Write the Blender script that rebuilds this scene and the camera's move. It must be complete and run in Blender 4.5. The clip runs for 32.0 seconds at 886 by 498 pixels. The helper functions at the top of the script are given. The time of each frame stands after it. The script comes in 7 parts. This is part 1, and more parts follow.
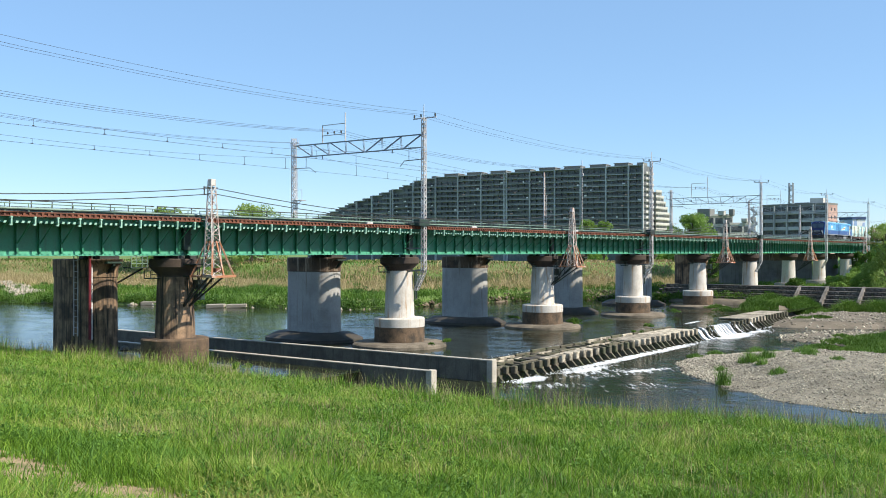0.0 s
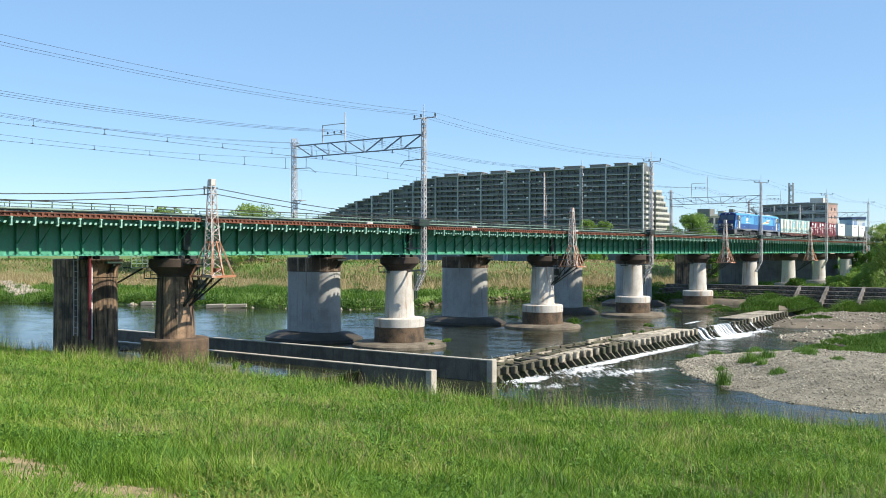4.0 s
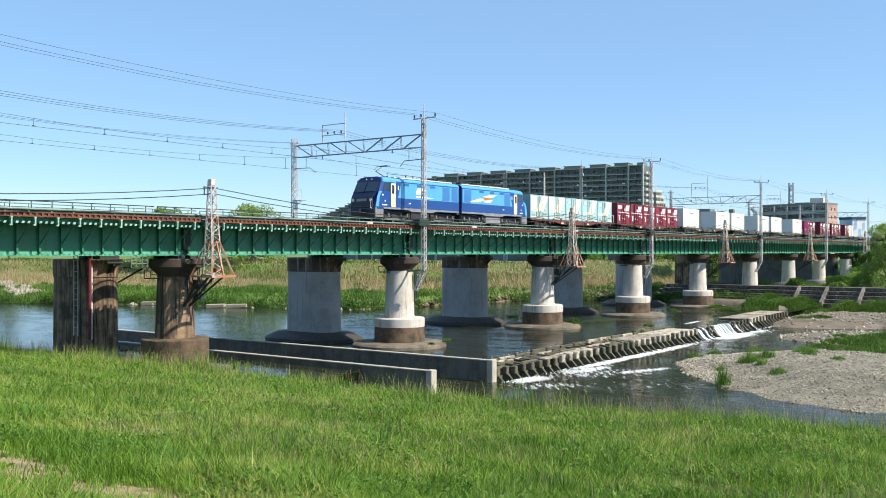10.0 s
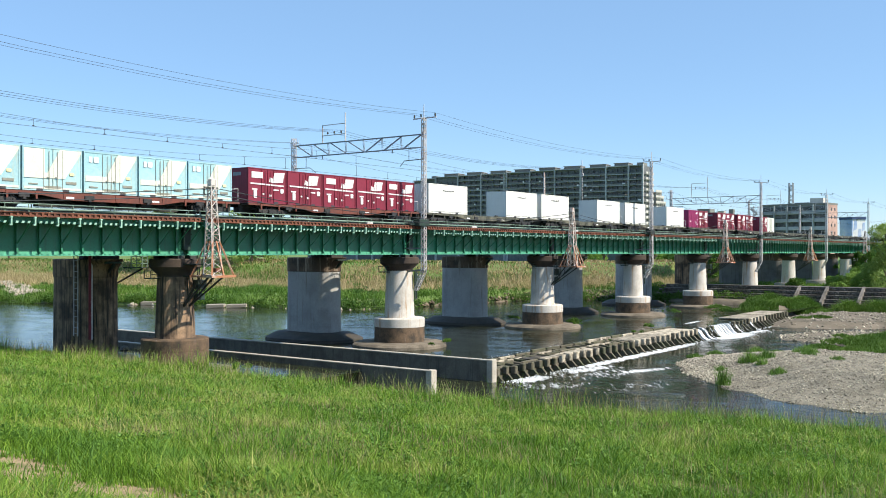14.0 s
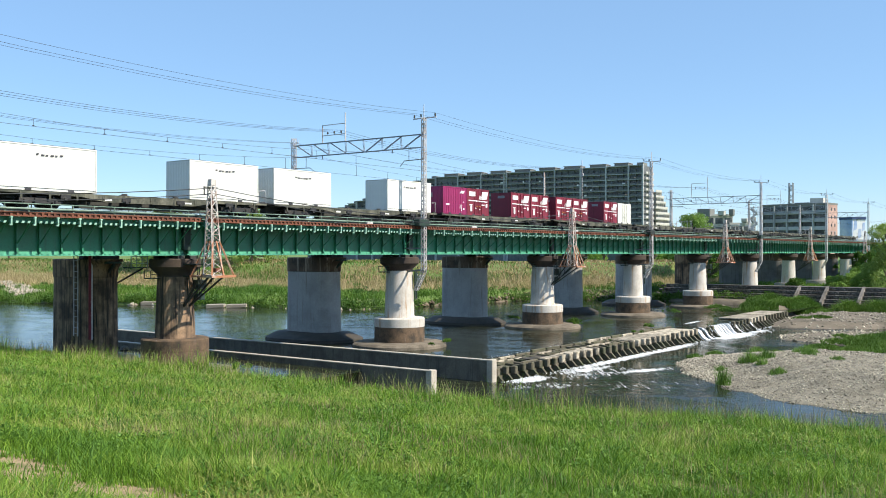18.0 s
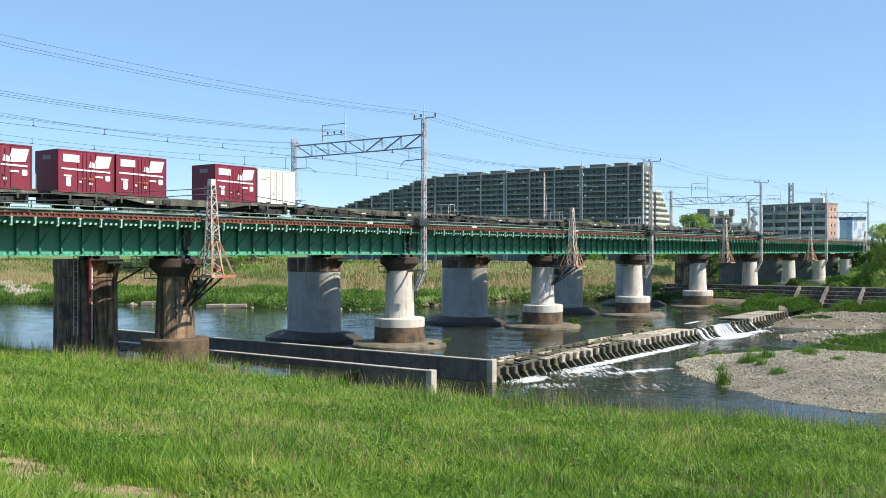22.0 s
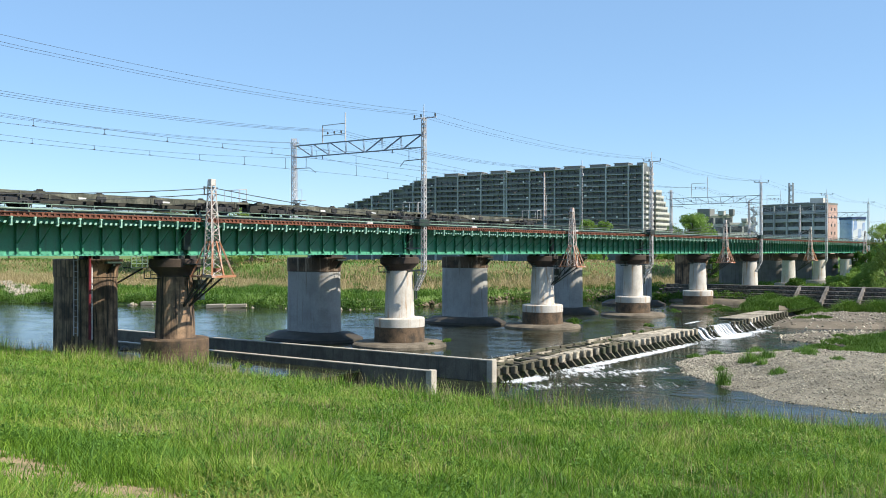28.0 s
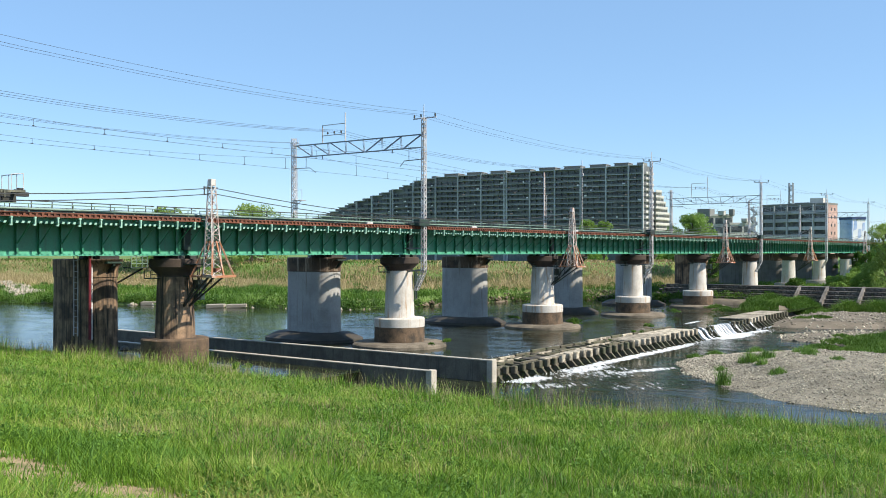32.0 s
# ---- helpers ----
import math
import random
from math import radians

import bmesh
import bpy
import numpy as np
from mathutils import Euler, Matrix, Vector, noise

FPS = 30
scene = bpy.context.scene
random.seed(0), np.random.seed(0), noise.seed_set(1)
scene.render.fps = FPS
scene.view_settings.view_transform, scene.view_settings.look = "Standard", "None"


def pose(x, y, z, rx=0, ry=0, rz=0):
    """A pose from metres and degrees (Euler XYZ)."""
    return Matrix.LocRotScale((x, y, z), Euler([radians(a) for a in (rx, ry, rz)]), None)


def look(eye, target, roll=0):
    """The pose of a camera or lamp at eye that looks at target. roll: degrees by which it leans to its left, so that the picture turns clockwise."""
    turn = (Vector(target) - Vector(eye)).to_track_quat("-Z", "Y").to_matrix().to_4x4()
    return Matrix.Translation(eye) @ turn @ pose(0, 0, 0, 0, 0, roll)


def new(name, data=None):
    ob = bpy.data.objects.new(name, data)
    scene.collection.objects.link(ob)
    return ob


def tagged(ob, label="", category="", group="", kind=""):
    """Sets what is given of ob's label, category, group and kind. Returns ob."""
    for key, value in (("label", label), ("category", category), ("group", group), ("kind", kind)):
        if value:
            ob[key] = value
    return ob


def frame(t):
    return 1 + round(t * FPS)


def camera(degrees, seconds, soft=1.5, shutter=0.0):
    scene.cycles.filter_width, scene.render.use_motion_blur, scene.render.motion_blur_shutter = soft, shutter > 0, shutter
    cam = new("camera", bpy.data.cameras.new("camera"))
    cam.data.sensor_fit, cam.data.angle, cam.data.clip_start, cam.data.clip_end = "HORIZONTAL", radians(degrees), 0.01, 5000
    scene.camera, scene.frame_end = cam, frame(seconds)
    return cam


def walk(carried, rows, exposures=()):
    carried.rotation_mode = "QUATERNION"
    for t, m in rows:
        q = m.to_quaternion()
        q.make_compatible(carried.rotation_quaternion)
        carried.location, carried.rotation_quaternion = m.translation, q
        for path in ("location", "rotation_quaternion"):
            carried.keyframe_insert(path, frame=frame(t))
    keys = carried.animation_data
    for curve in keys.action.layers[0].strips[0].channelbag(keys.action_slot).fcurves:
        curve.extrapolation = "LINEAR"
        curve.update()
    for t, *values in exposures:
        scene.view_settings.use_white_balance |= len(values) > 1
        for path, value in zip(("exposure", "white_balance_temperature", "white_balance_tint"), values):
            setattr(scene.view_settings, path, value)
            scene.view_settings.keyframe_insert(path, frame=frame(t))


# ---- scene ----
EYE = (0.0, -51.1, 8.2)
AIM = (0.807334, 0.590087, 0.00303)
cam = camera(50.83, 32.0, soft=0.95)
HERE = look(EYE, (EYE[0] + AIM[0] * 100, EYE[1] + AIM[1] * 100, EYE[2] + AIM[2] * 100))
walk(cam, [(0.0, HERE), (32.0, HERE)], exposures=[(0.0, 0.44), (32.0, 0.44)])

# ---- daylight ----
SUN_TO = Vector((0.175, -0.71, 0.68)).normalized()
world = bpy.data.worlds.new("sky")
scene.world = world
world.use_nodes = True
wn, wl = world.node_tree.nodes, world.node_tree.links
sky = wn.new("ShaderNodeTexSky")
sky.sky_type, sky.sun_disc = "NISHITA", False
sky.sun_elevation = math.asin(SUN_TO.z)
sky.sun_rotation = math.atan2(SUN_TO.x, SUN_TO.y)
sky.altitude, sky.air_density, sky.dust_density, sky.ozone_density = 50, 0.8, 0.2, 2.8
clear = wn.new("ShaderNodeHueSaturation")
clear.inputs["Saturation"].default_value = 1.14
wl.new(sky.outputs[0], clear.inputs["Color"])
tint = wn.new("ShaderNodeMix")
tint.data_type, tint.blend_type = "RGBA", "MULTIPLY"
tint.inputs[0].default_value, tint.inputs[7].default_value = 1.0, (1.01, 1.02, 0.985, 1)
wl.new(clear.outputs[0], tint.inputs[6])
even = wn.new("ShaderNodeMix")
even.data_type = "RGBA"
even.inputs[0].default_value, even.inputs[7].default_value = 0.48, (2.3, 3.7, 5.7, 1)
wl.new(tint.outputs[2], even.inputs[6])
wl.new(even.outputs[2], wn["Background"].inputs[0])
wn["Background"].inputs[1].default_value = 0.134
sun = new("sun", bpy.data.lights.new("sun", "SUN"))
sun.data.energy, sun.data.angle, sun.data.color = 5.0, radians(0.53), (1.0, 0.92, 0.79)
sun.matrix_world = look(SUN_TO * 200, (0, 0, 0))


# ---- mesh helpers ----
class Geo:
    """Collects vertices and faces of one part."""

    def __init__(self):
        self.v, self.f = [], []

    def add(self, verts, faces):
        n = len(self.v)
        self.v += [tuple(p) for p in verts]
        self.f += [tuple(i + n for i in q) for q in faces]
        return self

    def box(self, x0, x1, y0, y1, z0, z1, c=0.0):
        """A box, its edges chamfered by c."""
        if c <= 0:
            v = [(x, y, z) for x in (x0, x1) for y in (y0, y1) for z in (z0, z1)]
            return self.add(v, [(0, 1, 3, 2), (4, 6, 7, 5), (0, 4, 5, 1), (2, 3, 7, 6), (0, 2, 6, 4), (1, 5, 7, 3)])
        v, ids = [], {}
        xs, ys, zs = (x0, x1), (y0, y1), (z0, z1)
        for i in (0, 1):
            for j in (0, 1):
                for k in (0, 1):
                    sx, sy, sz = (c, -c)[i], (c, -c)[j], (c, -c)[k]
                    for a, p in enumerate(((xs[i], ys[j] + sy, zs[k] + sz), (xs[i] + sx, ys[j], zs[k] + sz), (xs[i] + sx, ys[j] + sy, zs[k]))):
                        ids[i, j, k, a] = len(v)
                        v.append(p)
        g = lambda i, j, k, a: ids[i, j, k, a]
        f = []
        for s in (0, 1):
            f.append([g(s, j, k, 0) for j, k in ((0, 0), (0, 1), (1, 1), (1, 0))])
            f.append([g(i, s, k, 1) for i, k in ((0, 0), (1, 0), (1, 1), (0, 1))])
            f.append([g(i, j, s, 2) for i, j in ((0, 0), (0, 1), (1, 1), (1, 0))])
        for j in (0, 1):
            for k in (0, 1):
                f.append([g(0, j, k, 1), g(0, j, k, 2), g(1, j, k, 2), g(1, j, k, 1)])
                f.append([g(j, 0, k, 0), g(j, 0, k, 2), g(j, 1, k, 2), g(j, 1, k, 0)])
                f.append([g(j, k, 0, 0), g(j, k, 0, 1), g(j, k, 1, 1), g(j, k, 1, 0)])
                f += [[g(i, j, k, a) for a in (0, 1, 2)] for i in (0, 1)]
        return self.add(v, f)

    def beam(self, p, q, w, h=None):
        """A square bar from p to q."""
        p, q = Vector(p), Vector(q)
        h = h or w
        d = (q - p).normalized()
        side = d.cross(Vector((0, 0, 1)))
        side = side.normalized() if side.length > 1e-3 else Vector((1, 0, 0))
        top = side.cross(d)
        v = [e + side * a * w / 2 + top * b * h / 2 for e in (p, q) for a, b in ((-1, -1), (1, -1), (1, 1), (-1, 1))]
        return self.add(v, [(0, 1, 2, 3), (7, 6, 5, 4), (0, 4, 5, 1), (1, 5, 6, 2), (2, 6, 7, 3), (3, 7, 4, 0)])

    def tube(self, p, q, r, r2=None, n=8):
        p, q = Vector(p), Vector(q)
        r2 = r if r2 is None else r2
        d = (q - p).normalized()
        a = d.orthogonal().normalized()
        b = d.cross(a)
        ring = [a * math.cos(6.28319 * i / n) + b * math.sin(6.28319 * i / n) for i in range(n)]
        v = [p + e * r for e in ring] + [q + e * r2 for e in ring]
        f = [(i, (i + 1) % n, n + (i + 1) % n, n + i) for i in range(n)] + [tuple(range(n))[::-1], tuple(range(n, 2 * n))]
        return self.add(v, f)

    def wire(self, pts, r, n=5):
        """One unbroken wire along the points."""
        v = []
        for i, p in enumerate(pts):
            d = (Vector(pts[min(i + 1, len(pts) - 1)]) - Vector(pts[max(i - 1, 0)])).normalized()
            side = d.cross(Vector((0, 0, 1))).normalized()
            top = side.cross(d)
            v += [Vector(p) + (side * math.cos(6.28319 * k / n) + top * math.sin(6.28319 * k / n)) * r for k in range(n)]
        f = [(j * n + i, j * n + (i + 1) % n, j * n + n + (i + 1) % n, j * n + n + i) for j in range(len(pts) - 1) for i in range(n)]
        return self.add(v, f + [tuple(range(n))[::-1], tuple(range(len(v) - n, len(v)))])

    def lathe(self, rings, n=28, cx=0.0, cy=0.0, sx=1.0, sy=1.0, stretch=0.0):
        """Rings of (radius, z) round an axis; stretch makes a stadium along y."""
        v = []
        for r, z in rings:
            for i in range(n):
                a = 6.28319 * (i + 0.5) / n
                s = math.sin(a)
                v.append((cx + sx * r * math.cos(a), cy + sy * r * s + (stretch if s > 0 else -stretch), z))
        f = [(k * n + i, k * n + (i + 1) % n, k * n + n + (i + 1) % n, k * n + n + i) for k in range(len(rings) - 1) for i in range(n)]
        f += [tuple(range(n))[::-1], tuple(range(len(v) - n, len(v)))]
        return self.add(v, f)

    def prism(self, outline, a0, a1, axis="y"):
        """An outline of (u, z) points drawn out from a0 to a1 along y (u is x) or along x (u is y)."""
        n = len(outline)
        put = (lambda u, z, a: (u, a, z)) if axis == "y" else (lambda u, z, a: (a, u, z))
        if axis == "z":
            put = lambda u, z, a: (u, z, a)
        v = [put(u, z, a) for a in (a0, a1) for u, z in outline]
        return self.add(v, [(i, (i + 1) % n, n + (i + 1) % n, n + i) for i in range(n)] + [tuple(range(n))[::-1], tuple(range(n, 2 * n))])

    def mesh(self, name, material, smooth=False):
        me = bpy.data.meshes.new(name)
        me.from_pydata(self.v, [], self.f)
        bm = bmesh.new()
        bm.from_mesh(me)
        bmesh.ops.recalc_face_normals(bm, faces=bm.faces)
        bm.to_mesh(me)
        bm.free()
        me.materials.append(material)
        if smooth:
            me.shade_smooth()
            me.set_sharp_from_angle(angle=radians(38))
        return me


def part(name, geo, material, parent, label="", smooth=False, at=None):
    """One mesh object, as a part of parent. geo: a Geo or a ready mesh."""
    me = geo if isinstance(geo, bpy.types.Mesh) else geo.mesh(name, material, smooth)
    ob = new(name, me)
    ob.parent = parent
    if at is not None:
        ob.location = at
    if label:
        ob["label"] = label
    return ob


def thing(name, label, category, group="", kind="", at=(0, 0, 0)):
    ob = new(name)
    ob.location = at
    ob.empty_display_size = 0.2
    return tagged(ob, label, category, group, kind)


def solo(name, geo, material, label, category, group="", kind="", smooth=False, at=(0, 0, 0)):
    ob = new(name, geo if isinstance(geo, bpy.types.Mesh) else geo.mesh(name, material, smooth))
    ob.location = at
    return tagged(ob, label, category, group, kind)


def bulk(name, co, loops, sizes, material):
    """A mesh from arrays: corner places, corner indices and corners per face."""
    me = bpy.data.meshes.new(name)
    me.vertices.add(len(co))
    me.vertices.foreach_set("co", co.astype(np.float32).ravel())
    me.loops.add(len(loops))
    me.loops.foreach_set("vertex_index", loops.astype(np.int32))
    me.polygons.add(len(sizes))
    me.polygons.foreach_set("loop_start", np.concatenate(([0], np.cumsum(sizes)[:-1])).astype(np.int32))
    me.polygons.foreach_set("loop_total", sizes.astype(np.int32))
    me.materials.append(material)
    me.update(calc_edges=True)
    return me


# ---- materials ----
BASE_SCALE = 0.87  # lowers every base colour so shade falls deeper under the raised exposure


def material(name, colour, rough=0.7, metal=0.0, second=None, scale=1.0, mix=0.5, fine=12.0, grain=0.25, bump=0.1,
             stretch=(1, 1, 1), own=False, island=0.0, each=0.0, streak=None, streak_amount=0.0, spec=0.5):
    """A surface with stains (large noise between two colours), grain (fine noise) and bump; streak: run-off marks that hang down."""
    m = bpy.data.materials.new(name)
    m.use_nodes = True
    n, k = m.node_tree.nodes, m.node_tree.links
    bsdf = n["Principled BSDF"]
    bsdf.inputs["Roughness"].default_value, bsdf.inputs["Metallic"].default_value = rough, metal
    bsdf.inputs["Specular IOR Level"].default_value = spec
    if own:
        place = n.new("ShaderNodeTexCoord").outputs["Object"]
    else:
        place = n.new("ShaderNodeNewGeometry").outputs["Position"]
    mapping = n.new("ShaderNodeMapping")
    mapping.inputs["Scale"].default_value = stretch
    k.new(place, mapping.inputs[0])

    def noise_at(s, detail=4.0, rough_=0.6, vector=None):
        t = n.new("ShaderNodeTexNoise")
        t.inputs["Scale"].default_value, t.inputs["Detail"].default_value, t.inputs["Roughness"].default_value = s, detail, rough_
        k.new(vector or mapping.outputs[0], t.inputs["Vector"])
        return t.outputs[0]

    def ramp(value, lo, hi):
        r = n.new("ShaderNodeMapRange")
        r.inputs[1].default_value, r.inputs[2].default_value = lo, hi
        k.new(value, r.inputs[0])
        return r.outputs[0]

    def blend(fac, a, b, how="MIX"):
        x = n.new("ShaderNodeMix")
        x.data_type, x.blend_type = "RGBA", how
        if isinstance(fac, float):
            x.inputs[0].default_value = fac
        else:
            k.new(fac, x.inputs[0])
        for value, slot in ((a, 6), (b, 7)):
            if isinstance(value, tuple):
                x.inputs[slot].default_value = (*value[:3], 1)
            else:
                k.new(value, x.inputs[slot])
        return x.outputs[2]

    second = second or tuple(c * 0.6 for c in colour)
    colour, second = tuple(c * BASE_SCALE for c in colour), tuple(c * BASE_SCALE for c in second)
    out = blend(ramp(noise_at(scale), 0.62 - mix * 0.4, 0.85 - mix * 0.4), tuple(colour), tuple(second))
    if streak:
        long = n.new("ShaderNodeMapping")
        long.inputs["Scale"].default_value = (3.5, 3.5, 0.22)
        k.new(place, long.inputs[0])
        out = blend(ramp(noise_at(1.0, 5.0, 0.65, long.outputs[0]), 0.68 - streak_amount * 0.4, 0.8 - streak_amount * 0.3), out, tuple(streak))
    hue = n.new("ShaderNodeHueSaturation")
    k.new(out, hue.inputs["Color"])
    value = ramp(noise_at(fine, 3.0), 0.25, 0.75)
    span = n.new("ShaderNodeMapRange")
    span.inputs[3].default_value, span.inputs[4].default_value = 1 - grain, 1 + grain
    k.new(value, span.inputs[0])
    last = span.outputs[0]
    for amount, node, slot in ((island, "ShaderNodeNewGeometry", "Random Per Island"), (each, "ShaderNodeObjectInfo", "Random")):
        if amount:
            r = n.new("ShaderNodeMapRange")
            r.inputs[3].default_value, r.inputs[4].default_value = 1 - amount, 1 + amount
            k.new(n.new(node).outputs[slot], r.inputs[0])
            mul = n.new("ShaderNodeMath")
            mul.operation = "MULTIPLY"
            k.new(last, mul.inputs[0])
            k.new(r.outputs[0], mul.inputs[1])
            last = mul.outputs[0]
    k.new(last, hue.inputs["Value"])
    k.new(hue.outputs[0], bsdf.inputs["Base Color"])
    if bump:
        b = n.new("ShaderNodeBump")
        b.inputs["Strength"].default_value, b.inputs["Distance"].default_value = bump, 0.02
        k.new(noise_at(fine * 0.7, 4.0), b.inputs["Height"])
        k.new(b.outputs[0], bsdf.inputs["Normal"])
    return m


def leafy(name, colours, rough=0.55, patch=0.25, glow_through=0.25):
    """Leaves and blades: colour by the single leaf and by patches of the place, a little light let through."""
    m = bpy.data.materials.new(name)
    m.use_nodes = True
    n, k = m.node_tree.nodes, m.node_tree.links
    bsdf = n["Principled BSDF"]
    bsdf.inputs["Roughness"].default_value, bsdf.inputs["Specular IOR Level"].default_value = rough, 0.22
    geo = n.new("ShaderNodeNewGeometry")
    t = n.new("ShaderNodeTexNoise")
    t.inputs["Scale"].default_value, t.inputs["Detail"].default_value = patch, 3.0
    k.new(geo.outputs["Position"], t.inputs["Vector"])
    add = n.new("ShaderNodeMath")
    add.operation = "MULTIPLY_ADD"
    add.inputs[1].default_value = 0.75
    k.new(geo.outputs["Random Per Island"], add.inputs[0])
    shift = n.new("ShaderNodeMapRange")
    shift.inputs[1].default_value, shift.inputs[2].default_value, shift.inputs[3].default_value, shift.inputs[4].default_value = 0.3, 0.7, -0.36, 0.58
    k.new(t.outputs[0], shift.inputs[0])
    k.new(shift.outputs[0], add.inputs[2])
    r = n.new("ShaderNodeValToRGB")
    for i, c in enumerate(colours):
        e = r.color_ramp.elements[i] if i < 2 else r.color_ramp.elements.new(1.0)
        e.position, e.color = i / (len(colours) - 1), (*c, 1)
    k.new(add.outputs[0], r.inputs[0])
    k.new(r.outputs[0], bsdf.inputs["Base Color"])
    tr = n.new("ShaderNodeBsdfTranslucent")
    k.new(r.outputs[0], tr.inputs[0])
    mix = n.new("ShaderNodeMixShader")
    mix.inputs[0].default_value = glow_through
    k.new(bsdf.outputs[0], mix.inputs[1])
    k.new(tr.outputs[0], mix.inputs[2])
    k.new(mix.outputs[0], n["Material Output"].inputs[0])
    return m


GREEN = material("green_girder_paint", (0.036, 0.255, 0.138), 0.45, second=(0.04, 0.195, 0.11), scale=0.5, mix=0.5, fine=9, grain=0.12, bump=0.05, streak=(0.04, 0.15, 0.09), streak_amount=0.35)
# Girder green made paler: sunlight on the bottom flange put into the colour.
FLANGE = material("sunlit_flange_paint", (0.12, 0.45, 0.28), 0.5, second=(0.08, 0.33, 0.21), scale=0.8, fine=12, grain=0.15, bump=0.05)
# Paler green for bracket feet and small hung plates: caught sunlight in the colour.
CLIP = material("sunlit_clip_paint", (0.36, 0.60, 0.47), 0.55, second=(0.22, 0.42, 0.31), scale=1.5, fine=14, grain=0.12, bump=0)
PALE = material("dull_green_paint", (0.22, 0.32, 0.25), 0.5, second=(0.13, 0.20, 0.15), scale=1.2, fine=14, grain=0.15, bump=0.05)
RUST = material("rusty_steel", (0.22, 0.078, 0.042), 0.85, second=(0.13, 0.05, 0.03), scale=1.5, fine=18, grain=0.3, bump=0.2)
DARKSTEEL = material("dark_weathered_steel", (0.045, 0.042, 0.038), 0.7, second=(0.03, 0.045, 0.03), scale=1.0, fine=15, grain=0.3)
GALV = material("galvanised_steel", (0.70, 0.68, 0.67), 0.6, 0.0, second=(0.48, 0.43, 0.41), scale=0.8, fine=10, grain=0.2, bump=0.05)
FLAKED = material("white_paint_flaking_to_rust", (0.66, 0.60, 0.55), 0.7, second=(0.36, 0.13, 0.07), scale=1.4, mix=0.32, fine=16, grain=0.2, bump=0.15)
BEAMGREY = material("blue_grey_beam_paint", (0.30, 0.34, 0.39), 0.6, second=(0.20, 0.23, 0.26), scale=0.8, fine=10, grain=0.2, bump=0.05)
WIRE = material("weathered_copper_wire", (0.06, 0.065, 0.07), 0.6, 0.4, fine=5, grain=0.1, bump=0)
TIMBER = material("creosoted_timber", (0.05, 0.04, 0.03), 0.9, second=(0.09, 0.07, 0.05), scale=2, fine=20, grain=0.35, bump=0.3, each=0.2)
SHAFT = material("painted_pier_concrete", (0.68, 0.64, 0.58), 0.8, second=(0.56, 0.52, 0.45), scale=0.7, mix=0.4, fine=8, grain=0.12, bump=0.15, streak=(0.42, 0.27, 0.15), streak_amount=0.38)
GREYSHAFT = material("grey_pier_concrete", (0.47, 0.46, 0.44), 0.85, second=(0.37, 0.36, 0.34), scale=0.6, fine=8, grain=0.12, bump=0.15, streak=(0.24, 0.21, 0.18), streak_amount=0.3)
# Rust stains; second and streak tones are darkened further to deepen the shade.
BROWN = material("rust_stained_shaded_concrete", (0.38, 0.25, 0.15), 0.88, second=(0.10, 0.066, 0.043), scale=0.8, mix=0.55, fine=9, grain=0.2, bump=0.25, streak=(0.036, 0.028, 0.021), streak_amount=0.58)
# Dark brown for the flared caps of the near piers.
CAPDARK = material("dark_brown_cap_concrete", (0.075, 0.053, 0.038), 0.9, second=(0.045, 0.035, 0.03), scale=1.1, fine=10, grain=0.25, bump=0.25)
DRUM = material("wet_stained_concrete", (0.16, 0.105, 0.062), 0.85, second=(0.06, 0.045, 0.03), scale=1.3, fine=11, grain=0.3, bump=0.4, streak=(0.3, 0.26, 0.22), streak_amount=0.2)
CONCRETE = material("river_concrete", (0.36, 0.33, 0.29), 0.88, second=(0.24, 0.22, 0.19), scale=0.9, fine=9, grain=0.2, bump=0.25, streak=(0.15, 0.14, 0.12), streak_amount=0.3)
# Brown with pale streaks, darkened in the colour for the girder's shade.
CAPSTREAK = material("shaded_streaked_cap_concrete", (0.15, 0.10, 0.065), 0.9, second=(0.07, 0.05, 0.038), scale=1.0, fine=10, grain=0.25, bump=0.25, streak=(0.40, 0.33, 0.25), streak_amount=0.35)
# Darker copy of the grey pier concrete: shade under the far spans as colour.
SHADESHAFT = material("shaded_grey_pier_concrete", (0.17, 0.165, 0.16), 0.88, second=(0.12, 0.117, 0.11), scale=0.6, fine=8, grain=0.15, bump=0.15, streak=(0.08, 0.07, 0.06), streak_amount=0.35)
DARKWET = material("wet_footing_and_sill_shade", (0.075, 0.062, 0.046), 0.7, second=(0.045, 0.04, 0.03), scale=0.9, fine=9, grain=0.25, bump=0.3)
DAMP = material("damp_grey_concrete", (0.13, 0.115, 0.09), 0.75, second=(0.085, 0.075, 0.06), scale=0.8, fine=9, grain=0.2, bump=0.2, streak=(0.06, 0.06, 0.055), streak_amount=0.35)
MOSSY = material("mossy_concrete", (0.14, 0.12, 0.083), 0.9, second=(0.06, 0.07, 0.03), scale=1.2, fine=10, grain=0.3, bump=0.35, each=0.25)

# ---- ground and river ----
SHORE = [(-400, 152), (-14, 152), (2, 150), (14, 146), (24, 141), (31, 132), (33.5, 112), (36, 98.5), (53, 93), (71, 88.7), (94, 78.5), (150, 60), (300, 20), (1500, -400)]
BAR = [(75.0, -20.6), (68.6, -24.0), (65.8, -26.6), (62.1, -30.0), (60.2, -32.4), (59.0, -34.5), (58.2, -36.4), (58.0, -38.5), (57.5, -60), (56, -200), (88, -200), (90, -60), (89.0, -34.3), (89.8, -30.0), (88.6, -26.0), (85.2, -23.2), (81.0, -21.3), (77.5, -20.6)]
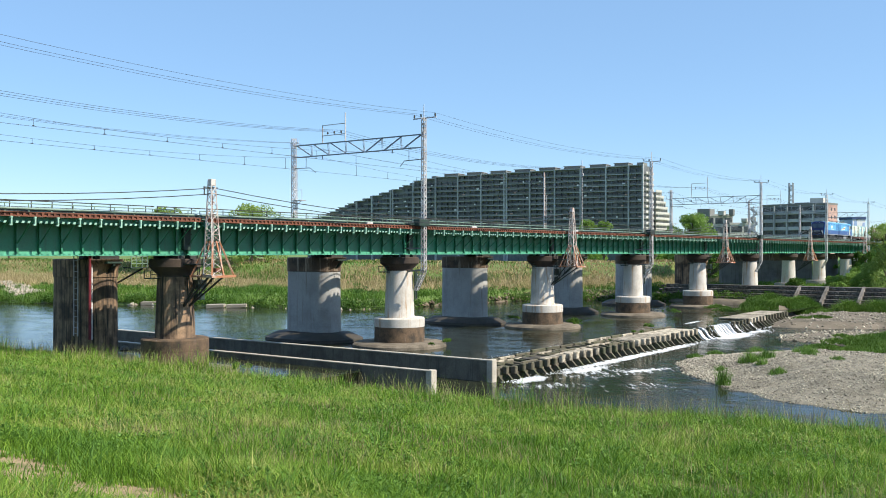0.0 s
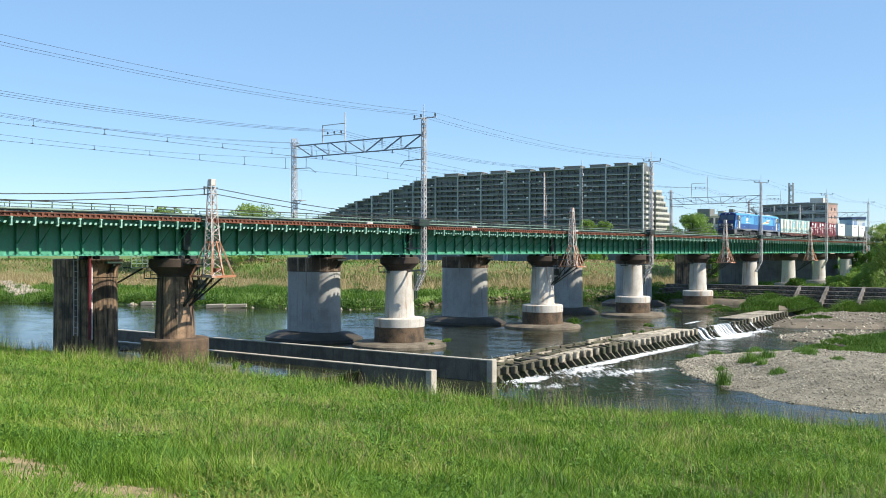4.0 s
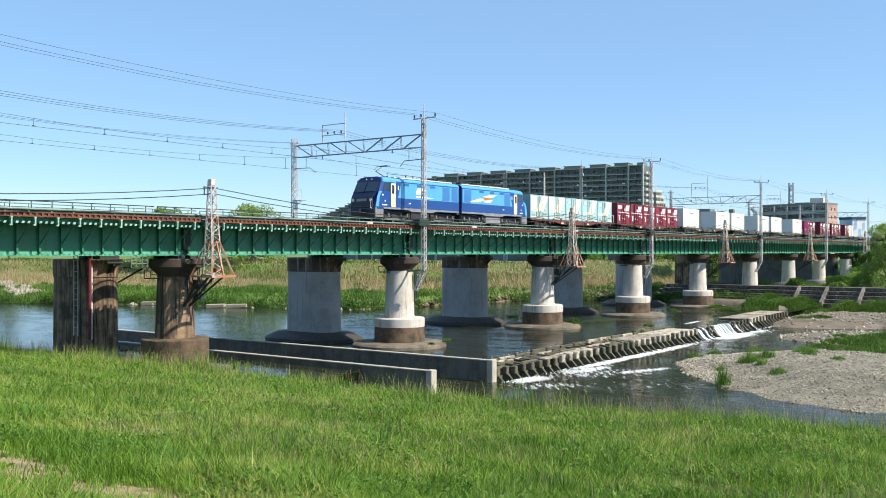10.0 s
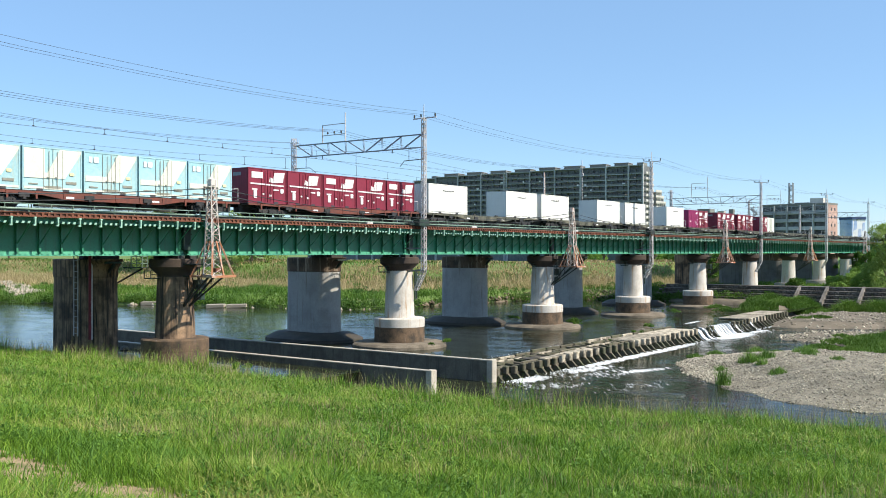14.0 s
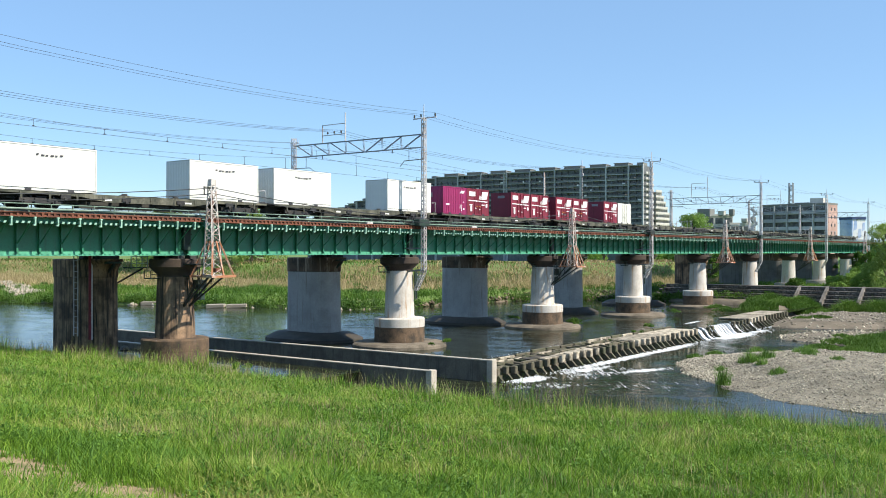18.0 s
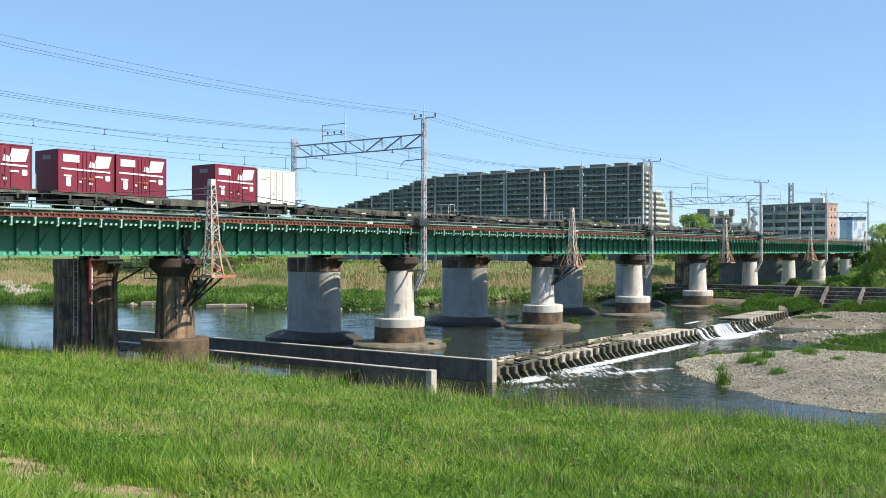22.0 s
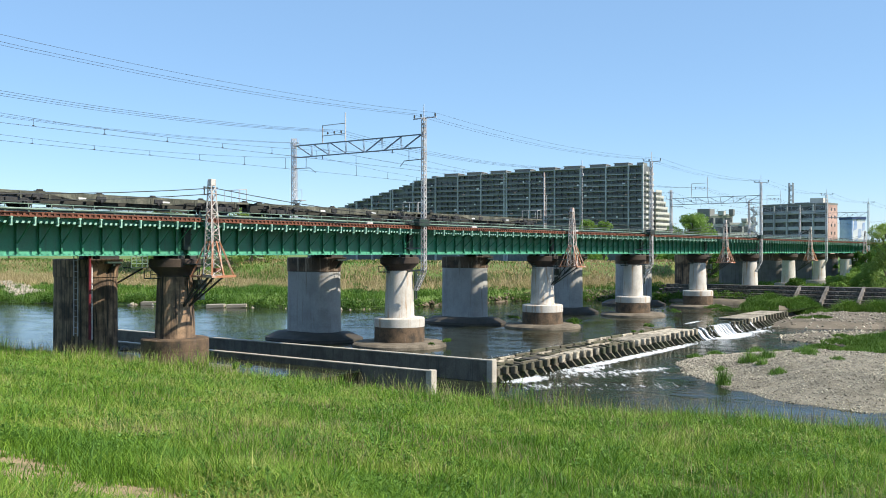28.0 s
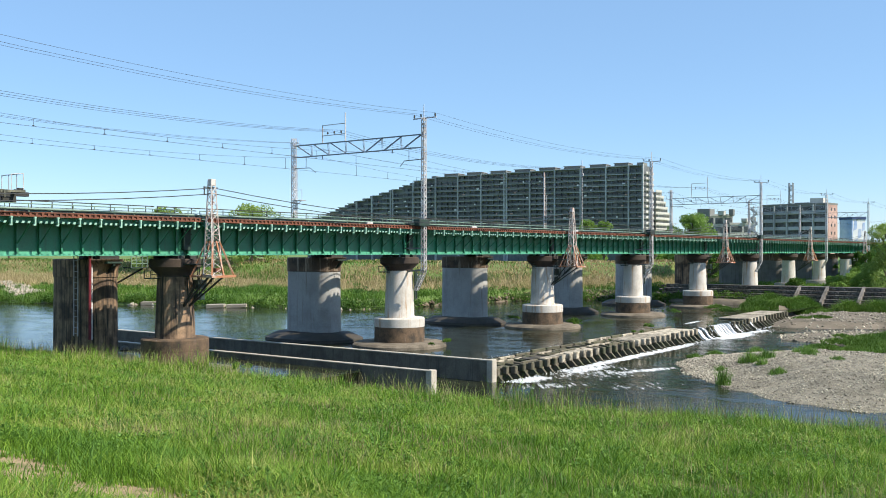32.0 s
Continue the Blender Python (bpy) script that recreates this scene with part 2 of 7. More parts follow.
SAND = [(117.5, -14.6), (116.2, -18.5), (117.7, -23.3), (122, -28), (130, -60), (135, -200), (165, -200), (155, -60), (146, -24), (145, -16), (140, -12.5), (124, -12.4)]
STRIP = [(102.8, -20.4), (100.5, -22.8), (98.5, -26.2), (97.8, -29), (97, -60), (97, -200), (113, -200), (116, -60), (115.3, -29), (116, -26.2), (113, -22.6), (108.9, -20.6)]
ISLE = [(125, -9), (130, -12), (137, -14), (150, -15), (156, -6), (156, 12), (147, 10), (139, -5), (131, -6)]


def shore_x(y):
    return np.interp(y, [p[0] for p in SHORE], [p[1] for p in SHORE])


def inside(x, y, outline):
    """How far each place lies inside an outline (negative outside)."""
    d = np.full(x.shape, 1e9)
    hit = np.zeros(x.shape, bool)
    for (ax, ay), (bx, by) in zip(outline, outline[1:] + outline[:1]):
        t = np.clip(((x - ax) * (bx - ax) + (y - ay) * (by - ay)) / ((bx - ax) ** 2 + (by - ay) ** 2), 0, 1)
        d = np.minimum(d, np.hypot(x - ax - t * (bx - ax), y - ay - t * (by - ay)))
        if ay != by:
            hit ^= ((ay > y) != (by > y)) & (x < (bx - ax) * (y - ay) / (by - ay) + ax)
    return np.where(hit, d, -d)


def ripple(x, y, s, seed=0.0):
    """Soft unevenness between about -1 and 1."""
    return (np.sin(x * 1.0 / s + seed + 1.7 * np.sin(y * 0.6 / s + seed)) + np.sin(y * 1.3 / s + 2.1 * seed + 1.3 * np.sin(x * 0.8 / s))) * 0.5


def ease(t):
    t = np.clip(t, 0, 1)
    return t * t * (3 - 2 * t)


def ground_z(x, y):
    near = np.where(x < 0, 6.6 + 0.4 * ease(-x / 6), 6.6 - 0.158 * x) + 0.10 * ripple(x, y, 2.3) * ease((x - 4) / 5) + 0.05 * ripple(x, y, 0.7, 2)
    near = near + 0.5 * ease((-30 - y) / 14) * ease((x - 14) / 14)
    near = np.where(x < -12, 7.0 - 4.5 * ease((-x - 12) / 14), near)
    edge = 36.4 + 1.0 * ripple(y * 0.7, y, 4.0, 1)
    z = near + (-1.9 - near) * ease((x - edge) / 2.4)
    s = x - shore_x(y) + 1.2 * ripple(x, y, 3.0, 4)
    far = -1.9 + 2.3 * ease((s + 1.5) / 3.5) + 0.9 * ease((s - 2) / 10) + 0.35 * ripple(x, y, 6.0, 3) * ease((s - 3) / 8) + 4.2 * ease((s - 95) / 22) - 2.2 * ease((s - 128) / 22)
    z = np.maximum(z, far)
    for outline, top, soft in ((BAR, 0.05, 9.0), (SAND, -0.35, 4.0), (STRIP, -0.9, 2.5), (ISLE, 0.55, 3.0)):
        d = inside(x, y, outline) + 0.35 * ripple(x, y, 1.1, 5)
        z = np.maximum(z, np.where(d > -1.5, -1.9 + 0.85 * ease((d + 1.5) / 1.6) + (top + 1.05) * ease(d / soft) + 0.06 * ripple(x, y, 0.8, 6), -1.9))
    return z


SOIL = material("grassy_soil", (0.075, 0.095, 0.03), 0.95, second=(0.06, 0.12, 0.025), scale=0.35, fine=6, grain=0.35, bump=0.5)
PATHDIRT = material("trodden_dirt", (0.40, 0.29, 0.155), 0.95, second=(0.22, 0.17, 0.075), scale=3.5, fine=24, grain=0.4, bump=0.8)
GRAVEL = material("river_gravel", (0.27, 0.24, 0.175), 0.9, second=(0.16, 0.142, 0.10), scale=0.9, fine=4, grain=0.5, bump=0.8)
SANDY = material("silty_sand", (0.215, 0.175, 0.125), 0.95, second=(0.12, 0.10, 0.068), scale=0.5, fine=5, grain=0.25, bump=0.4)
MEADOW = material("far_meadow", (0.12, 0.22, 0.035), 0.95, second=(0.22, 0.24, 0.08), scale=0.06, mix=0.45, fine=2.0, grain=0.3, bump=0.3)


def lines(lo, hi, step, far_lo, far_hi):
    a = list(np.arange(lo, hi + step / 2, step))
    s, p = step, a[-1]
    while p < far_hi:
        s *= 1.25
        p += s
        a.append(p)
    s, p = step, a[0]
    while p > far_lo:
        s *= 1.25
        p -= s
        a.insert(0, p)
    return np.array(a)


gx, gy = lines(-2, 160, 0.8, -1500, 4600), lines(-62, 60, 0.9, -2500, 4000)
GX, GY = np.meshgrid(gx, gy, indexing="ij")
GZ = ground_z(GX, GY)
co = np.stack([GX, GY, GZ], -1).reshape(-1, 3)
nx, ny = len(gx), len(gy)
ii, jj = np.meshgrid(np.arange(nx - 1), np.arange(ny - 1), indexing="ij")
base = (ii * ny + jj).ravel()
loops = np.stack([base, base + ny, base + ny + 1, base + 1], -1).ravel()
ground_mesh = bulk("ground", co, loops, np.full(len(base), 4), SOIL)
for m in (PATHDIRT, GRAVEL, SANDY, MEADOW):
    ground_mesh.materials.append(m)
cx, cy = co[loops.reshape(-1, 4)].mean(1)[:, 0], co[loops.reshape(-1, 4)].mean(1)[:, 1]
kind_ = np.zeros(len(base), np.int32)
kind_[(cx > 4.6) & (cx < 7.0) & (cy < 40)] = 1
kind_[(cx > 38) & (cx < shore_x(cy))] = 3
kind_[inside(cx, cy, BAR) > -2] = 2
kind_[cx > shore_x(cy) + 6] = 4
kind_[inside(cx, cy, ISLE) > -1] = 3
ground_mesh.polygons.foreach_set("material_index", kind_)
ground_mesh.polygons.foreach_set("use_smooth", np.ones(len(base), bool))
ground = tagged(new("ground", ground_mesh), "grassy river banks, gravel bars and river bed", "ground", kind="structure")


def water_material(name, chop, foam=()):
    """Dark river water. chop: strength, depth, size of the ripples; foam: soft ovals (x, y, turn, length, width, amount) of white water."""
    m = bpy.data.materials.new(name)
    m.use_nodes = True
    n, k = m.node_tree.nodes, m.node_tree.links
    bsdf = n["Principled BSDF"]
    bsdf.inputs["Specular IOR Level"].default_value = 0.14
    bsdf.inputs["IOR"].default_value, bsdf.inputs["Roughness"].default_value = 1.33, 0.11
    own = n.new("ShaderNodeTexCoord").outputs["Object"]

    def mapped(source, scale=(1, 1, 1), turn=0.0, at=(0, 0, 0), kind="POINT"):
        t = n.new("ShaderNodeMapping")
        t.vector_type = kind
        t.inputs["Location"].default_value, t.inputs["Rotation"].default_value, t.inputs["Scale"].default_value = at, (0, 0, turn), scale
        k.new(source, t.inputs[0])
        return t.outputs[0]

    def noise_at(scale, detail, vector, rough=0.5):
        t = n.new("ShaderNodeTexNoise")
        t.inputs["Scale"].default_value, t.inputs["Detail"].default_value, t.inputs["Roughness"].default_value = scale, detail, rough
        k.new(vector, t.inputs["Vector"])
        return t.outputs[0]

    def sums(a, b, how="ADD"):
        t = n.new("ShaderNodeMath")
        t.operation = how
        for value, slot in ((a, 0), (b, 1)):
            if isinstance(value, (int, float)):
                t.inputs[slot].default_value = value
            else:
                k.new(value, t.inputs[slot])
        return t.outputs[0]

    def ranged(value, a, b, c=0.0, d=1.0, smooth=False):
        t = n.new("ShaderNodeMapRange")
        t.interpolation_type = "SMOOTHSTEP" if smooth else "LINEAR"
        for slot, x in zip((1, 2, 3, 4), (a, b, c, d)):
            t.inputs[slot].default_value = x
        k.new(value, t.inputs[0])
        return t.outputs[0]

    def colours(fac, a, b):
        t = n.new("ShaderNodeMix")
        t.data_type = "RGBA"
        k.new(fac, t.inputs[0])
        for value, slot in ((a, 6), (b, 7)):
            if isinstance(value, tuple):
                t.inputs[slot].default_value = (*value, 1)
            else:
                k.new(value, t.inputs[slot])
        return t.outputs[2]

    flat = mapped(own, (1.0, 0.6, 1.0))
    waves = sums(noise_at(chop[2], 5.0, flat), ranged(noise_at(chop[2] * 0.17, 2.0, flat), 0.42, 0.62, 0.25, 1.0), "MULTIPLY")
    bump = n.new("ShaderNodeBump")
    bump.inputs["Strength"].default_value, bump.inputs["Distance"].default_value = chop[:2]
    k.new(waves, bump.inputs["Height"])
    k.new(bump.outputs[0], bsdf.inputs["Normal"])
    out = colours(noise_at(0.12, 3.0, flat), (0.014, 0.019, 0.011), (0.034, 0.036, 0.020))
    if foam:
        where = n.new("ShaderNodeNewGeometry").outputs["Position"]
        total = None
        for x, y, turn, long, wide, amount in foam:
            oval = mapped(where, (long, wide, 1000.0), turn, (x, y, 0), "TEXTURE")
            size = n.new("ShaderNodeVectorMath")
            size.operation = "LENGTH"
            k.new(oval, size.inputs[0])
            here = ranged(size.outputs[1], 1.0, 0.0, 0.0, amount, True)
            total = here if total is None else sums(total, here, "MAXIMUM")
        flecks = sums(noise_at(1.3, 8.0, mapped(own, (2.0, 0.4, 1.0), 0.63, kind="TEXTURE"), 0.68), total)
        white = ranged(flecks, 0.67, 0.93)
        out = colours(white, out, (0.82, 0.84, 0.84))
        k.new(ranged(white, 0.0, 1.0, 0.09, 0.6), bsdf.inputs["Roughness"])
    k.new(out, bsdf.inputs["Base Color"])
    return m


WHITE_WATER = [(74.5, -16.0, 0.0, 21.0, 1.4, 0.5), (58.5, -16.3, 0.0, 4.0, 1.8, 0.5), (66.0, -16.9, -0.1, 7.0, 2.0, 0.42), (84.0, -15.9, 0.0, 13.0, 1.4, 0.6),
               (102.0, -16.4, 0.0, 8.0, 2.2, 0.8), (109.5, -16.6, -0.1, 5.0, 1.2, 0.5), (68.0, -20.7, -0.36, 6.5, 1.5, 0.40), (65.0, -18.9, -0.45, 11.0, 5.0, 0.24),
               (56.5, -18.9, -0.6, 6.5, 3.0, 0.24), (60.0, -24.0, -0.6, 9.0, 5.0, 0.15), (152.5, -17.5, -0.9, 9.0, 3.5, 0.34), (41.5, -10.6, 0.0, 4.5, 1.5, 0.5)]
POOL = water_material("still_river_water", (0.6, 0.06, 2.2), [(104.6, -10.6, 0.06, 5.0, 0.7, 0.5)])
RIVER = water_material("running_river_water", (0.8, 0.12, 1.6), WHITE_WATER)
upper = Geo().add([(36, -9, 0), (48.4, -9, 0), (48.4, 27.5, 0), (48.4, 700, 0), (36, 700, 0)], [(0, 1, 2, 3, 4)])
upper.add([(48.4, 27.5, 0), (55.8, 33.0, 0), (55.8, -11.7, 0), (95.0, -11.7, 0), (95.0, -14.4, 0), (160, -14.4, 0), (160, 700, 0), (48.4, 700, 0)], [(0, 1, 6, 7), (1, 2, 3, 6), (3, 4, 5, 6)])
solo("water_upper", upper, POOL, "dark rippled river pool held above the weir", "water", kind="structure")
lower_water = solo("water_lower", Geo().add([(20, -900, -1.08), (230, -900, -1.08), (230, 60, -1.08), (20, 60, -1.08)], [(0, 1, 2, 3)]), RIVER,
                   "running river water with foam below the weir", "water", kind="structure")

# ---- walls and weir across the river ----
# Coping paler for the sun on it; stained wall body darker for its shaded face.
COPING = material("sunlit_coping_concrete", (0.58, 0.52, 0.43), 0.85, second=(0.42, 0.38, 0.31), scale=0.8, fine=8, grain=0.15, bump=0.15)
RIVERWALL = material("shaded_stained_wall_concrete", (0.19, 0.17, 0.13), 0.85, second=(0.12, 0.105, 0.08), scale=0.8, fine=9, grain=0.2, bump=0.2, streak=(0.08, 0.075, 0.06), streak_amount=0.4)
for xw, y0, y1, top in ((55.75, -14.9, 33.5, 0.5), (48.5, -14.95, 28.0, 0.5)):
    wall = thing("river_wall", "long grey concrete training wall in the river", "wall", "river walls", "structure")
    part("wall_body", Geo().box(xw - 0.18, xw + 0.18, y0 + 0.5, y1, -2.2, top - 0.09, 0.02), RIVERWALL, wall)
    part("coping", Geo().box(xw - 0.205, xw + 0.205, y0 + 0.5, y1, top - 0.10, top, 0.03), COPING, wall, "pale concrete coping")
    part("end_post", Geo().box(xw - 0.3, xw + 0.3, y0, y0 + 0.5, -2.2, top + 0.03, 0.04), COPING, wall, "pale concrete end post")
weir = thing("weir", "mossy concrete crib weir with teeth across the river", "weir", kind="structure")
rnd = random.Random(5)
TOOTH = material("weathered_tooth_concrete", (0.54, 0.47, 0.36), 0.9, second=(0.15, 0.13, 0.09), scale=1.8, mix=0.5, fine=10, grain=0.3, bump=0.4, each=0.3, streak=(0.09, 0.085, 0.06), streak_amount=0.3)


def crest(x):
    """How high the teeth stand along the weir."""
    return float(np.interp(x, [56, 64.8, 66, 80, 92, 112, 128], [-0.15, -0.12, -0.04, 0.06, 0.1, 0.22, 0.3]))


tooth_mesh = Geo().box(-0.23, 0.23, -0.26, 0.14, -0.62, 0.0, 0.05).mesh("tooth", TOOTH)
dull_tooth_mesh = Geo().box(-0.21, 0.21, -0.26, 0.14, -0.62, 0.0, 0.06).mesh("tooth", MOSSY)
foot_mesh = Geo().prism([(0.14, -1.6), (-1.05, -1.6), (-1.0, -1.12), (-0.72, -0.98), (-0.24, -0.5), (0.14, -0.5)], -0.11, 0.11, "x").mesh("tooth_foot", MOSSY)
spots = [56.25 + i * 1.2 for i in range(33)] + [98.3, 99.4, 106.3, 107.9, 109.1, 110.2] + [111.4 + i * 1.2 for i in range(14)]
for x in spots:
    dull = x < 65.4 or 72.2 < x < 79.4 or 98 < x < 112 or x > 118
    ob = part("tooth", dull_tooth_mesh if dull else tooth_mesh, MOSSY, weir, at=(x, -14.7, crest(x) + rnd.uniform(-0.06, 0.04)))
    ob.rotation_euler = (rnd.uniform(-0.04, 0.04), 0, rnd.uniform(-0.08, 0.08))
    part("tooth_foot", foot_mesh, MOSSY, ob)
tie_mesh = Geo().box(-0.12, 0.12, -1.45, 1.5, -0.5, 0.0, 0.04).mesh("crib_tie", MOSSY)
for x in spots:
    if x < 80:
        ob = part("crib_tie", tie_mesh, MOSSY, weir, at=(x + rnd.uniform(-.06, .06), -13.1, crest(x) - 0.06 + rnd.uniform(-0.06, 0.03)))
        ob.rotation_euler = (0.05, 0, rnd.uniform(-.03, .03))
for y, h in ((-13.9, -0.05), (-13.15, -0.02), (-12.4, 0.02), (-11.75, 0.16)):
    for i in range(16):
        x = 56.2 + i * 2.45
        if (x < 79 or y > -12) and (y > -12 or rnd.random() < 0.82):
            # Some beams take the pale concrete: wet glints and sunlit tops as colour.
            part("crib_beam", Geo().box(x + rnd.uniform(0, .15), x + 2.3, y - 0.12, y + 0.12, -1.2, crest(x) + h + rnd.uniform(-0.06, 0.04), 0.04), MOSSY if rnd.random() < 0.6 else TOOTH, weir)
for x0, x1, y1 in ((63.4, 67.2, -13.9), (67.4, 71.9, -13.7), (79.7, 86.2, -12.0), (86.4, 94.6, -11.9), (111.5, 119.0, -11.2), (119.2, 127.4, -11.2)):
    part("apron_slab", Geo().box(x0, x1, -14.6, y1, crest((x0 + x1) / 2) - 0.2, crest((x0 + x1) / 2) - 0.03, 0.04), TOOTH, weir, "pale silted slab")
# Wet sill in a darker colour that deepens the shade between the teeth.
part("sill", Geo().box(56.2, 128, -13.9, -11.4, -2.0, -0.42).box(63.0, 94.6, -13.5, -11.9, -0.45, -0.2), DARKWET, weir)

# ---- railway bridges ----
PIER_X = [-8.0, 15.9, 39.65, 63.48, 88.24, 111.34, 133.98, 157.76, 180.2, 202.0, 225.0, 249.0, 273.0]
FOOT = material("silt_stained_footing", (0.23, 0.19, 0.14), 0.9, second=(0.12, 0.10, 0.072), scale=0.9, fine=8, grain=0.25, bump=0.3)
RAIL_Z = 10.65
FAR_Y = 8.6
stiff_mesh = Geo().box(-0.012, 0.012, -0.17, 0.0, 8.06, 9.98).box(-0.06, 0.06, -0.182, -0.17, 8.06, 9.98).mesh("stiffener", GREEN)
lug_mesh = Geo().box(-0.045, 0.045, -0.04, 0.08, 0, 0.5, 0.01).box(-0.07, 0.07, -0.05, 0.1, 0.40, 0.5, 0.01).box(-0.12, 0.045, -0.045, 0.08, 0, 0.08, 0.01).mesh("bracket_foot", CLIP)
clip_mesh = Geo().prism([(-0.1, 0.0), (0.05, 0.0), (0.09, 0.12), (-0.05, 0.13)], -0.02, 0.02).mesh("clip", CLIP)
strut_mesh = Geo().beam((0, -2.86, 10.08), (0, -1.06, 8.55), 0.06).beam((0, -2.9, 10.13), (0, -1.0, 10.13), 0.07).mesh("bracket", GREEN)
low_post_mesh = Geo().box(-0.02, 0.02, -0.02, 0.02, 10.4, 10.86).box(-0.06, 0.06, -0.05, 0.05, 10.4, 10.5).mesh("post", PALE)
post_mesh = Geo().beam((0, 0, 10.45), (0, 0, 11.28), 0.045).mesh("post", DARKSTEEL)
sleeper_mesh = Geo().box(-0.11, 0.11, -1.95, 1.15, 10.27, 10.47, 0.012).mesh("sleeper", TIMBER)


def span(x0, x1, detailed, pitch):
    s = thing("bridge_span", "green plate-girder railway bridge span with rusty walkway edge", "bridge span", "near bridge spans")
    a, b = x0 + 0.14, x1 - 0.14
    stations = [b - 0.65 - pitch * i for i in range(int((b - a - 0.65) / pitch) + 1)][::-1]
    for y in (-1.0, 1.0):
        girder = part("girder", Geo().box(a, b, y - 0.012, y + 0.012, 8.0, 10.1), GREEN, s)
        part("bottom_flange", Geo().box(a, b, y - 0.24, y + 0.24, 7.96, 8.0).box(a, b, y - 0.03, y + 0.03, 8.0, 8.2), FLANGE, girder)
        part("top_flange", Geo().box(a, b, y - 0.2, y + 0.2, 10.1, 10.14).box(a, b, y - 0.03, y + 0.03, 9.94, 10.1), GREEN, girder)
        for x in stations:
            ob = part("stiffener", stiff_mesh, GREEN, girder, at=(x, y - 0.012, 0))
            if y > 0:
                ob.location = (x, y + 0.012, 0)
                ob.rotation_euler = (0, 0, math.pi)
        for x in stations[::4]:
            if y < 0:
                part("cross_frame", Geo().beam((0, -0.98, 8.1), (0, 0.98, 9.9), 0.07).beam((0, -0.98, 9.9), (0, 0.98, 8.1), 0.07), GREEN, s, at=(x + 0.1, 0, 0))
    for x in stations:
        part("bracket", strut_mesh, GREEN, s, at=(x, 0, 0))
        part("bracket_foot", lug_mesh, CLIP, s, at=(x, -3.0, 9.62))
        for k in (1, 2, 3) if detailed else ():
            if x + pitch * k / 4 < b:
                part("clip", clip_mesh, CLIP, s, at=(x + pitch * k / 4, -2.96, 9.76))
        part("post", low_post_mesh, PALE, s, at=(x, -2.32, 0))
    part("stringer", Geo().box(a, b, -2.6, -2.5, 9.8, 10.12), GREEN, s)
    # Inner boards under the sleepers are added to keep sunlight off the web.
    part("walkway", Geo().box(a, b, -2.84, -1.22, 10.2, 10.265), TIMBER, s, "dark timber walkway boards")
    edge = Geo().box(a, b, -2.96, -2.86, 10.33, 10.40).box(a, b, -2.96, -2.86, 10.12, 10.18).box(a, b, -2.87, -2.85, 10.18, 10.33)
    m = int((b - a) / 0.36)
    for i in range(m):
        x = a + (b - a) * (i + 0.5) / m
        edge.box(x - 0.07, x + 0.07, -2.95, -2.87, 10.18, 10.33)
    part("edge_beam", edge, RUST, s, "rusty riveted edge beam")
    part("cable_trough", Geo().box(a, b, -2.26, -1.98, 10.28, 10.46, 0.02), PALE, s, "dull green cable trough")
    part("pipe_rail", Geo().tube((a, -2.32, 10.86), (b, -2.32, 10.86), 0.03, n=6), PALE, s)
    part("pipe", Geo().tube((a, -2.4, 10.58), (b, -2.4, 10.58), 0.06, n=8), PALE, s, "dull green pipe along the walkway")
    # Added box that makes the dark band of the rail and sleeper sides.
    part("cable_duct", Geo().box(a, b, -1.96, -1.86, 10.48, 10.62), DARKSTEEL, s, "added dark strip along the rails")
    for x in stations:
        part("post", post_mesh, DARKSTEEL, s, at=(x, 2.1, 0))
    part("handrail", Geo().beam((a, 2.1, 11.28), (b, 2.1, 11.28), 0.06).beam((a, 2.1, 10.9), (b, 2.1, 10.9), 0.035), DARKSTEEL, s, "dark inner railing")
    part("inner_walkway", Geo().box(a, b, 1.9, 2.7, 10.2, 10.3), TIMBER, s)
    for y in (-0.5665, 0.5665):
        outline = [(y + e * u, z) for e, us in ((-1, 1), (1, -1)) for u, z in ((0.06, 10.475), (0.06, 10.5), (0.012, 10.51), (0.012, 10.58), (0.035, 10.6), (0.035, RAIL_Z))[::us]]
        part("rail", Geo().prism(outline, a - 0.13, b + 0.13, "x"), DARKSTEEL, s)
    k = round((b - a) / 0.46)
    if detailed:
        for i in range(k):
            part("sleeper", sleeper_mesh, TIMBER, s, at=(a + (b - a) * (i + 0.5) / k, 0.0, 0))
    else:
        g = Geo()
        for i in range(k):
            x = a + (b - a) * (i + 0.5) / k
            g.box(x - 0.11, x + 0.11, -1.95, 1.15, 10.27, 10.47)
        tagged(part("sleepers", g, TIMBER, s), kind="stuff")
    # the outer track's own span behind
    f = thing("bridge_span", "green plate-girder span of the second track with pale cable trough", "bridge span", "far bridge spans")
    for y in (FAR_Y - 1, FAR_Y + 1):
        girder = part("girder", Geo().box(a, b, y - 0.012, y + 0.012, 8.05, 10.1), GREEN, f)
        part("bottom_flange", Geo().box(a, b, y - 0.22, y + 0.22, 8.01, 8.05), GREEN, girder)
        part("top_flange", Geo().box(a, b, y - 0.2, y + 0.2, 10.1, 10.14), GREEN, girder)
    part("deck", Geo().box(a, b, FAR_Y - 1.5, FAR_Y + 2.4, 10.2, 10.4), TIMBER, f)
    part("walkway", Geo().box(a, b, 6.0, 7.0, 10.3, 10.42), PALE, f)
    part("trough", Geo().box(a, b, 6.2, 6.55, 10.42, 10.75, 0.02), PALE, f)
    for y in (FAR_Y - 0.5665, FAR_Y + 0.5665):
        part("rail", Geo().box(a - 0.13, b + 0.13, y - 0.035, y + 0.035, 10.4, RAIL_Z), DARKSTEEL, f)


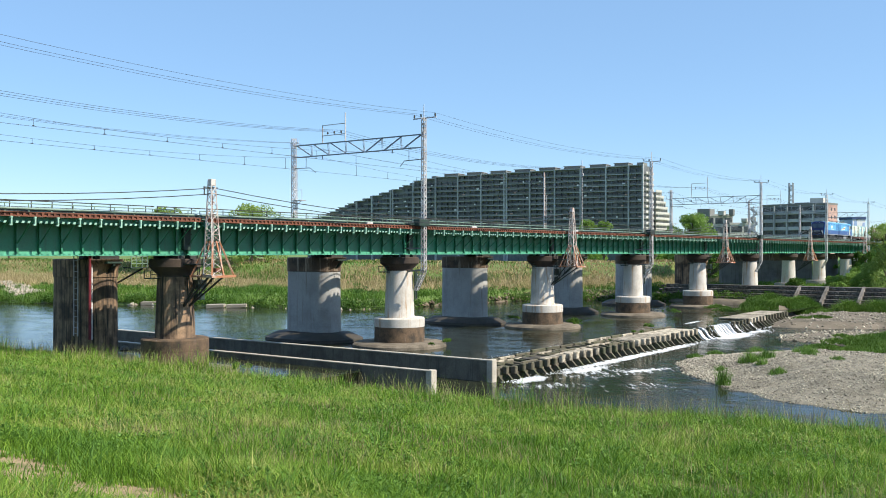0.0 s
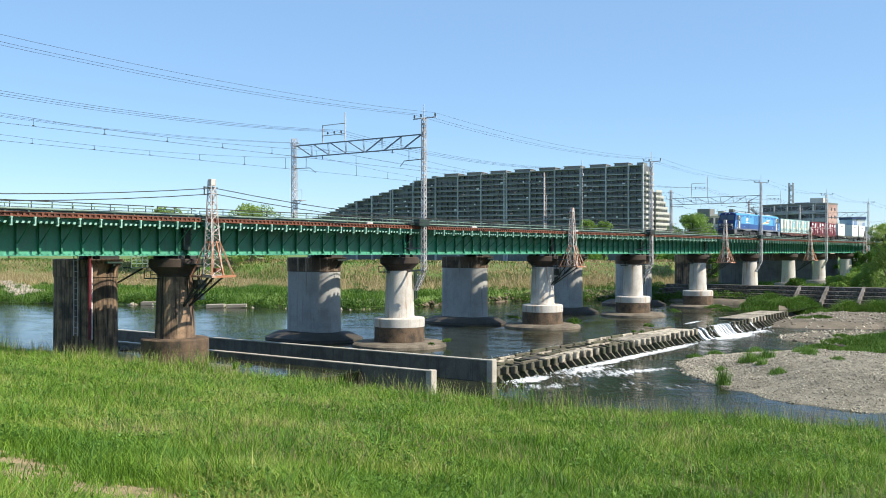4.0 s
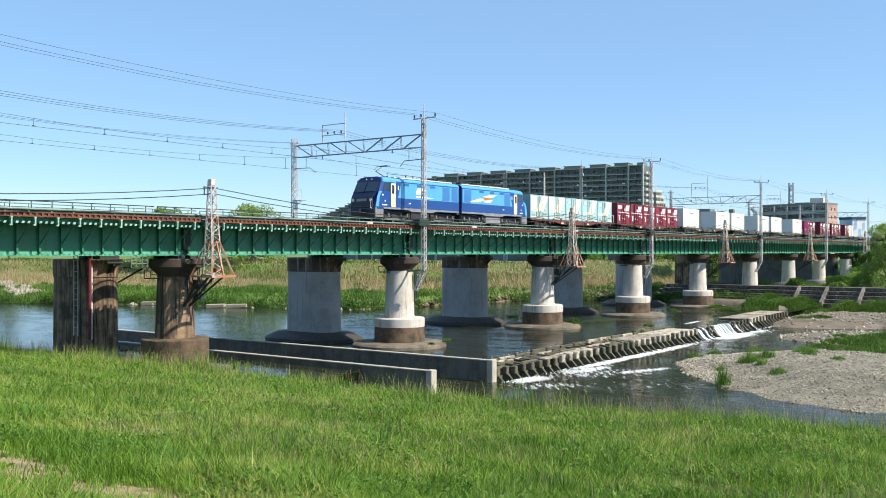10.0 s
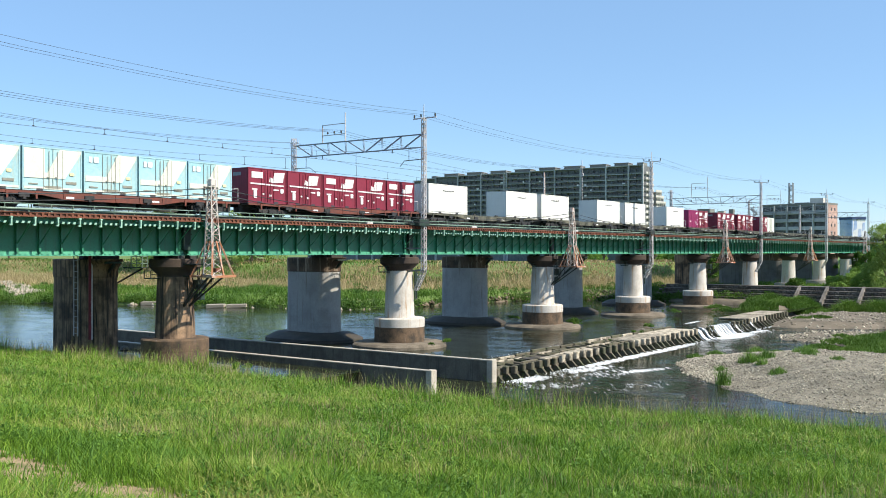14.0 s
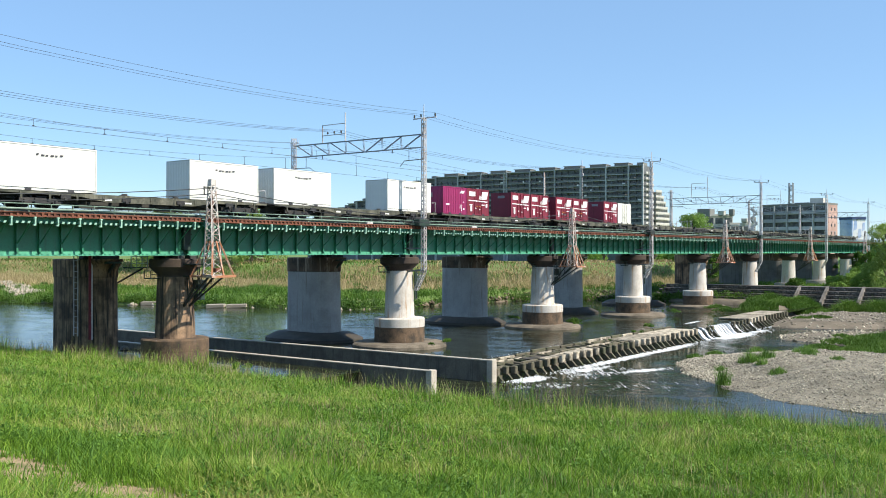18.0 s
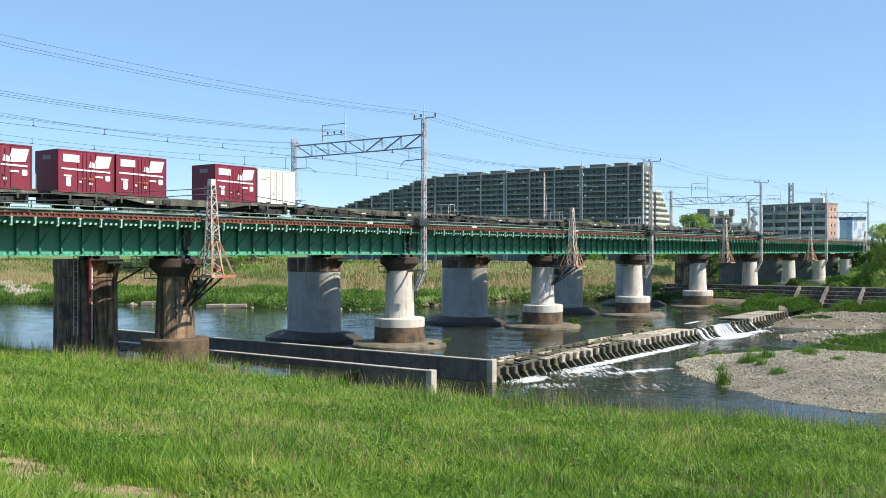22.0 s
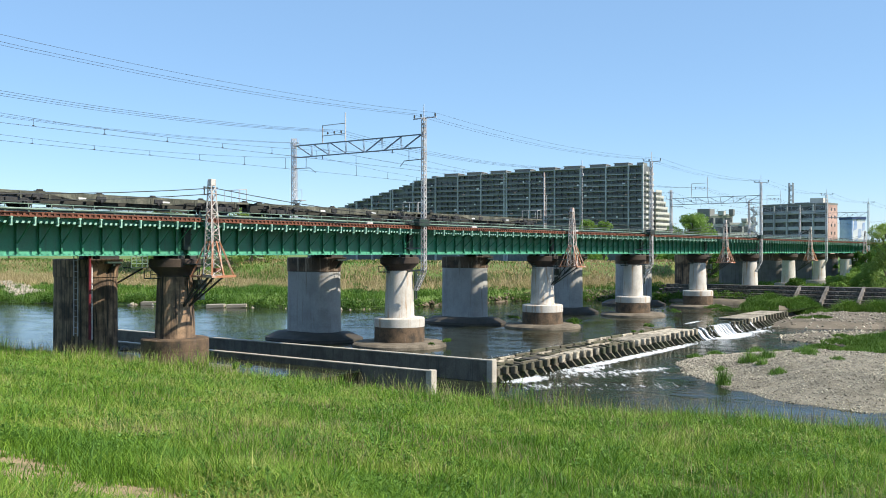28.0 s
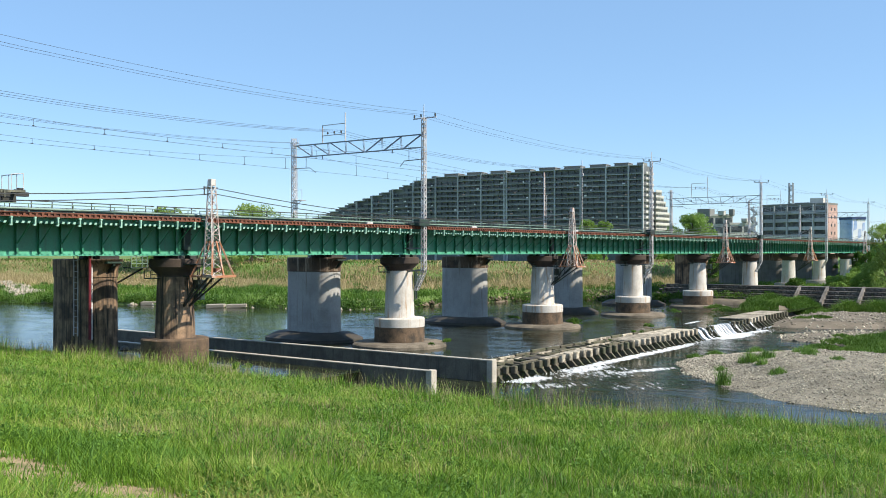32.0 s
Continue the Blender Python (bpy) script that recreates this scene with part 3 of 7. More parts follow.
for i, (x0, x1) in enumerate(zip(PIER_X, PIER_X[1:])):
    span(x0, x1, 1 <= i <= 5, 1.356 if i == 1 else 1.43)


FIT = material("dark_green_fitting_paint", (0.02, 0.05, 0.035), 0.6, second=(0.03, 0.03, 0.03), fine=12, grain=0.2)


def round_pier(x, i):
    foot = float(ground_z(np.array([x]), np.array([0.0]))[0]) - 0.4
    z0 = max(-2.0, foot if x > 150 else -2.0)
    brown = i <= 2
    p = thing("bridge_pier", "round tapered concrete bridge pier stained brown" if brown else "pale round concrete bridge pier with stained drum base", "bridge pier", "near bridge piers", at=(x, 0, 0))
    lift = 2.0 if x > 150 else 0.0
    wide = 0.62 if lift else 1.0
    part("footing", Geo().lathe([(4.3 * wide, z0), (4.1 * wide, 0.2 + lift), (3.9 * wide, 0.36 + lift), (2.2 * wide, 0.44 + lift)], 40), CONCRETE if lift else FOOT, p, "worn concrete footing", smooth=True)
    if not lift:
        part("drum", Geo().lathe([(2.25, -0.5), (2.2, 0.45), (2.17, 1.72)], 40), DRUM, p, "dark water-stained drum", smooth=True)
        part("collar", Geo().lathe([(2.19, 1.72), (2.2, 1.8), (2.2, 2.42), (2.1, 2.5), (1.3, 2.52)], 40), DRUM if brown else SHAFT, p, smooth=True)
    part("shaft", Geo().lathe([(1.33, 2.4 if not lift else 2.2), (1.3, 2.7), (1.14, 6.7)], 40), BROWN if brown else SHAFT, p, smooth=True)
    part("cap", Geo().lathe([(1.14, 6.55), (1.2, 6.75), (1.62, 7.15), (1.68, 7.2), (1.68, 7.68), (1.6, 7.75)], 40), CAPDARK, p, "dark brown flared cap", smooth=True)
    for y in (-1.0, 1.0):
        for dx in (-0.5, 0.5):
            part("bearing", Geo().box(dx - 0.28, dx + 0.28, y - 0.3, y + 0.3, 7.7, 7.96, 0.02), DARKSTEEL, p)


def wall_pier(x, i):
    brown = i in (1, 2, 7)
    p = thing("bridge_pier", "wide round-ended concrete bridge pier streaked with rust" if brown else "wide round-ended grey concrete bridge pier", "bridge pier", "far bridge piers", at=(x, 10.3, 0))
    part("footing", Geo().lathe([(3.6, -2), (3.3, 0.25), (2.3, 0.72), (1.3, 0.8)], 32, stretch=1.7), DARKWET, p, "dark wet footing", smooth=True)
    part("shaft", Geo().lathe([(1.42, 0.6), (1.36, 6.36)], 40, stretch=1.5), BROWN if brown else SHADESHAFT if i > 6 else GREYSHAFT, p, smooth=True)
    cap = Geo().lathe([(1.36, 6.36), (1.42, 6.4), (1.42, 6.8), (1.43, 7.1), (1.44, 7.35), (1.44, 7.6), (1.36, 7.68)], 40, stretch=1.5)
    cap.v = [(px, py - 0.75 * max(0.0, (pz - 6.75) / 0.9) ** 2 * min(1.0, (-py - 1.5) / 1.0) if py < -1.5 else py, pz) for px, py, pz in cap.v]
    part("cap", cap, BROWN if brown else CAPSTREAK, p, "stained upper band shaded by the girder", smooth=True)
    part("ledge", Geo().box(-0.6, 0.6, -3.6, -2.5, 7.35, 7.5, 0.03).beam((0, -3.5, 7.3), (0, -2.7, 6.6), 0.16), FIT, p, "dark bracket ledge")
    for y in (-2.7, -0.7):
        part("bearing", Geo().box(-0.8, 0.8, y - 0.3, y + 0.3, 7.66, 8.02, 0.02), DARKSTEEL, p)


for i, x in enumerate(PIER_X[1:-1], 1):
    round_pier(x, i)
    wall_pier(x, i)


# ---- the goods train ----
RUN = [(0.0, 200.24), (2.0, 173.14), (4.0, 145.72), (6.0, 117.56), (8.0, 88.21), (10.0, 58.23), (12.0, 28.53), (14.0, -0.98), (16.0, -30.5),
       (18.0, -59.99), (20.0, -89.17), (22.0, -118.55), (24.0, -147.58), (26.0, -176.53), (28.0, -205.38), (30.0, -234.17), (32.0, -262.92)]
TRAIN = []
CAR = 20.52
LIVERY = dict(own=True, scale=0.8, fine=7, grain=0.06, bump=0.02)
BLUE = material("deep_blue_locomotive_paint", (0.014, 0.075, 0.31), 0.35, second=(0.012, 0.066, 0.28), **LIVERY)
SKYBLUE = material("light_blue_locomotive_paint", (0.11, 0.42, 0.76), 0.35, second=(0.10, 0.39, 0.72), **LIVERY)
NAVY = material("navy_cab_front", (0.012, 0.02, 0.09), 0.2, second=(0.01, 0.016, 0.07), **LIVERY)
MIDBLUE = material("mid_blue_louvre_paint", (0.06, 0.24, 0.56), 0.45, second=(0.05, 0.21, 0.5), **LIVERY)
CABGLASS = material("tinted_cab_glass", (0.03, 0.06, 0.10), 0.12, second=(0.025, 0.05, 0.08), **LIVERY)
LOCOGREY = material("grey_underframe_paint", (0.30, 0.31, 0.33), 0.6, second=(0.2, 0.2, 0.2), **LIVERY)
BLACK = material("oily_black_running_gear", (0.025, 0.025, 0.027), 0.6, own=True, second=(0.05, 0.045, 0.04), scale=3, fine=12, grain=0.3)
ROOFGREY = material("dusty_roof_grey", (0.38, 0.33, 0.28), 0.7, second=(0.25, 0.2, 0.16), own=True, scale=0.9, fine=8, grain=0.2)
WHITE = material("white_lettering_paint", (0.85, 0.85, 0.84), 0.5, second=(0.8, 0.8, 0.78), **LIVERY)
YELLOW = material("pale_yellow_door_paint", (0.85, 0.72, 0.35), 0.45, second=(0.85, 0.78, 0.5), **LIVERY)
ORANGE = material("orange_emblem_paint", (0.7, 0.28, 0.05), 0.5, **LIVERY)
GLASS = material("dark_cab_glass", (0.02, 0.03, 0.035), 0.08, **LIVERY)
MAROON = material("maroon_container_paint", (0.25, 0.020, 0.046), 0.5, second=(0.195, 0.018, 0.038), own=True, scale=0.7, fine=9, grain=0.12, bump=0.05, each=0.12, streak=(0.12, 0.02, 0.025), streak_amount=0.25)
PLUM = material("plum_container_paint", (0.33, 0.022, 0.12), 0.45, second=(0.28, 0.02, 0.1), own=True, scale=0.7, fine=9, grain=0.08, bump=0.03)
AQUA = material("light_blue_container_paint", (0.34, 0.60, 0.68), 0.5, second=(0.44, 0.64, 0.64), own=True, scale=0.8, fine=9, grain=0.1, bump=0.04, streak=(0.42, 0.5, 0.42), streak_amount=0.3, each=0.08)
CREAM = material("cream_stripe_paint", (0.80, 0.78, 0.66), 0.55, second=(0.68, 0.70, 0.6), own=True, scale=0.8, fine=9, grain=0.1, bump=0.03, streak=(0.6, 0.56, 0.42), streak_amount=0.25)
BOXWHITE = material("white_container_paint", (0.86, 0.855, 0.79), 0.45, second=(0.80, 0.80, 0.74), own=True, scale=0.5, fine=6, grain=0.04, bump=0.03)
DULLBAR = material("dirty_beige_bar_paint", (0.40, 0.42, 0.38), 0.6, second=(0.26, 0.25, 0.2), **LIVERY)
INK = material("dark_grey_lettering", (0.06, 0.06, 0.07), 0.6, **LIVERY)
REDFRAME = material("red_oxide_wagon_frame", (0.20, 0.055, 0.035), 0.75, second=(0.12, 0.045, 0.035), own=True, scale=1.1, fine=10, grain=0.25)
KHAKI = material("weathered_grey_green_wagon_frame", (0.155, 0.152, 0.115), 0.8, second=(0.05, 0.055, 0.04), own=True, scale=0.9, mix=0.55, fine=6, grain=0.35, streak=(0.27, 0.25, 0.17), streak_amount=0.22)
DECK = material("dark_wagon_deck", (0.05, 0.05, 0.042), 0.85, own=True, fine=10, grain=0.3)


def ride(ob, offset):
    TRAIN.append((ob, offset))
    return ob


def wheelset(name, parent, x, r=0.43):
    w = Geo()
    for y in (-0.535, 0.535):
        w.tube((0, y - 0.065, 0), (0, y + 0.065, 0), r, n=20).tube((0, y - 0.08, 0), (0, y + 0.08, 0), r * 0.45, n=12)
    w.tube((0, -0.6, 0), (0, 0.6, 0), 0.08, n=8)
    return part(name, w, BLACK, parent, at=(x, 0, RAIL_Z + r))


def bogie(parent, x, base=2.5, wide=1.0, heavy=False):
    b = part("bogie", Geo().box(-base / 2 - 0.45, base / 2 + 0.45, -wide - 0.08, -wide + 0.08, 0.38, 0.66, 0.03).box(-base / 2 - 0.45, base / 2 + 0.45, wide - 0.08, wide + 0.08, 0.38, 0.66, 0.03)
             .box(-0.3, 0.3, -wide, wide, 0.3, 0.75).box(-0.5, 0.5, -wide - 0.16, -wide + 0.02, 0.3, 0.62, 0.03).box(-0.5, 0.5, wide - 0.02, wide + 0.16, 0.3, 0.62, 0.03), BLACK, parent, at=(x, 0, RAIL_Z))
    for dx in (-base / 2, base / 2):
        w = wheelset("wheelset", parent, x + dx)
        w.parent = b
        w.location = (dx, 0, 0.43)
        for s in (-1, 1):
            part("axle_box", Geo().box(dx - 0.2, dx + 0.2, s * wide - 0.16, s * wide + 0.16, 0.22, 0.56, 0.04).box(dx - 0.3, dx - 0.22, s * wide - 0.09, s * wide + 0.09, 0.3, 0.75).box(dx + 0.22, dx + 0.3, s * wide - 0.09, s * wide + 0.09, 0.3, 0.75), BLACK, b)
        if heavy:
            for q in (-0.42, 0.42):
                part("spring", Geo().tube((dx + q, -wide - 0.1, 0.5), (dx + q, -wide - 0.1, 0.82), 0.09, n=8), LOCOGREY, b, "pale coil spring")
    if heavy:
        part("sand_pipe", Geo().tube((-base / 2 - 0.75, -wide - 0.05, 0.85), (-base / 2 - 0.6, -wide - 0.05, 0.15), 0.03, n=6).tube((base / 2 + 0.75, -wide - 0.05, 0.85), (base / 2 + 0.6, -wide - 0.05, 0.15), 0.03, n=6), LOCOGREY, b)
        part("brake_rod", Geo().tube((-base / 2, -wide - 0.14, 0.36), (base / 2, -wide - 0.14, 0.36), 0.03, n=6), LOCOGREY, b)
    return b


def loft(g, rings):
    n = len(rings[0])
    v = [p for r in rings for p in r]
    f = [(k * n + i, k * n + (i + 1) % n, k * n + n + (i + 1) % n, k * n + n + i) for k in range(len(rings) - 1) for i in range(n)]
    return g.add(v, f + [tuple(range(n)), tuple(range(len(v) - n, len(v)))])


def sides(name, outlines, paint, parent, label="", depth=0.012, face=1.4):
    """Flat plates on both long sides, a part each; outlines in (x, z). Returns the last one towards the river."""
    for o in outlines:
        part(name, Geo().prism(o, face - 0.02, face + depth), paint, parent, label)
        last = part(name, Geo().prism(o, -face - depth, -face + 0.02), paint, parent, label)
    return last


def rect(x0, x1, z0, z1, c=0.0):
    if c:
        return [(x0 + c, z0), (x1 - c, z0), (x1, z0 + c), (x1, z1 - c), (x1 - c, z1), (x0 + c, z1), (x0, z1 - c), (x0, z0 + c)]
    return [(x0, z0), (x1, z0), (x1, z1), (x0, z1)]


HALF = [(-1.38, 1.05), (-1.4, 1.3), (-1.4, 3.28), (-1.33, 3.42), (-1.18, 3.52), (-0.7, 3.62), (0.7, 3.62), (1.18, 3.52), (1.33, 3.42), (1.4, 3.28), (1.4, 1.3), (1.38, 1.05)]


TALL_BODY = 1.06


def loco_unit(loco, x0, x1, sign):
    """Half of the locomotive. sign 1: its cab looks to -x."""
    s = sign
    nose = x0 if s > 0 else x1
    tail = x1 if s > 0 else x0
    L0 = abs(tail - nose)

    def slant(z, y):
        return (0.0 if z < 1.9 else (z - 1.9) * 0.62) + 0.1 * (abs(y) / 1.4) ** 2

    rings = [[(nose + s * slant(z, y), y * (0.93 if abs(y) > 1.3 else 1), z) for y, z in HALF],
             [(nose + s * (0.28 + slant(z, y)), y, z) for y, z in HALF],
             [(nose + s * 2.2, y, z) for y, z in HALF], [(tail, y, z) for y, z in HALF]]
    body = part("body", loft(Geo(), rings), BLUE, loco, "two-tone blue locomotive body", at=(0, 0, RAIL_Z))
    body.scale = (1, 1, TALL_BODY)
    X = lambda d: nose + s * d
    R = lambda a, b, z0, z1, c=0.0: rect(min(X(a), X(b)), max(X(a), X(b)), z0, z1, c)
    # front
    mask = ((-1.24, 1.98), (1.24, 1.98), (1.27, 3.2), (1.1, 3.44), (0.72, 3.56), (-0.72, 3.56), (-1.1, 3.44), (-1.27, 3.2))
    part("front_mask", Geo().add([(X(slant(z, y) + e), y, z) for e in (-0.025, 0.05) for y, z in mask], [tuple(range(8)), tuple(range(8, 16))[::-1]] + [(i, (i + 1) % 8, 8 + (i + 1) % 8, 8 + i) for i in range(8)]), NAVY, body, "navy front mask")
    for y0, y1 in ((-1.16, -0.06), (0.06, 1.16)):
        pane = ((y0, 2.42), (y1, 2.42), (y1 * 0.97, 3.2), (y0 * 0.97, 3.2))
        part("windscreen", Geo().add([(X(slant(z, y) + e), y, z) for e in (-0.045, 0.0) for y, z in pane], [(0, 1, 2, 3), (7, 6, 5, 4)] + [(i, (i + 1) % 4, 4 + (i + 1) % 4, 4 + i) for i in range(4)]), CABGLASS, body, "dark cab windscreen")
        part("wiper", Geo().beam((X(slant(2.45, y0) - 0.07), (y0 + y1) / 2, 2.4), (X(slant(3.0, y0) - 0.07), (y0 + y1) / 2 + 0.25, 3.0), 0.025), BLACK, body)
    part("grille", Geo().box(min(X(-0.03), X(0.1)), max(X(-0.03), X(0.1)), -1.15, 1.15, 1.15, 1.95, 0.02), BLACK, body, "dark front panel")
    for z in (1.2, 1.32, 1.44):
        part("grille_bar", Geo().box(min(X(-0.055), X(0)), max(X(-0.055), X(0)), -1.05, 1.05, z, z + 0.05, 0.005), NAVY, body)
    part("number_plate", Geo().box(min(X(-0.045), X(0)), max(X(-0.045), X(0)), -0.55, 0.55, 1.64, 1.86), LOCOGREY, body)
    for y in (-0.95, 0.95):
        lamp = part("headlight", Geo().tube((X(-0.05), y, 1.75), (X(0.05), y, 1.75), 0.11, n=12), WHITE, body, "round headlight")
        part("headlight_rim", Geo().box(min(X(-0.04), X(0)), max(X(-0.04), X(0)), y - 0.17, y + 0.17, 1.6, 1.9, 0.02), LOCOGREY, lamp)
        part("marker_light", Geo().tube((X(slant(3.42, 0) - 0.06), y * 0.3, 3.42), (X(slant(3.42, 0)), y * 0.3, 3.42), 0.05, n=10), WHITE, body)
    part("handrail", Geo().tube((X(-0.16), -1.1, 1.1), (X(-0.16), -1.1, 1.75), 0.025, n=6).tube((X(-0.16), -1.1, 1.75), (X(0), -1.1, 1.75), 0.025, n=6).tube((X(-0.16), -1.1, 1.1), (X(0), -1.1, 1.1), 0.025, n=6), WHITE, body, "pale front handrail")
    part("skirt", Geo().box(min(X(0.05), X(1.3)), max(X(0.05), X(1.3)), -1.3, 1.3, 0.25, 1.05, 0.05), BLACK, body, "black front skirt")
    part("coupler", Geo().box(min(X(-0.45), X(0.2)), max(X(-0.45), X(0.2)), -0.15, 0.15, 0.72, 1.02, 0.03), BLACK, body)
    sides("steps_panel", [R(0.12, 1.15, 0.42, 1.22)], LOCOGREY, body, "grey skirt panel", 0.01, 1.36)
    sides("sole_bar", [[(X(1.15), 1.08), (X(4.4), 1.08), (X(4.9), 0.95), (X(L0 - 4.0), 0.95), (X(L0 - 3.5), 1.08), (X(L0 - 0.02), 1.08), (X(L0 - 0.02), 1.22), (X(1.15), 1.22)]], LOCOGREY, body, "grey sole bar", 0.012, 1.385)
    top = [(-1.408, 3.2), (-1.408, 3.29), (-1.34, 3.44), (-1.19, 3.54), (-0.7, 3.64), (0.7, 3.64), (1.19, 3.54), (1.34, 3.44), (1.408, 3.29), (1.408, 3.2)]
    part("roof", loft(Geo(), [[(X(slant(z, y) + 0.06), y, z) for y, z in top], [(tail, y, z) for y, z in top]]), SKYBLUE, body, "light blue roof cove")
    # sides
    L = L0
    sides("side_panel", [[(X(3.0), 1.98), (X(L - 0.22), 1.98), (X(L - 0.12), 2.08), (X(L - 0.12), 3.3), (X(3.5), 3.3)]], SKYBLUE, body, "light blue side panel")
    sides("roof_edge", [[(X(0.95), 3.24), (X(L), 3.24), (X(L), 3.36), (X(1.02), 3.36)]], SKYBLUE, body, "light blue roof edge", 0.01, 1.39)
    sides("roof_line", [[(X(2.75), 3.22), (X(L), 3.22), (X(L), 3.3), (X(2.75), 3.3)]], BLUE, body, "deep blue line under the roof", 0.016)
    sides("cab_window", [[(X(0.98), 2.5), (X(1.98), 2.5), (X(1.98), 3.16), (X(1.22), 3.16)]], CABGLASS, body, "dark cab side window")
    sides("nose_stripe", [[(X(0.12), 1.22), (X(0.52), 1.22), (X(0.62), 2.05), (X(0.95), 2.44), (X(0.55), 2.44), (X(0.3), 2.0)]], SKYBLUE, body, "light blue nose stripe")
    for d, z, w in ((1.25, 1.62, 0.14), (0.95, 2.1, 0.18), (3.0, 2.62, 0.16), (3.02, 2.8, 0.13)):
        sides("small_mark", [R(d, d + w, z, z + 0.15, 0.04)], WHITE, body, "", 0.016)
    sides("small_mark", [R(0.95, 1.6, 1.34, 1.44)], WHITE, body, "white lettering bar", 0.016)
    sides("small_mark", [R(4.5, 4.8, 1.56, 1.66, 0.03)], WHITE, body, "", 0.016)
    door = sides("door", [R(2.1, 2.62, 1.24, 3.14, 0.08)], YELLOW, body, "pale yellow cab door", 0.02)
    sides("door_edge", [R(2.62, 2.7, 1.24, 3.14)], WHITE, door, "", 0.014)
    sides("door_window", [R(2.22, 2.52, 2.3, 2.98, 0.05)], GLASS, door, "", 0.028)
    for d in (3.7, 5.6, 7.5) if s > 0 else (4.55, 6.3, 8.15):
        vent = sides("air_vent", [R(d, d + 0.85, 2.98, 3.2, 0.09)], MIDBLUE, body, "mid-blue air vent", 0.02)
        for z in (3.04, 3.11):
            sides("vent_slat", [R(d + 0.06, d + 0.79, z, z + 0.03)], BLUE, vent, "", 0.028)
    for d, w in ((9.4, 1.1), (10.8, 0.98)) if s > 0 else ((L - 1.55, 1.15), (3.45, 1.05)):
        panel = sides("louvre", [R(d, d + w, 2.02, 3.18)], MIDBLUE, body, "mid-blue louvred panel", 0.016)
        for i in range(9):
            sides("louvre_slat", [R(d + 0.04, d + w - 0.04, 2.07 + 0.12 * i, 2.11 + 0.12 * i)], MIDBLUE, panel, "", 0.028)
    if s > 0:
        sides("emblem", [[(X(5.55), 2.36), (X(6.75), 2.42), (X(6.9), 2.78), (X(6.5), 2.95), (X(5.75), 2.9), (X(5.5), 2.6)], [(X(5.5), 2.12), (X(8.15), 2.12), (X(8.0), 2.17), (X(6.2), 2.27), (X(5.55), 2.27)]], WHITE, body, "white emblem with streak", 0.02)
    else:
        sides("emblem", [[(X(5.9), 2.92), (X(7.2), 2.86), (X(8.4), 2.66), (X(7.4), 2.6), (X(6.4), 2.72)], [(X(6.6), 2.44), (X(8.2), 2.32), (X(8.0), 2.14), (X(7.0), 2.2)]], WHITE, body, "white winged emblem", 0.02)
        sides("emblem_stripe", [[(X(7.9), 2.5), (X(9.0), 2.48), (X(10.7), 2.1), (X(9.3), 2.12), (X(8.3), 2.3)]], YELLOW, body, "pale yellow streak", 0.024)
        sides("emblem_core", [[(X(6.8), 2.4), (X(8.2), 2.4), (X(8.3), 2.56), (X(7.0), 2.66)]], ORANGE, body, "orange-gold emblem core", 0.026)
    # roof
    part("roof_cover", Geo().box(min(X(3.8), X(6)), max(X(3.8), X(6)), -0.75, 0.75, 3.6, 3.78, 0.04).box(min(X(6.4), X(9)), max(X(6.4), X(9)), -0.8, 0.8, 3.6, 3.74, 0.04), ROOFGREY, body, "dusty roof covers")
    part("roof_resistor", Geo().box(min(X(9.6), X(11)), max(X(9.6), X(11)), -0.7, 0.7, 3.6, 3.86, 0.05).box(min(X(L - 0.4), X(L + 0.2)), max(X(L - 0.4), X(L + 0.2)), -0.5, 0.5, 3.5, 3.85, 0.04), BLACK, body, "dark roof equipment")
    part("roof_walk", Geo().box(min(X(3.0), X(L - 0.6)), max(X(3.0), X(L - 0.6)), -1.0, -0.82, 3.62, 3.70, 0.01), WHITE, body, "pale roof walkway")
    for d in (5.2, 6.2, 8.0, 9.3, 10.9):
        part("insulator", Geo().tube((X(d), -0.5, 3.7), (X(d), -0.5, 3.95), 0.06, n=8), BLACK, body)
    part("roof_cable", Geo().wire([(X(d), -0.5, 3.95 + 0.02 * math.sin(d * 3)) for d in (2.6, 4, 5.2, 6.2, 8, 9.3, 10.9)], 0.02), BLACK, body)
    # pantograph, single arm, its knee towards the cab
    p = part("pantograph", Geo().beam((X(2.9), -0.35, 3.75), (X(2.9), 0.35, 3.75), 0.06).tube((X(2.9), 0, 3.75), (X(1.75), 0, 4.12), 0.035, n=6).tube((X(1.75), 0, 4.12), (X(2.75), 0, 4.585), 0.025, n=6), BLACK, body, "raised single-arm pantograph")
    part("contact_shoe", Geo().beam((X(2.6), -0.55, 4.594), (X(2.6), 0.55, 4.594), 0.05).beam((X(2.95), -0.55, 4.594), (X(2.95), 0.55, 4.594), 0.05).tube((X(2.6), 0.55, 4.594), (X(2.75), 0.85, 4.45), 0.02, n=5).tube((X(2.6), -0.55, 4.594), (X(2.75), -0.85, 4.45), 0.02, n=5), BLACK, p)
    part("pantograph_base", Geo().box(min(X(2.3), X(3.6)), max(X(2.3), X(3.6)), -0.5, 0.5, 3.6, 3.7, 0.02), ROOFGREY, p)
    part("underframe", Geo().box(min(X(1.5), X(L - 0.3)), max(X(1.5), X(L - 0.3)), -0.85, 0.85, 0.34, 0.98), BLACK, loco, "dark underframe behind the bogies", at=(0, 0, RAIL_Z))
    for d in (2.9, L - 2.4):
        bogie(loco, X(d), 2.5, 1.05, True)
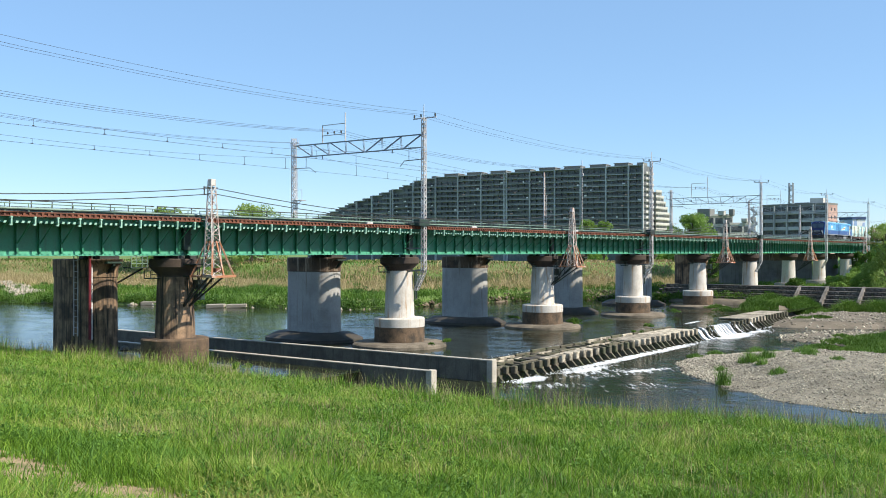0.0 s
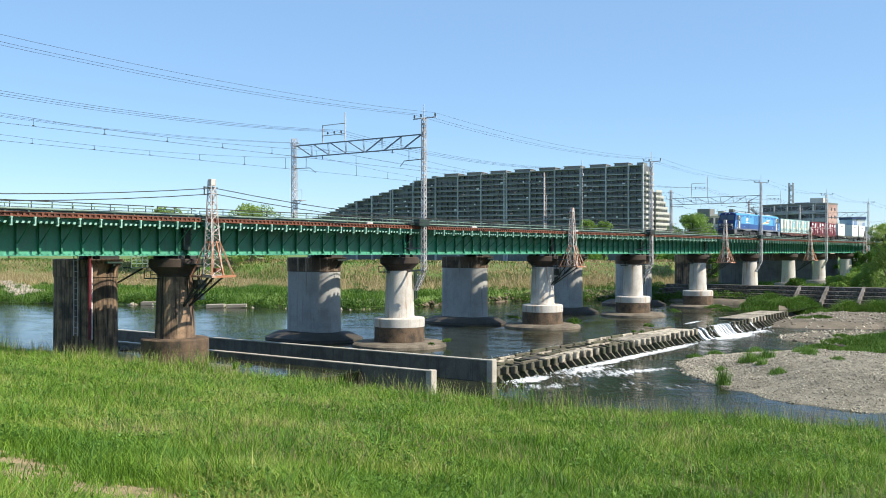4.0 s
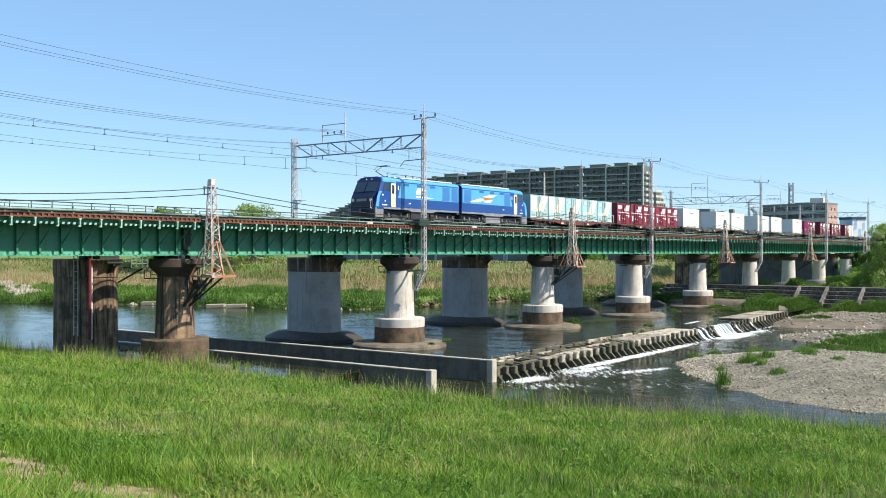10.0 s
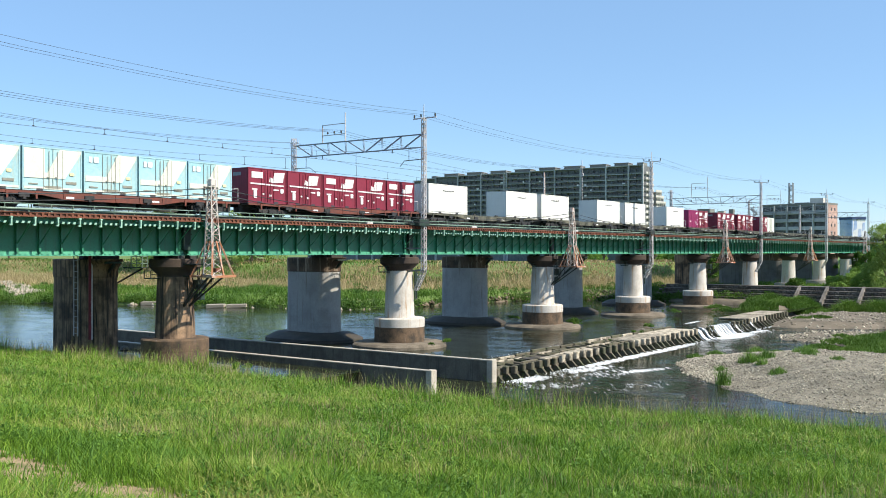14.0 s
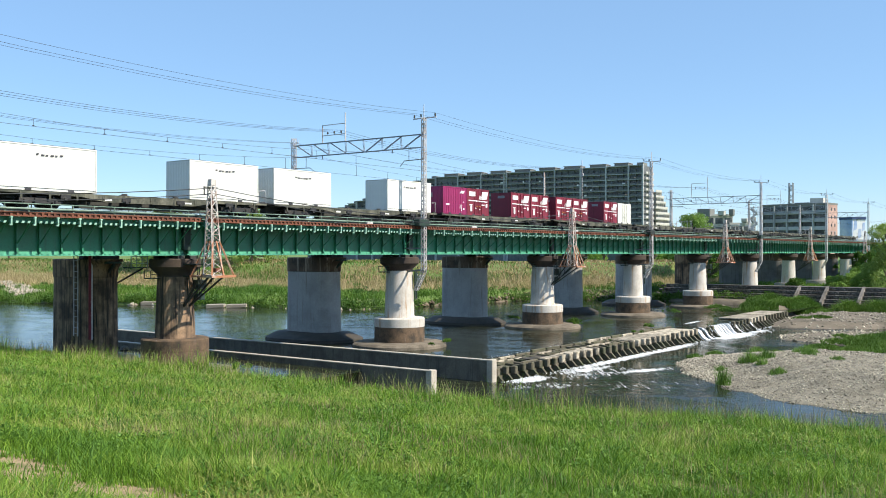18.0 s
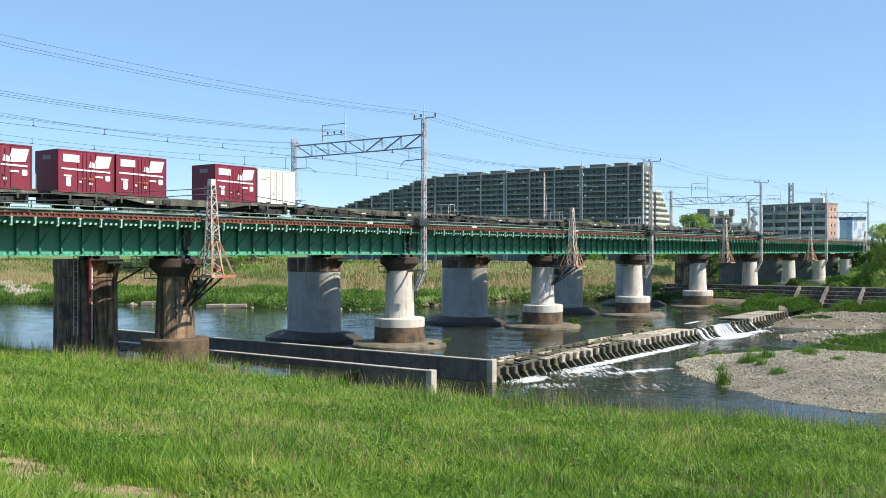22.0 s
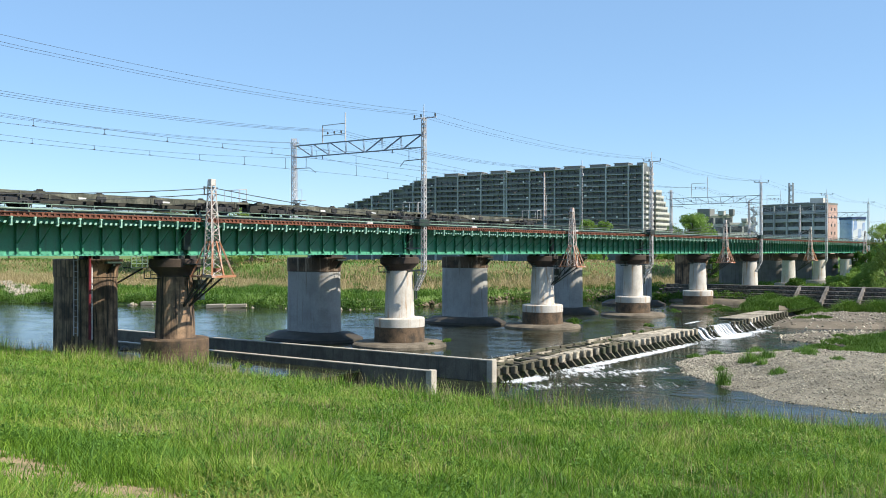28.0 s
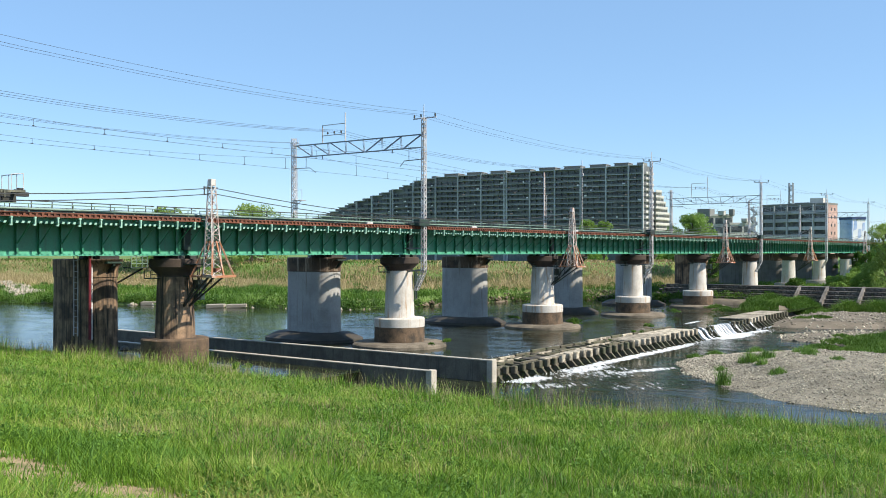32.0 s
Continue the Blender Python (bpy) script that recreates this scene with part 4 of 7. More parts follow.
    part("equipment_box", Geo().box(min(X(5.0), X(7.6)), max(X(5.0), X(7.6)), -1.25, 1.25, 0.32, 0.95, 0.04), LOCOGREY if s < 0 else BLACK, loco, at=(0, 0, RAIL_Z))
    part("equipment_box", Geo().box(min(X(4.7), X(4.9)), max(X(4.7), X(4.9)), -1.2, 1.2, 0.4, 0.95).tube((X(7.8), -1.1, 0.7), (X(8.3), -1.1, 0.7), 0.2), BLACK, loco, at=(0, 0, RAIL_Z))


loco = thing("locomotive", "two-section blue electric locomotive with white emblem and raised pantographs", "locomotive")
loco_unit(loco, 0.27, 12.28, 1)
loco_unit(loco, 12.72, 24.58, -1)
part("gangway", Geo().box(12.25, 12.75, -1.15, 1.15, 0.95, 3.3, 0.05), BLACK, loco, "black gangway bellows", at=(0, 0, RAIL_Z))
ride(loco, 0.0)


def wagon(offset, frame_paint, label):
    w = thing("container_wagon", label, "wagon", "container wagons")
    L = CAR - 0.8
    x0, x1 = 0.4, 0.4 + L
    sill = Geo()
    for y in (-1.22, 1.22):
        sill.prism([(x0, 0.88), (x0 + 5.0, 0.80), (x0 + 6.6, 0.55), (x1 - 6.6, 0.55), (x1 - 5.0, 0.80), (x1, 0.88), (x1, 1.0), (x0, 1.0)], y - 0.06, y + 0.06)
    part("side_sill", sill, frame_paint, w, at=(0, 0, RAIL_Z))
    for i in range(11):
        x = x0 + 1.2 + (L - 2.4) * i / 10
        part("gusset", Geo().prism([(-0.05, 0.56), (0.05, 0.56), (0.09, 0.97), (-0.09, 0.97)], -1.31, -1.27), frame_paint, w, at=(x, 0, RAIL_Z))
    for x in (x0 + 3.9, x0 + 8.0, x0 + 12.1, x0 + 16.2):
        part("tie_down", Geo().box(-0.32, 0.32, -1.36, -1.26, 0.62, 0.88, 0.02).box(-0.1, 0.1, -1.40, -1.3, 0.5, 0.7, 0.02), BLACK, w, "dark locking gear on the frame", at=(x, 0, RAIL_Z))
    deck = Geo().box(x0, x1, -0.3, 0.3, 0.36, 0.98)
    for i in range(14):
        x = x0 + 0.2 + (L - 0.4) * i / 13
        deck.box(x - 0.1, x + 0.1, -1.2, 1.2, 0.86, 0.98)
    part("deck_frame", deck, DECK, w, at=(0, 0, RAIL_Z))
    for i in range(6):
        x = x0 + 0.28 + (L - 0.56) * i / 5
        for y in (-1.12, 1.12):
            part("twist_lock", Geo().box(-0.28, 0.28, -0.12, 0.12, 0.98, 1.04, 0.01).box(-0.12, 0.2, -0.1, 0.1, 1.04, 1.13, 0.02), BLACK, w, at=(x, y, RAIL_Z))
    for x in (x0 + 2.6, x1 - 2.6):
        bogie(w, x, 1.9, 0.98)
    for x in (x0 - 0.42, x1 + 0.42):
        part("coupler", Geo().box(x - 0.45, x + 0.45, -0.14, 0.14, 0.72, 0.98, 0.03), BLACK, w, at=(0, 0, RAIL_Z))
    rail = Geo()
    xe = x1 - 0.06
    for y in (-1.15, -0.45, 0.4, 1.15):
        rail.tube((xe, y, 0.95), (xe, y, 1.95), 0.025, n=6)
    rail.tube((xe, -1.15, 1.95), (xe, 1.15, 1.95), 0.025, n=6).tube((xe, -1.15, 1.95), (xe - 0.7, -1.15, 1.88), 0.02, n=5).tube((xe - 0.7, -1.15, 0.95), (xe - 0.7, -1.15, 1.88), 0.02, n=5)
    part("end_railing", rail, GALV, w, "thin grey end railing", at=(0, 0, RAIL_Z))
    part("brake_pipe", Geo().tube((x0 + 0.6, -0.75, 0.62), (x1 - 0.6, -0.75, 0.62), 0.05, n=6), DECK, w, at=(0, 0, RAIL_Z))
    part("brake_pipe", Geo().tube((x0 + 0.6, -0.5, 0.34), (x1 - 0.6, -0.5, 0.34), 0.04, n=6), DECK, w, at=(0, 0, RAIL_Z))
    part("cable_tray", Geo().box(x0 + 5.0, x1 - 5.0, -0.9, -0.35, 0.16, 0.36), DECK, w, at=(0, 0, RAIL_Z))
    part("brake_box", Geo().box(x0 + 8.2, x0 + 9.4, -1.0, -0.3, 0.3, 0.7, 0.04), DECK, w, at=(0, 0, RAIL_Z))
    part("air_tank", Geo().tube((x0 + 10.2, -0.9, 0.5), (x0 + 11.4, -0.9, 0.5), 0.2), DECK, w, at=(0, 0, RAIL_Z))
    part("tool_box", Geo().box(x0 + 11.8, x0 + 12.6, -1.1, -0.3, 0.35, 0.75, 0.03), DECK, w, at=(0, 0, RAIL_Z))
    for p, q, z0, z1 in ((6.5, 7.0, 0.64, 0.76), (12.4, 13.0, 0.68, 0.78)):
        part("lettering_panel", Geo().box(x0 + p, x0 + q, -1.292, -1.275, z0, z1), WHITE, w, "white lettering panel", at=(0, 0, RAIL_Z))
    ride(w, offset)


for i in range(13):
    wagon(25 + i * CAR, REDFRAME if i < 2 else KHAKI, "red-oxide flat container wagon carrying containers" if i < 2 else
          ("weathered grey-green flat container wagon carrying containers" if i < 7 else "empty weathered grey-green flat container wagon"))

BED = RAIL_Z + 1.04


def shell(c, L, H, paint, ribs=0, end_ribs=10, W=2.45):
    h = W / 2
    part("shell", Geo().box(0, L, -h + 0.03, h - 0.03, 0.02, H - 0.02, 0.02), paint, c)
    fr = Geo()
    for x in (0.0, L - 0.09):
        for y in (-h, h - 0.09):
            fr.box(x, x + 0.09, y, y + 0.09, 0, H, 0.01)
    for z in (0.0, H - 0.07):
        for y in (-h, h - 0.07):
            fr.box(0.09, L - 0.09, y, y + 0.07, z, z + 0.07)
        for x in (0.0, L - 0.07):
            fr.box(x, x + 0.07, -h + 0.09, h - 0.09, z, z + 0.07)
    part("corner_frame", fr, paint, c)
    for x in (L * 0.28, L * 0.72):
        part("fork_pocket", Geo().box(x - 0.2, x + 0.2, -h - 0.008, h + 0.008, 0.0, 0.13), INK, c, "dark fork pocket")
    if ribs:
        rib = Geo().box(-0.07, 0.07, -0.023, 0.023, 0.1, H - 0.1).mesh("side_rib", paint)
        for i in range(ribs):
            x = 0.2 + (L - 0.4) * (i + 0.5) / ribs
            for y in (-h + 0.027, h - 0.027):
                part("side_rib", rib, paint, c, at=(x, y, 0))
    for x0, x1 in ((-0.012, 0.03), (L - 0.03, L + 0.012)):
        panel = part("end_panel", Geo().box(x0 + 0.01, x1 - 0.01, -h + 0.15, h - 0.15, 0.1, H - 0.1), paint, c)
        rib = Geo().box(x0, x1, -0.06, 0.06, 0.12, H - 0.12).mesh("end_rib", paint)
        for i in range(end_ribs):
            part("end_rib", rib, paint, panel, at=(0, -h + 0.2 + (W - 0.4) * (i + 0.5) / end_ribs, 0))


def doors(c, L, H, ink):
    """Door seams, locking bars and hinges of a side-door container."""
    for f in (0.34, 0.5, 0.66):
        part("door_seam", Geo().box(L * f - 0.012, L * f + 0.012, -1.243, -1.2, 0.1, H - 0.12), ink, c)
    for f in (0.43, 0.57):
        part("locking_bar", Geo().tube((L * f, -1.26, 0.15), (L * f, -1.26, H - 0.2), 0.02, n=6).box(L * f - 0.14, L * f + 0.02, -1.28, -1.24, 0.75, 0.82), ink, c)


def marks(c, name, paint, outlines, label, depth=0.012):
    for o in outlines:
        part(name, Geo().prism(o, -1.225 - depth, -1.205), paint, c, label)


def aqua_box(offset, blank):
    L, H = 3.715, 2.5
    c = thing("freight_container", "light blue freight container with cream diagonal stripe, streaked with dirt", "container", "freight containers")
    shell(c, L, H, AQUA)
    marks(c, "stripe", CREAM, [[(L * 0.40, 0.75), (L * 0.40, 1.0), (L * 0.62, 2.42), (L - 0.1, 2.42), (L - 0.1, 2.25), (L * 0.7, 0.75)], rect(0.1, L * 0.40, 0.72, 1.05)], "cream diagonal stripe")
    marks(c, "skirt_stripe", CREAM, [rect(0.1, L - 0.1, 0.1, 0.22)], "", 0.008)
    if blank:
        marks(c, "fading", CREAM, [rect(0.1, L * 0.36, 1.05, 2.4)], "bleached pale panel", 0.006)
    marks(c, "emblem", WHITE, [rect(0.35, 0.55, 1.85, 2.2), rect(0.65, 1.0, 1.85, 2.2, 0.06)], "faded white emblem", 0.016)
    marks(c, "sticker", YELLOW, [rect(L * 0.78, L * 0.86, 0.95, 1.13, 0.04)], "", 0.02)
    marks(c, "small_mark", DULLBAR, [rect(L * 0.72, L * 0.9, 0.45, 0.6), rect(L * 0.1, L * 0.25, 0.35, 0.42)], "", 0.016)
    marks(c, "door_foot", DULLBAR, [rect(L * 0.36, L * 0.64, 0.16, 0.3)], "scuffed lower door edge", 0.012)
    doors(c, L, H, DULLBAR)
    c.location = (0, 0, BED)
    ride(c, offset)


def maroon_box(offset, panel, style=0):
    L, H = 3.715, 2.5
    c = thing("freight_container", "maroon freight container with white panel and lettering", "container", "freight containers")
    shell(c, L, H, MAROON)
    if panel:
        marks(c, "white_panel", WHITE, [rect(0.3, 1.35, 1.78, 2.22)], "white name panel")
    d = 0.0 if panel else -0.25
    k = L - 1.75 + d
    marks(c, "emblem", WHITE, [[(k, 1.55), (k + 0.42, 1.5), (k + 0.5, 1.78), (k + 0.1, 1.9)], [(k + 0.4, 1.5), (k + 1.35, 1.58), (k + 1.55, 2.28), (k + 0.55, 2.25), (k + 0.45, 1.95)]], "white slanted emblem")
    marks(c, "white_line", WHITE, [[(0.2, 1.33), (L - 0.3, 1.27), (L - 0.3, 1.37), (0.2, 1.43)]], "")
    marks(c, "white_mark", WHITE, [rect(0.35, 0.85, 0.92, 1.02), rect(0.5, 0.8, 0.35, 0.9, 0.05), rect(L - 1.3, L - 0.8, 0.95, 1.05), rect(L - 0.62, L - 0.3, 0.78, 1.12, 0.06), rect(L - 1.7, L - 1.5, 0.5, 0.64), rect(1.35, 1.5, 0.6, 0.72)], "small white lettering bars")
    if style:
        marks(c, "warning_mark", ORANGE, [rect(1.5, 1.8, 0.82, 0.9), rect(L - 1.75, L - 1.45, 0.8, 0.9)], "")
    end = Geo().box(-0.03, 0.0, -0.45, 0.35, 1.95, 2.2)
    part("end_emblem", end, LOCOGREY, c)
    doors(c, L, H, MAROON)
    c.location = (0, 0, BED)
    ride(c, offset)


def white_box(offset):
    L, H = 6.058, 2.62
    c = thing("freight_container", "large white freight container with small dark lettering", "container", "freight containers")
    shell(c, L, H, BOXWHITE, 0, 12)
    marks(c, "lettering", INK, [[(L * 0.36 + i * 0.29 + a * (0.7 + 0.3 * (i % 2)), 1.98 + 0.04 * (i in (0, 5)) + b) for a, b in ((0, 0), (0.2, 0.0), (0.24, 0.1), (0.04, 0.1))] for i in range(6)], "small dark lettering bars", 0.008)
    marks(c, "bottom_gap", INK, [rect(0.06, L - 0.06, 0.145, 0.16)], "", 0.006)
    c.location = (0, 0, BED)
    ride(c, offset)


def plum_box(offset):
    L, H = 3.715, 2.5
    c = thing("freight_container", "plum-red ribbed freight container with white marks", "container", "freight containers")
    shell(c, L, H, PLUM, 12, 6)
    marks(c, "emblem", WHITE, [[(L * 0.71, 1.95), (L * 0.86, 1.95), (L * 0.91, 2.2), (L * 0.76, 2.2)], rect(0.4, 0.95, 0.8, 0.95, 0.05), rect(2.6, 2.68, 0.55, 0.9), rect(2.85, 2.93, 0.3, 0.9), rect(3.1, 3.35, 0.42, 0.6, 0.05), rect(3.1, 3.3, 1.1, 1.2, 0.04)], "small white marks", 0.014)
    part("end_plate", Geo().box(-0.03, 0, 0.0, 0.9, 1.55, 1.95), LOCOGREY, c, "grey end plate")
    c.location = (0, 0, BED)
    ride(c, offset)


def small_white_box(offset):
    L, H = 3.715, 2.45
    c = thing("freight_container", "dull white freight container with hinged side doors", "container", "freight containers")
    shell(c, L, H, BOXWHITE)
    doors(c, L, H, CREAM)
    marks(c, "lettering", CREAM, [rect(0.4, 1.3, 1.9, 2.0), rect(0.4, 1.0, 1.72, 1.8)], "", 0.006)
    c.location = (0, 0, BED)
    ride(c, offset)


for i in range(5):
    aqua_box(25.42 + 3.83 * i, i in (0, 1))
    maroon_box(45.95 + 3.83 * i, i in (0, 2, 4), 0)
for a in (67.05, 79.95, 86.9, 99.85, 107.4, 120.35):
    white_box(a)
plum_box(128.27)
maroon_box(132.1, True, 1)
maroon_box(139.85, True)
maroon_box(143.7, True)
maroon_box(149.0, True, 1)
maroon_box(152.85, True, 1)
maroon_box(160.55, True)
small_white_box(164.4)


# ---- overhead line ----
GANTRY_X = [15.6, 62.65, 109.6, 153.2, 194.6, 232.2, 272.0]
NEAR_Y, FARPOST_Y = -3.3, 12.1


def lattice(g, p, q, w0, w1, n, bar=0.05, brace=0.03):
    """A four-legged lattice mast from p to q."""
    p, q = Vector(p), Vector(q)
    at = lambda t, a, b: p.lerp(q, t) + Vector((a, b, 0)) * (w0 + (w1 - w0) * t) / 2
    corners = ((-1, -1), (1, -1), (1, 1), (-1, 1))
    for a, b in corners:
        g.beam(at(0, a, b), at(1, a, b), bar)
    for i in range(n):
        t0, t1 = i / n, (i + 1) / n
        for k in range(4):
            (a, b), (c, d) = corners[k], corners[(k + 1) % 4]
            if i % 2:
                a, b, c, d = c, d, a, b
            g.beam(at(t0, a, b), at(t1, c, d), brace)
        if i % 3 == 0:
            for k in range(4):
                g.beam(at(t0, *corners[k]), at(t0, *corners[(k + 1) % 4]), brace)
    return g


def insulator(g, x, y, z, h=0.3):
    g.tube((x, y, z), (x, y, z + h * 0.6), 0.03, n=6).tube((x, y, z + h * 0.35), (x, y, z + h), 0.085, 0.06, n=8)


def gantry(x, beam=True, drop=0.0):
    s = thing("catenary_gantry", "grey lattice steel catenary gantry spanning both tracks", "catenary gantry", "catenary gantries")
    part("near_mast", lattice(Geo(), (x, NEAR_Y, 6.6), (x, NEAR_Y, 19.55), 0.33, 0.27, 36, 0.07, 0.045), GALV, s, "white-grey lattice mast")
    part("mast_leg", lattice(Geo(), (x, NEAR_Y, 6.6), (x + 0.1, -2.4, 4.9), 0.33, 0.26, 6, 0.07, 0.045), GALV, s, "raking lattice foot")
    part("foot_bracket", Geo().beam((x, NEAR_Y, 6.7), (x + 0.6, -1.1, 6.5), 0.12).beam((x, NEAR_Y + 0.2, 8.5), (x + 0.1, -1.1, 8.5), 0.12), BEAMGREY, s, "bracket tying the mast to the pier")
    part("mast_spike", Geo().tube((x, NEAR_Y, 19.5), (x, NEAR_Y, 20.7), 0.04, 0.025, n=6), GALV, s)
    arm = Geo().beam((x, NEAR_Y - 1.3, 19.5), (x, NEAR_Y + 1.1, 19.5), 0.09)
    part("crossarm", arm, GALV, s)
    for y in (-4.5, -3.0, -2.3):
        g = Geo()
        insulator(g, x, y, 19.5, 0.34)
        part("insulator", g, DARKSTEEL, s, "dark insulator")
    far = lattice(Geo(), (x, FARPOST_Y, 9.9), (x, FARPOST_Y, 18.9), 0.34, 0.30, 26, 0.07, 0.045) if beam else Geo().tube((x, FARPOST_Y, 9.9), (x, FARPOST_Y, 18.9), 0.17, 0.12, n=10)
    part("far_mast", far, GALV if beam else FLAKED, s, "grey lattice mast" if beam else "plain pole with flaking paint", smooth=not beam)
    part("mast_bracket", Geo().beam((x, FARPOST_Y, 10.3), (x, 10.9, 10.3), 0.16).beam((x, FARPOST_Y, 9.9), (x, 10.9, 9.5), 0.12), DARKSTEEL, s)
    part("platform", Geo().box(x - 0.3, x + 0.5, FARPOST_Y - 1.1, FARPOST_Y - 0.2, 13.0, 13.06).beam((x, FARPOST_Y - 0.2, 12.5), (x, FARPOST_Y - 1.0, 13.0), 0.05)
         .tube((x, FARPOST_Y - 1.05, 13.0), (x, FARPOST_Y - 1.05, 14.0), 0.02, n=5).tube((x, FARPOST_Y - 1.05, 14.0), (x, FARPOST_Y - 0.3, 14.0), 0.02, n=5), GALV, s, "small railed maintenance platform")
    part("mast_ladder", Geo().beam((x + 0.3, FARPOST_Y - 0.2, 10.4), (x + 0.3, FARPOST_Y - 0.2, 16), 0.03).beam((x + 0.3, FARPOST_Y + 0.1, 10.4), (x + 0.3, FARPOST_Y + 0.1, 16), 0.03), GALV, s)
    if not beam:
        part("lamp_pole", Geo().tube((x, 6.4, 10.4), (x, 6.4, 20.2), 0.05, n=6).box(x - 0.1, x + 0.1, 6.2, 6.5, 18.2, 18.5), GALV, s)
        return
    top, low = (18.15 - drop, 17.05 - drop)
    for name, z in (("top_chord", top), ("bottom_chord", low)):
        g = Geo()
        for dx in (-0.07, 0.07):
            g.beam((x + dx, NEAR_Y, z), (x + dx, FARPOST_Y, z), 0.08)
        part(name, g, BEAMGREY, s)
    n = 7
    pitch = (FARPOST_Y - NEAR_Y - 0.5) / n
    for i in range(n):
        y0 = NEAR_Y + 0.25 + pitch * i
        rising = i >= 3
        g = Geo()
        for dx in (-0.07, 0.07):
            g.beam((x + dx, y0, top if not rising else low), (x + dx, y0 + pitch * 0.93, low if not rising else top), 0.05)
            if i:
                g.beam((x + dx, y0, low), (x + dx, y0 + 0.12, top), 0.035)
        part("diagonal", g, BEAMGREY, s)
    f = Geo().beam((x, 8.4, top), (x, 8.4, 19.8), 0.07).beam((x, 8.4, 19.8), (x, 5.6, 19.8), 0.06).beam((x, 8.4, 18.85), (x, 5.6, 18.85), 0.06)
    part("feeder_frame", f, GALV, s, "feeder wire frame on the beam")
    part("feeder_spike", Geo().beam((x, 5.6, top), (x, 5.6, 20.75), 0.08), GALV, s, "white steel upright")
    for y in (7.75, 6.95, 6.1):
        g = Geo()
        insulator(g, x, y, 18.88, 0.3)
        part("insulator", g, DARKSTEEL, s)
    for y0, y1, ys in ((NEAR_Y, -0.3, 0.15), (FARPOST_Y, 9.1, 8.4)):
        d = 1 if ys > y0 else -1
        part("registration_arm", Geo().tube((x, y0, 16.05), (x, y0 + 2.1 * d, 16.0), 0.035, n=6).tube((x, y0 + 2.1 * d, 16.0), (x, ys - 0.9 * d, 15.55), 0.03, n=6).tube((x, y0 + 1.6 * d, 17.05), (x, y0 + 1.6 * d, 16.0), 0.025, n=5), DARKSTEEL, s, "dark registration arm with insulator")
        part("hanger", Geo().tube((x, ys, 17.05), (x, ys, 16.75), 0.05, n=6), DARKSTEEL, s)
    part("strain_arm", Geo().beam((x, FARPOST_Y + 0.5, 18.45), (x, FARPOST_Y - 0.6, 18.45), 0.05).beam((x, FARPOST_Y - 0.55, 18.1), (x, FARPOST_Y - 0.55, 18.75), 0.04).beam((x, FARPOST_Y + 0.5, 18.1), (x, FARPOST_Y + 0.5, 18.75), 0.04), GALV, s)
    part("stub_arm", Geo().beam((x, FARPOST_Y + 1.0, 17.3), (x, FARPOST_Y, 17.3), 0.05), GALV, s)


for i, x in enumerate(GANTRY_X[:-1]):
    gantry(x, i != 2, 0.75 if i > 2 else 0.0)


def catenary_points(x0, x1, y, z, sag, n=12, y1=None):
    y1 = y if y1 is None else y1
    return [(x0 + (x1 - x0) * i / n, y + (y1 - y) * i / n, z - 4 * sag * (i / n) * (1 - i / n)) for i in range(n + 1)]


def line_wire(name, label, y, z, sag, r, supports, n=12):
    pts = []
    for a, b in zip(supports, supports[1:]):
        pts += catenary_points(a, b, y, z, sag, n)[1 if pts else 0:]
    return solo(name, Geo().wire(pts, r), WIRE, label, "wire", "overhead wires")


SUP = [-31.0] + GANTRY_X
for y in (-4.5, -3.0, -2.3):
    line_wire("feeder_wire", "thin grey feeder wire sagging between masts", y, 19.86, 0.75, 0.010, SUP)
for y in (7.75, 6.95, 6.1):
    line_wire("feeder_wire", "thin grey feeder wire sagging between gantries", y, 19.2, 0.95, 0.012, SUP)
for y, sag in ((0.15, 1.05), (8.4, 1.05)):
    line_wire("messenger_wire", "dark catenary messenger wire above the track", y, 16.85, sag, 0.010, SUP)
    line_wire("contact_wire", "dark contact wire above the track", y, 15.52, 0.02, 0.012, SUP, 4)
    g = Geo()
    for a, b in zip(SUP, SUP[1:]):
        for i in range(1, 10):
            t = i / 10
            x = a + (b - a) * t
            g.beam((x, y, 15.52), (x, y, 16.85 - 4 * sag * t * (1 - t)), 0.02).box(x - 0.06, x + 0.06, y - 0.03, y + 0.03, 15.5, 15.56)
    tagged(solo("wire_droppers", g, WIRE, "thin droppers between messenger and contact wire", "wire"), kind="stuff")
for y, z, sag in ((12.3, 18.5, 0.8), (11.6, 18.4, 0.9)):
    line_wire("feeder_wire", "thin grey wire on the far masts", y, z, sag, 0.010, SUP)

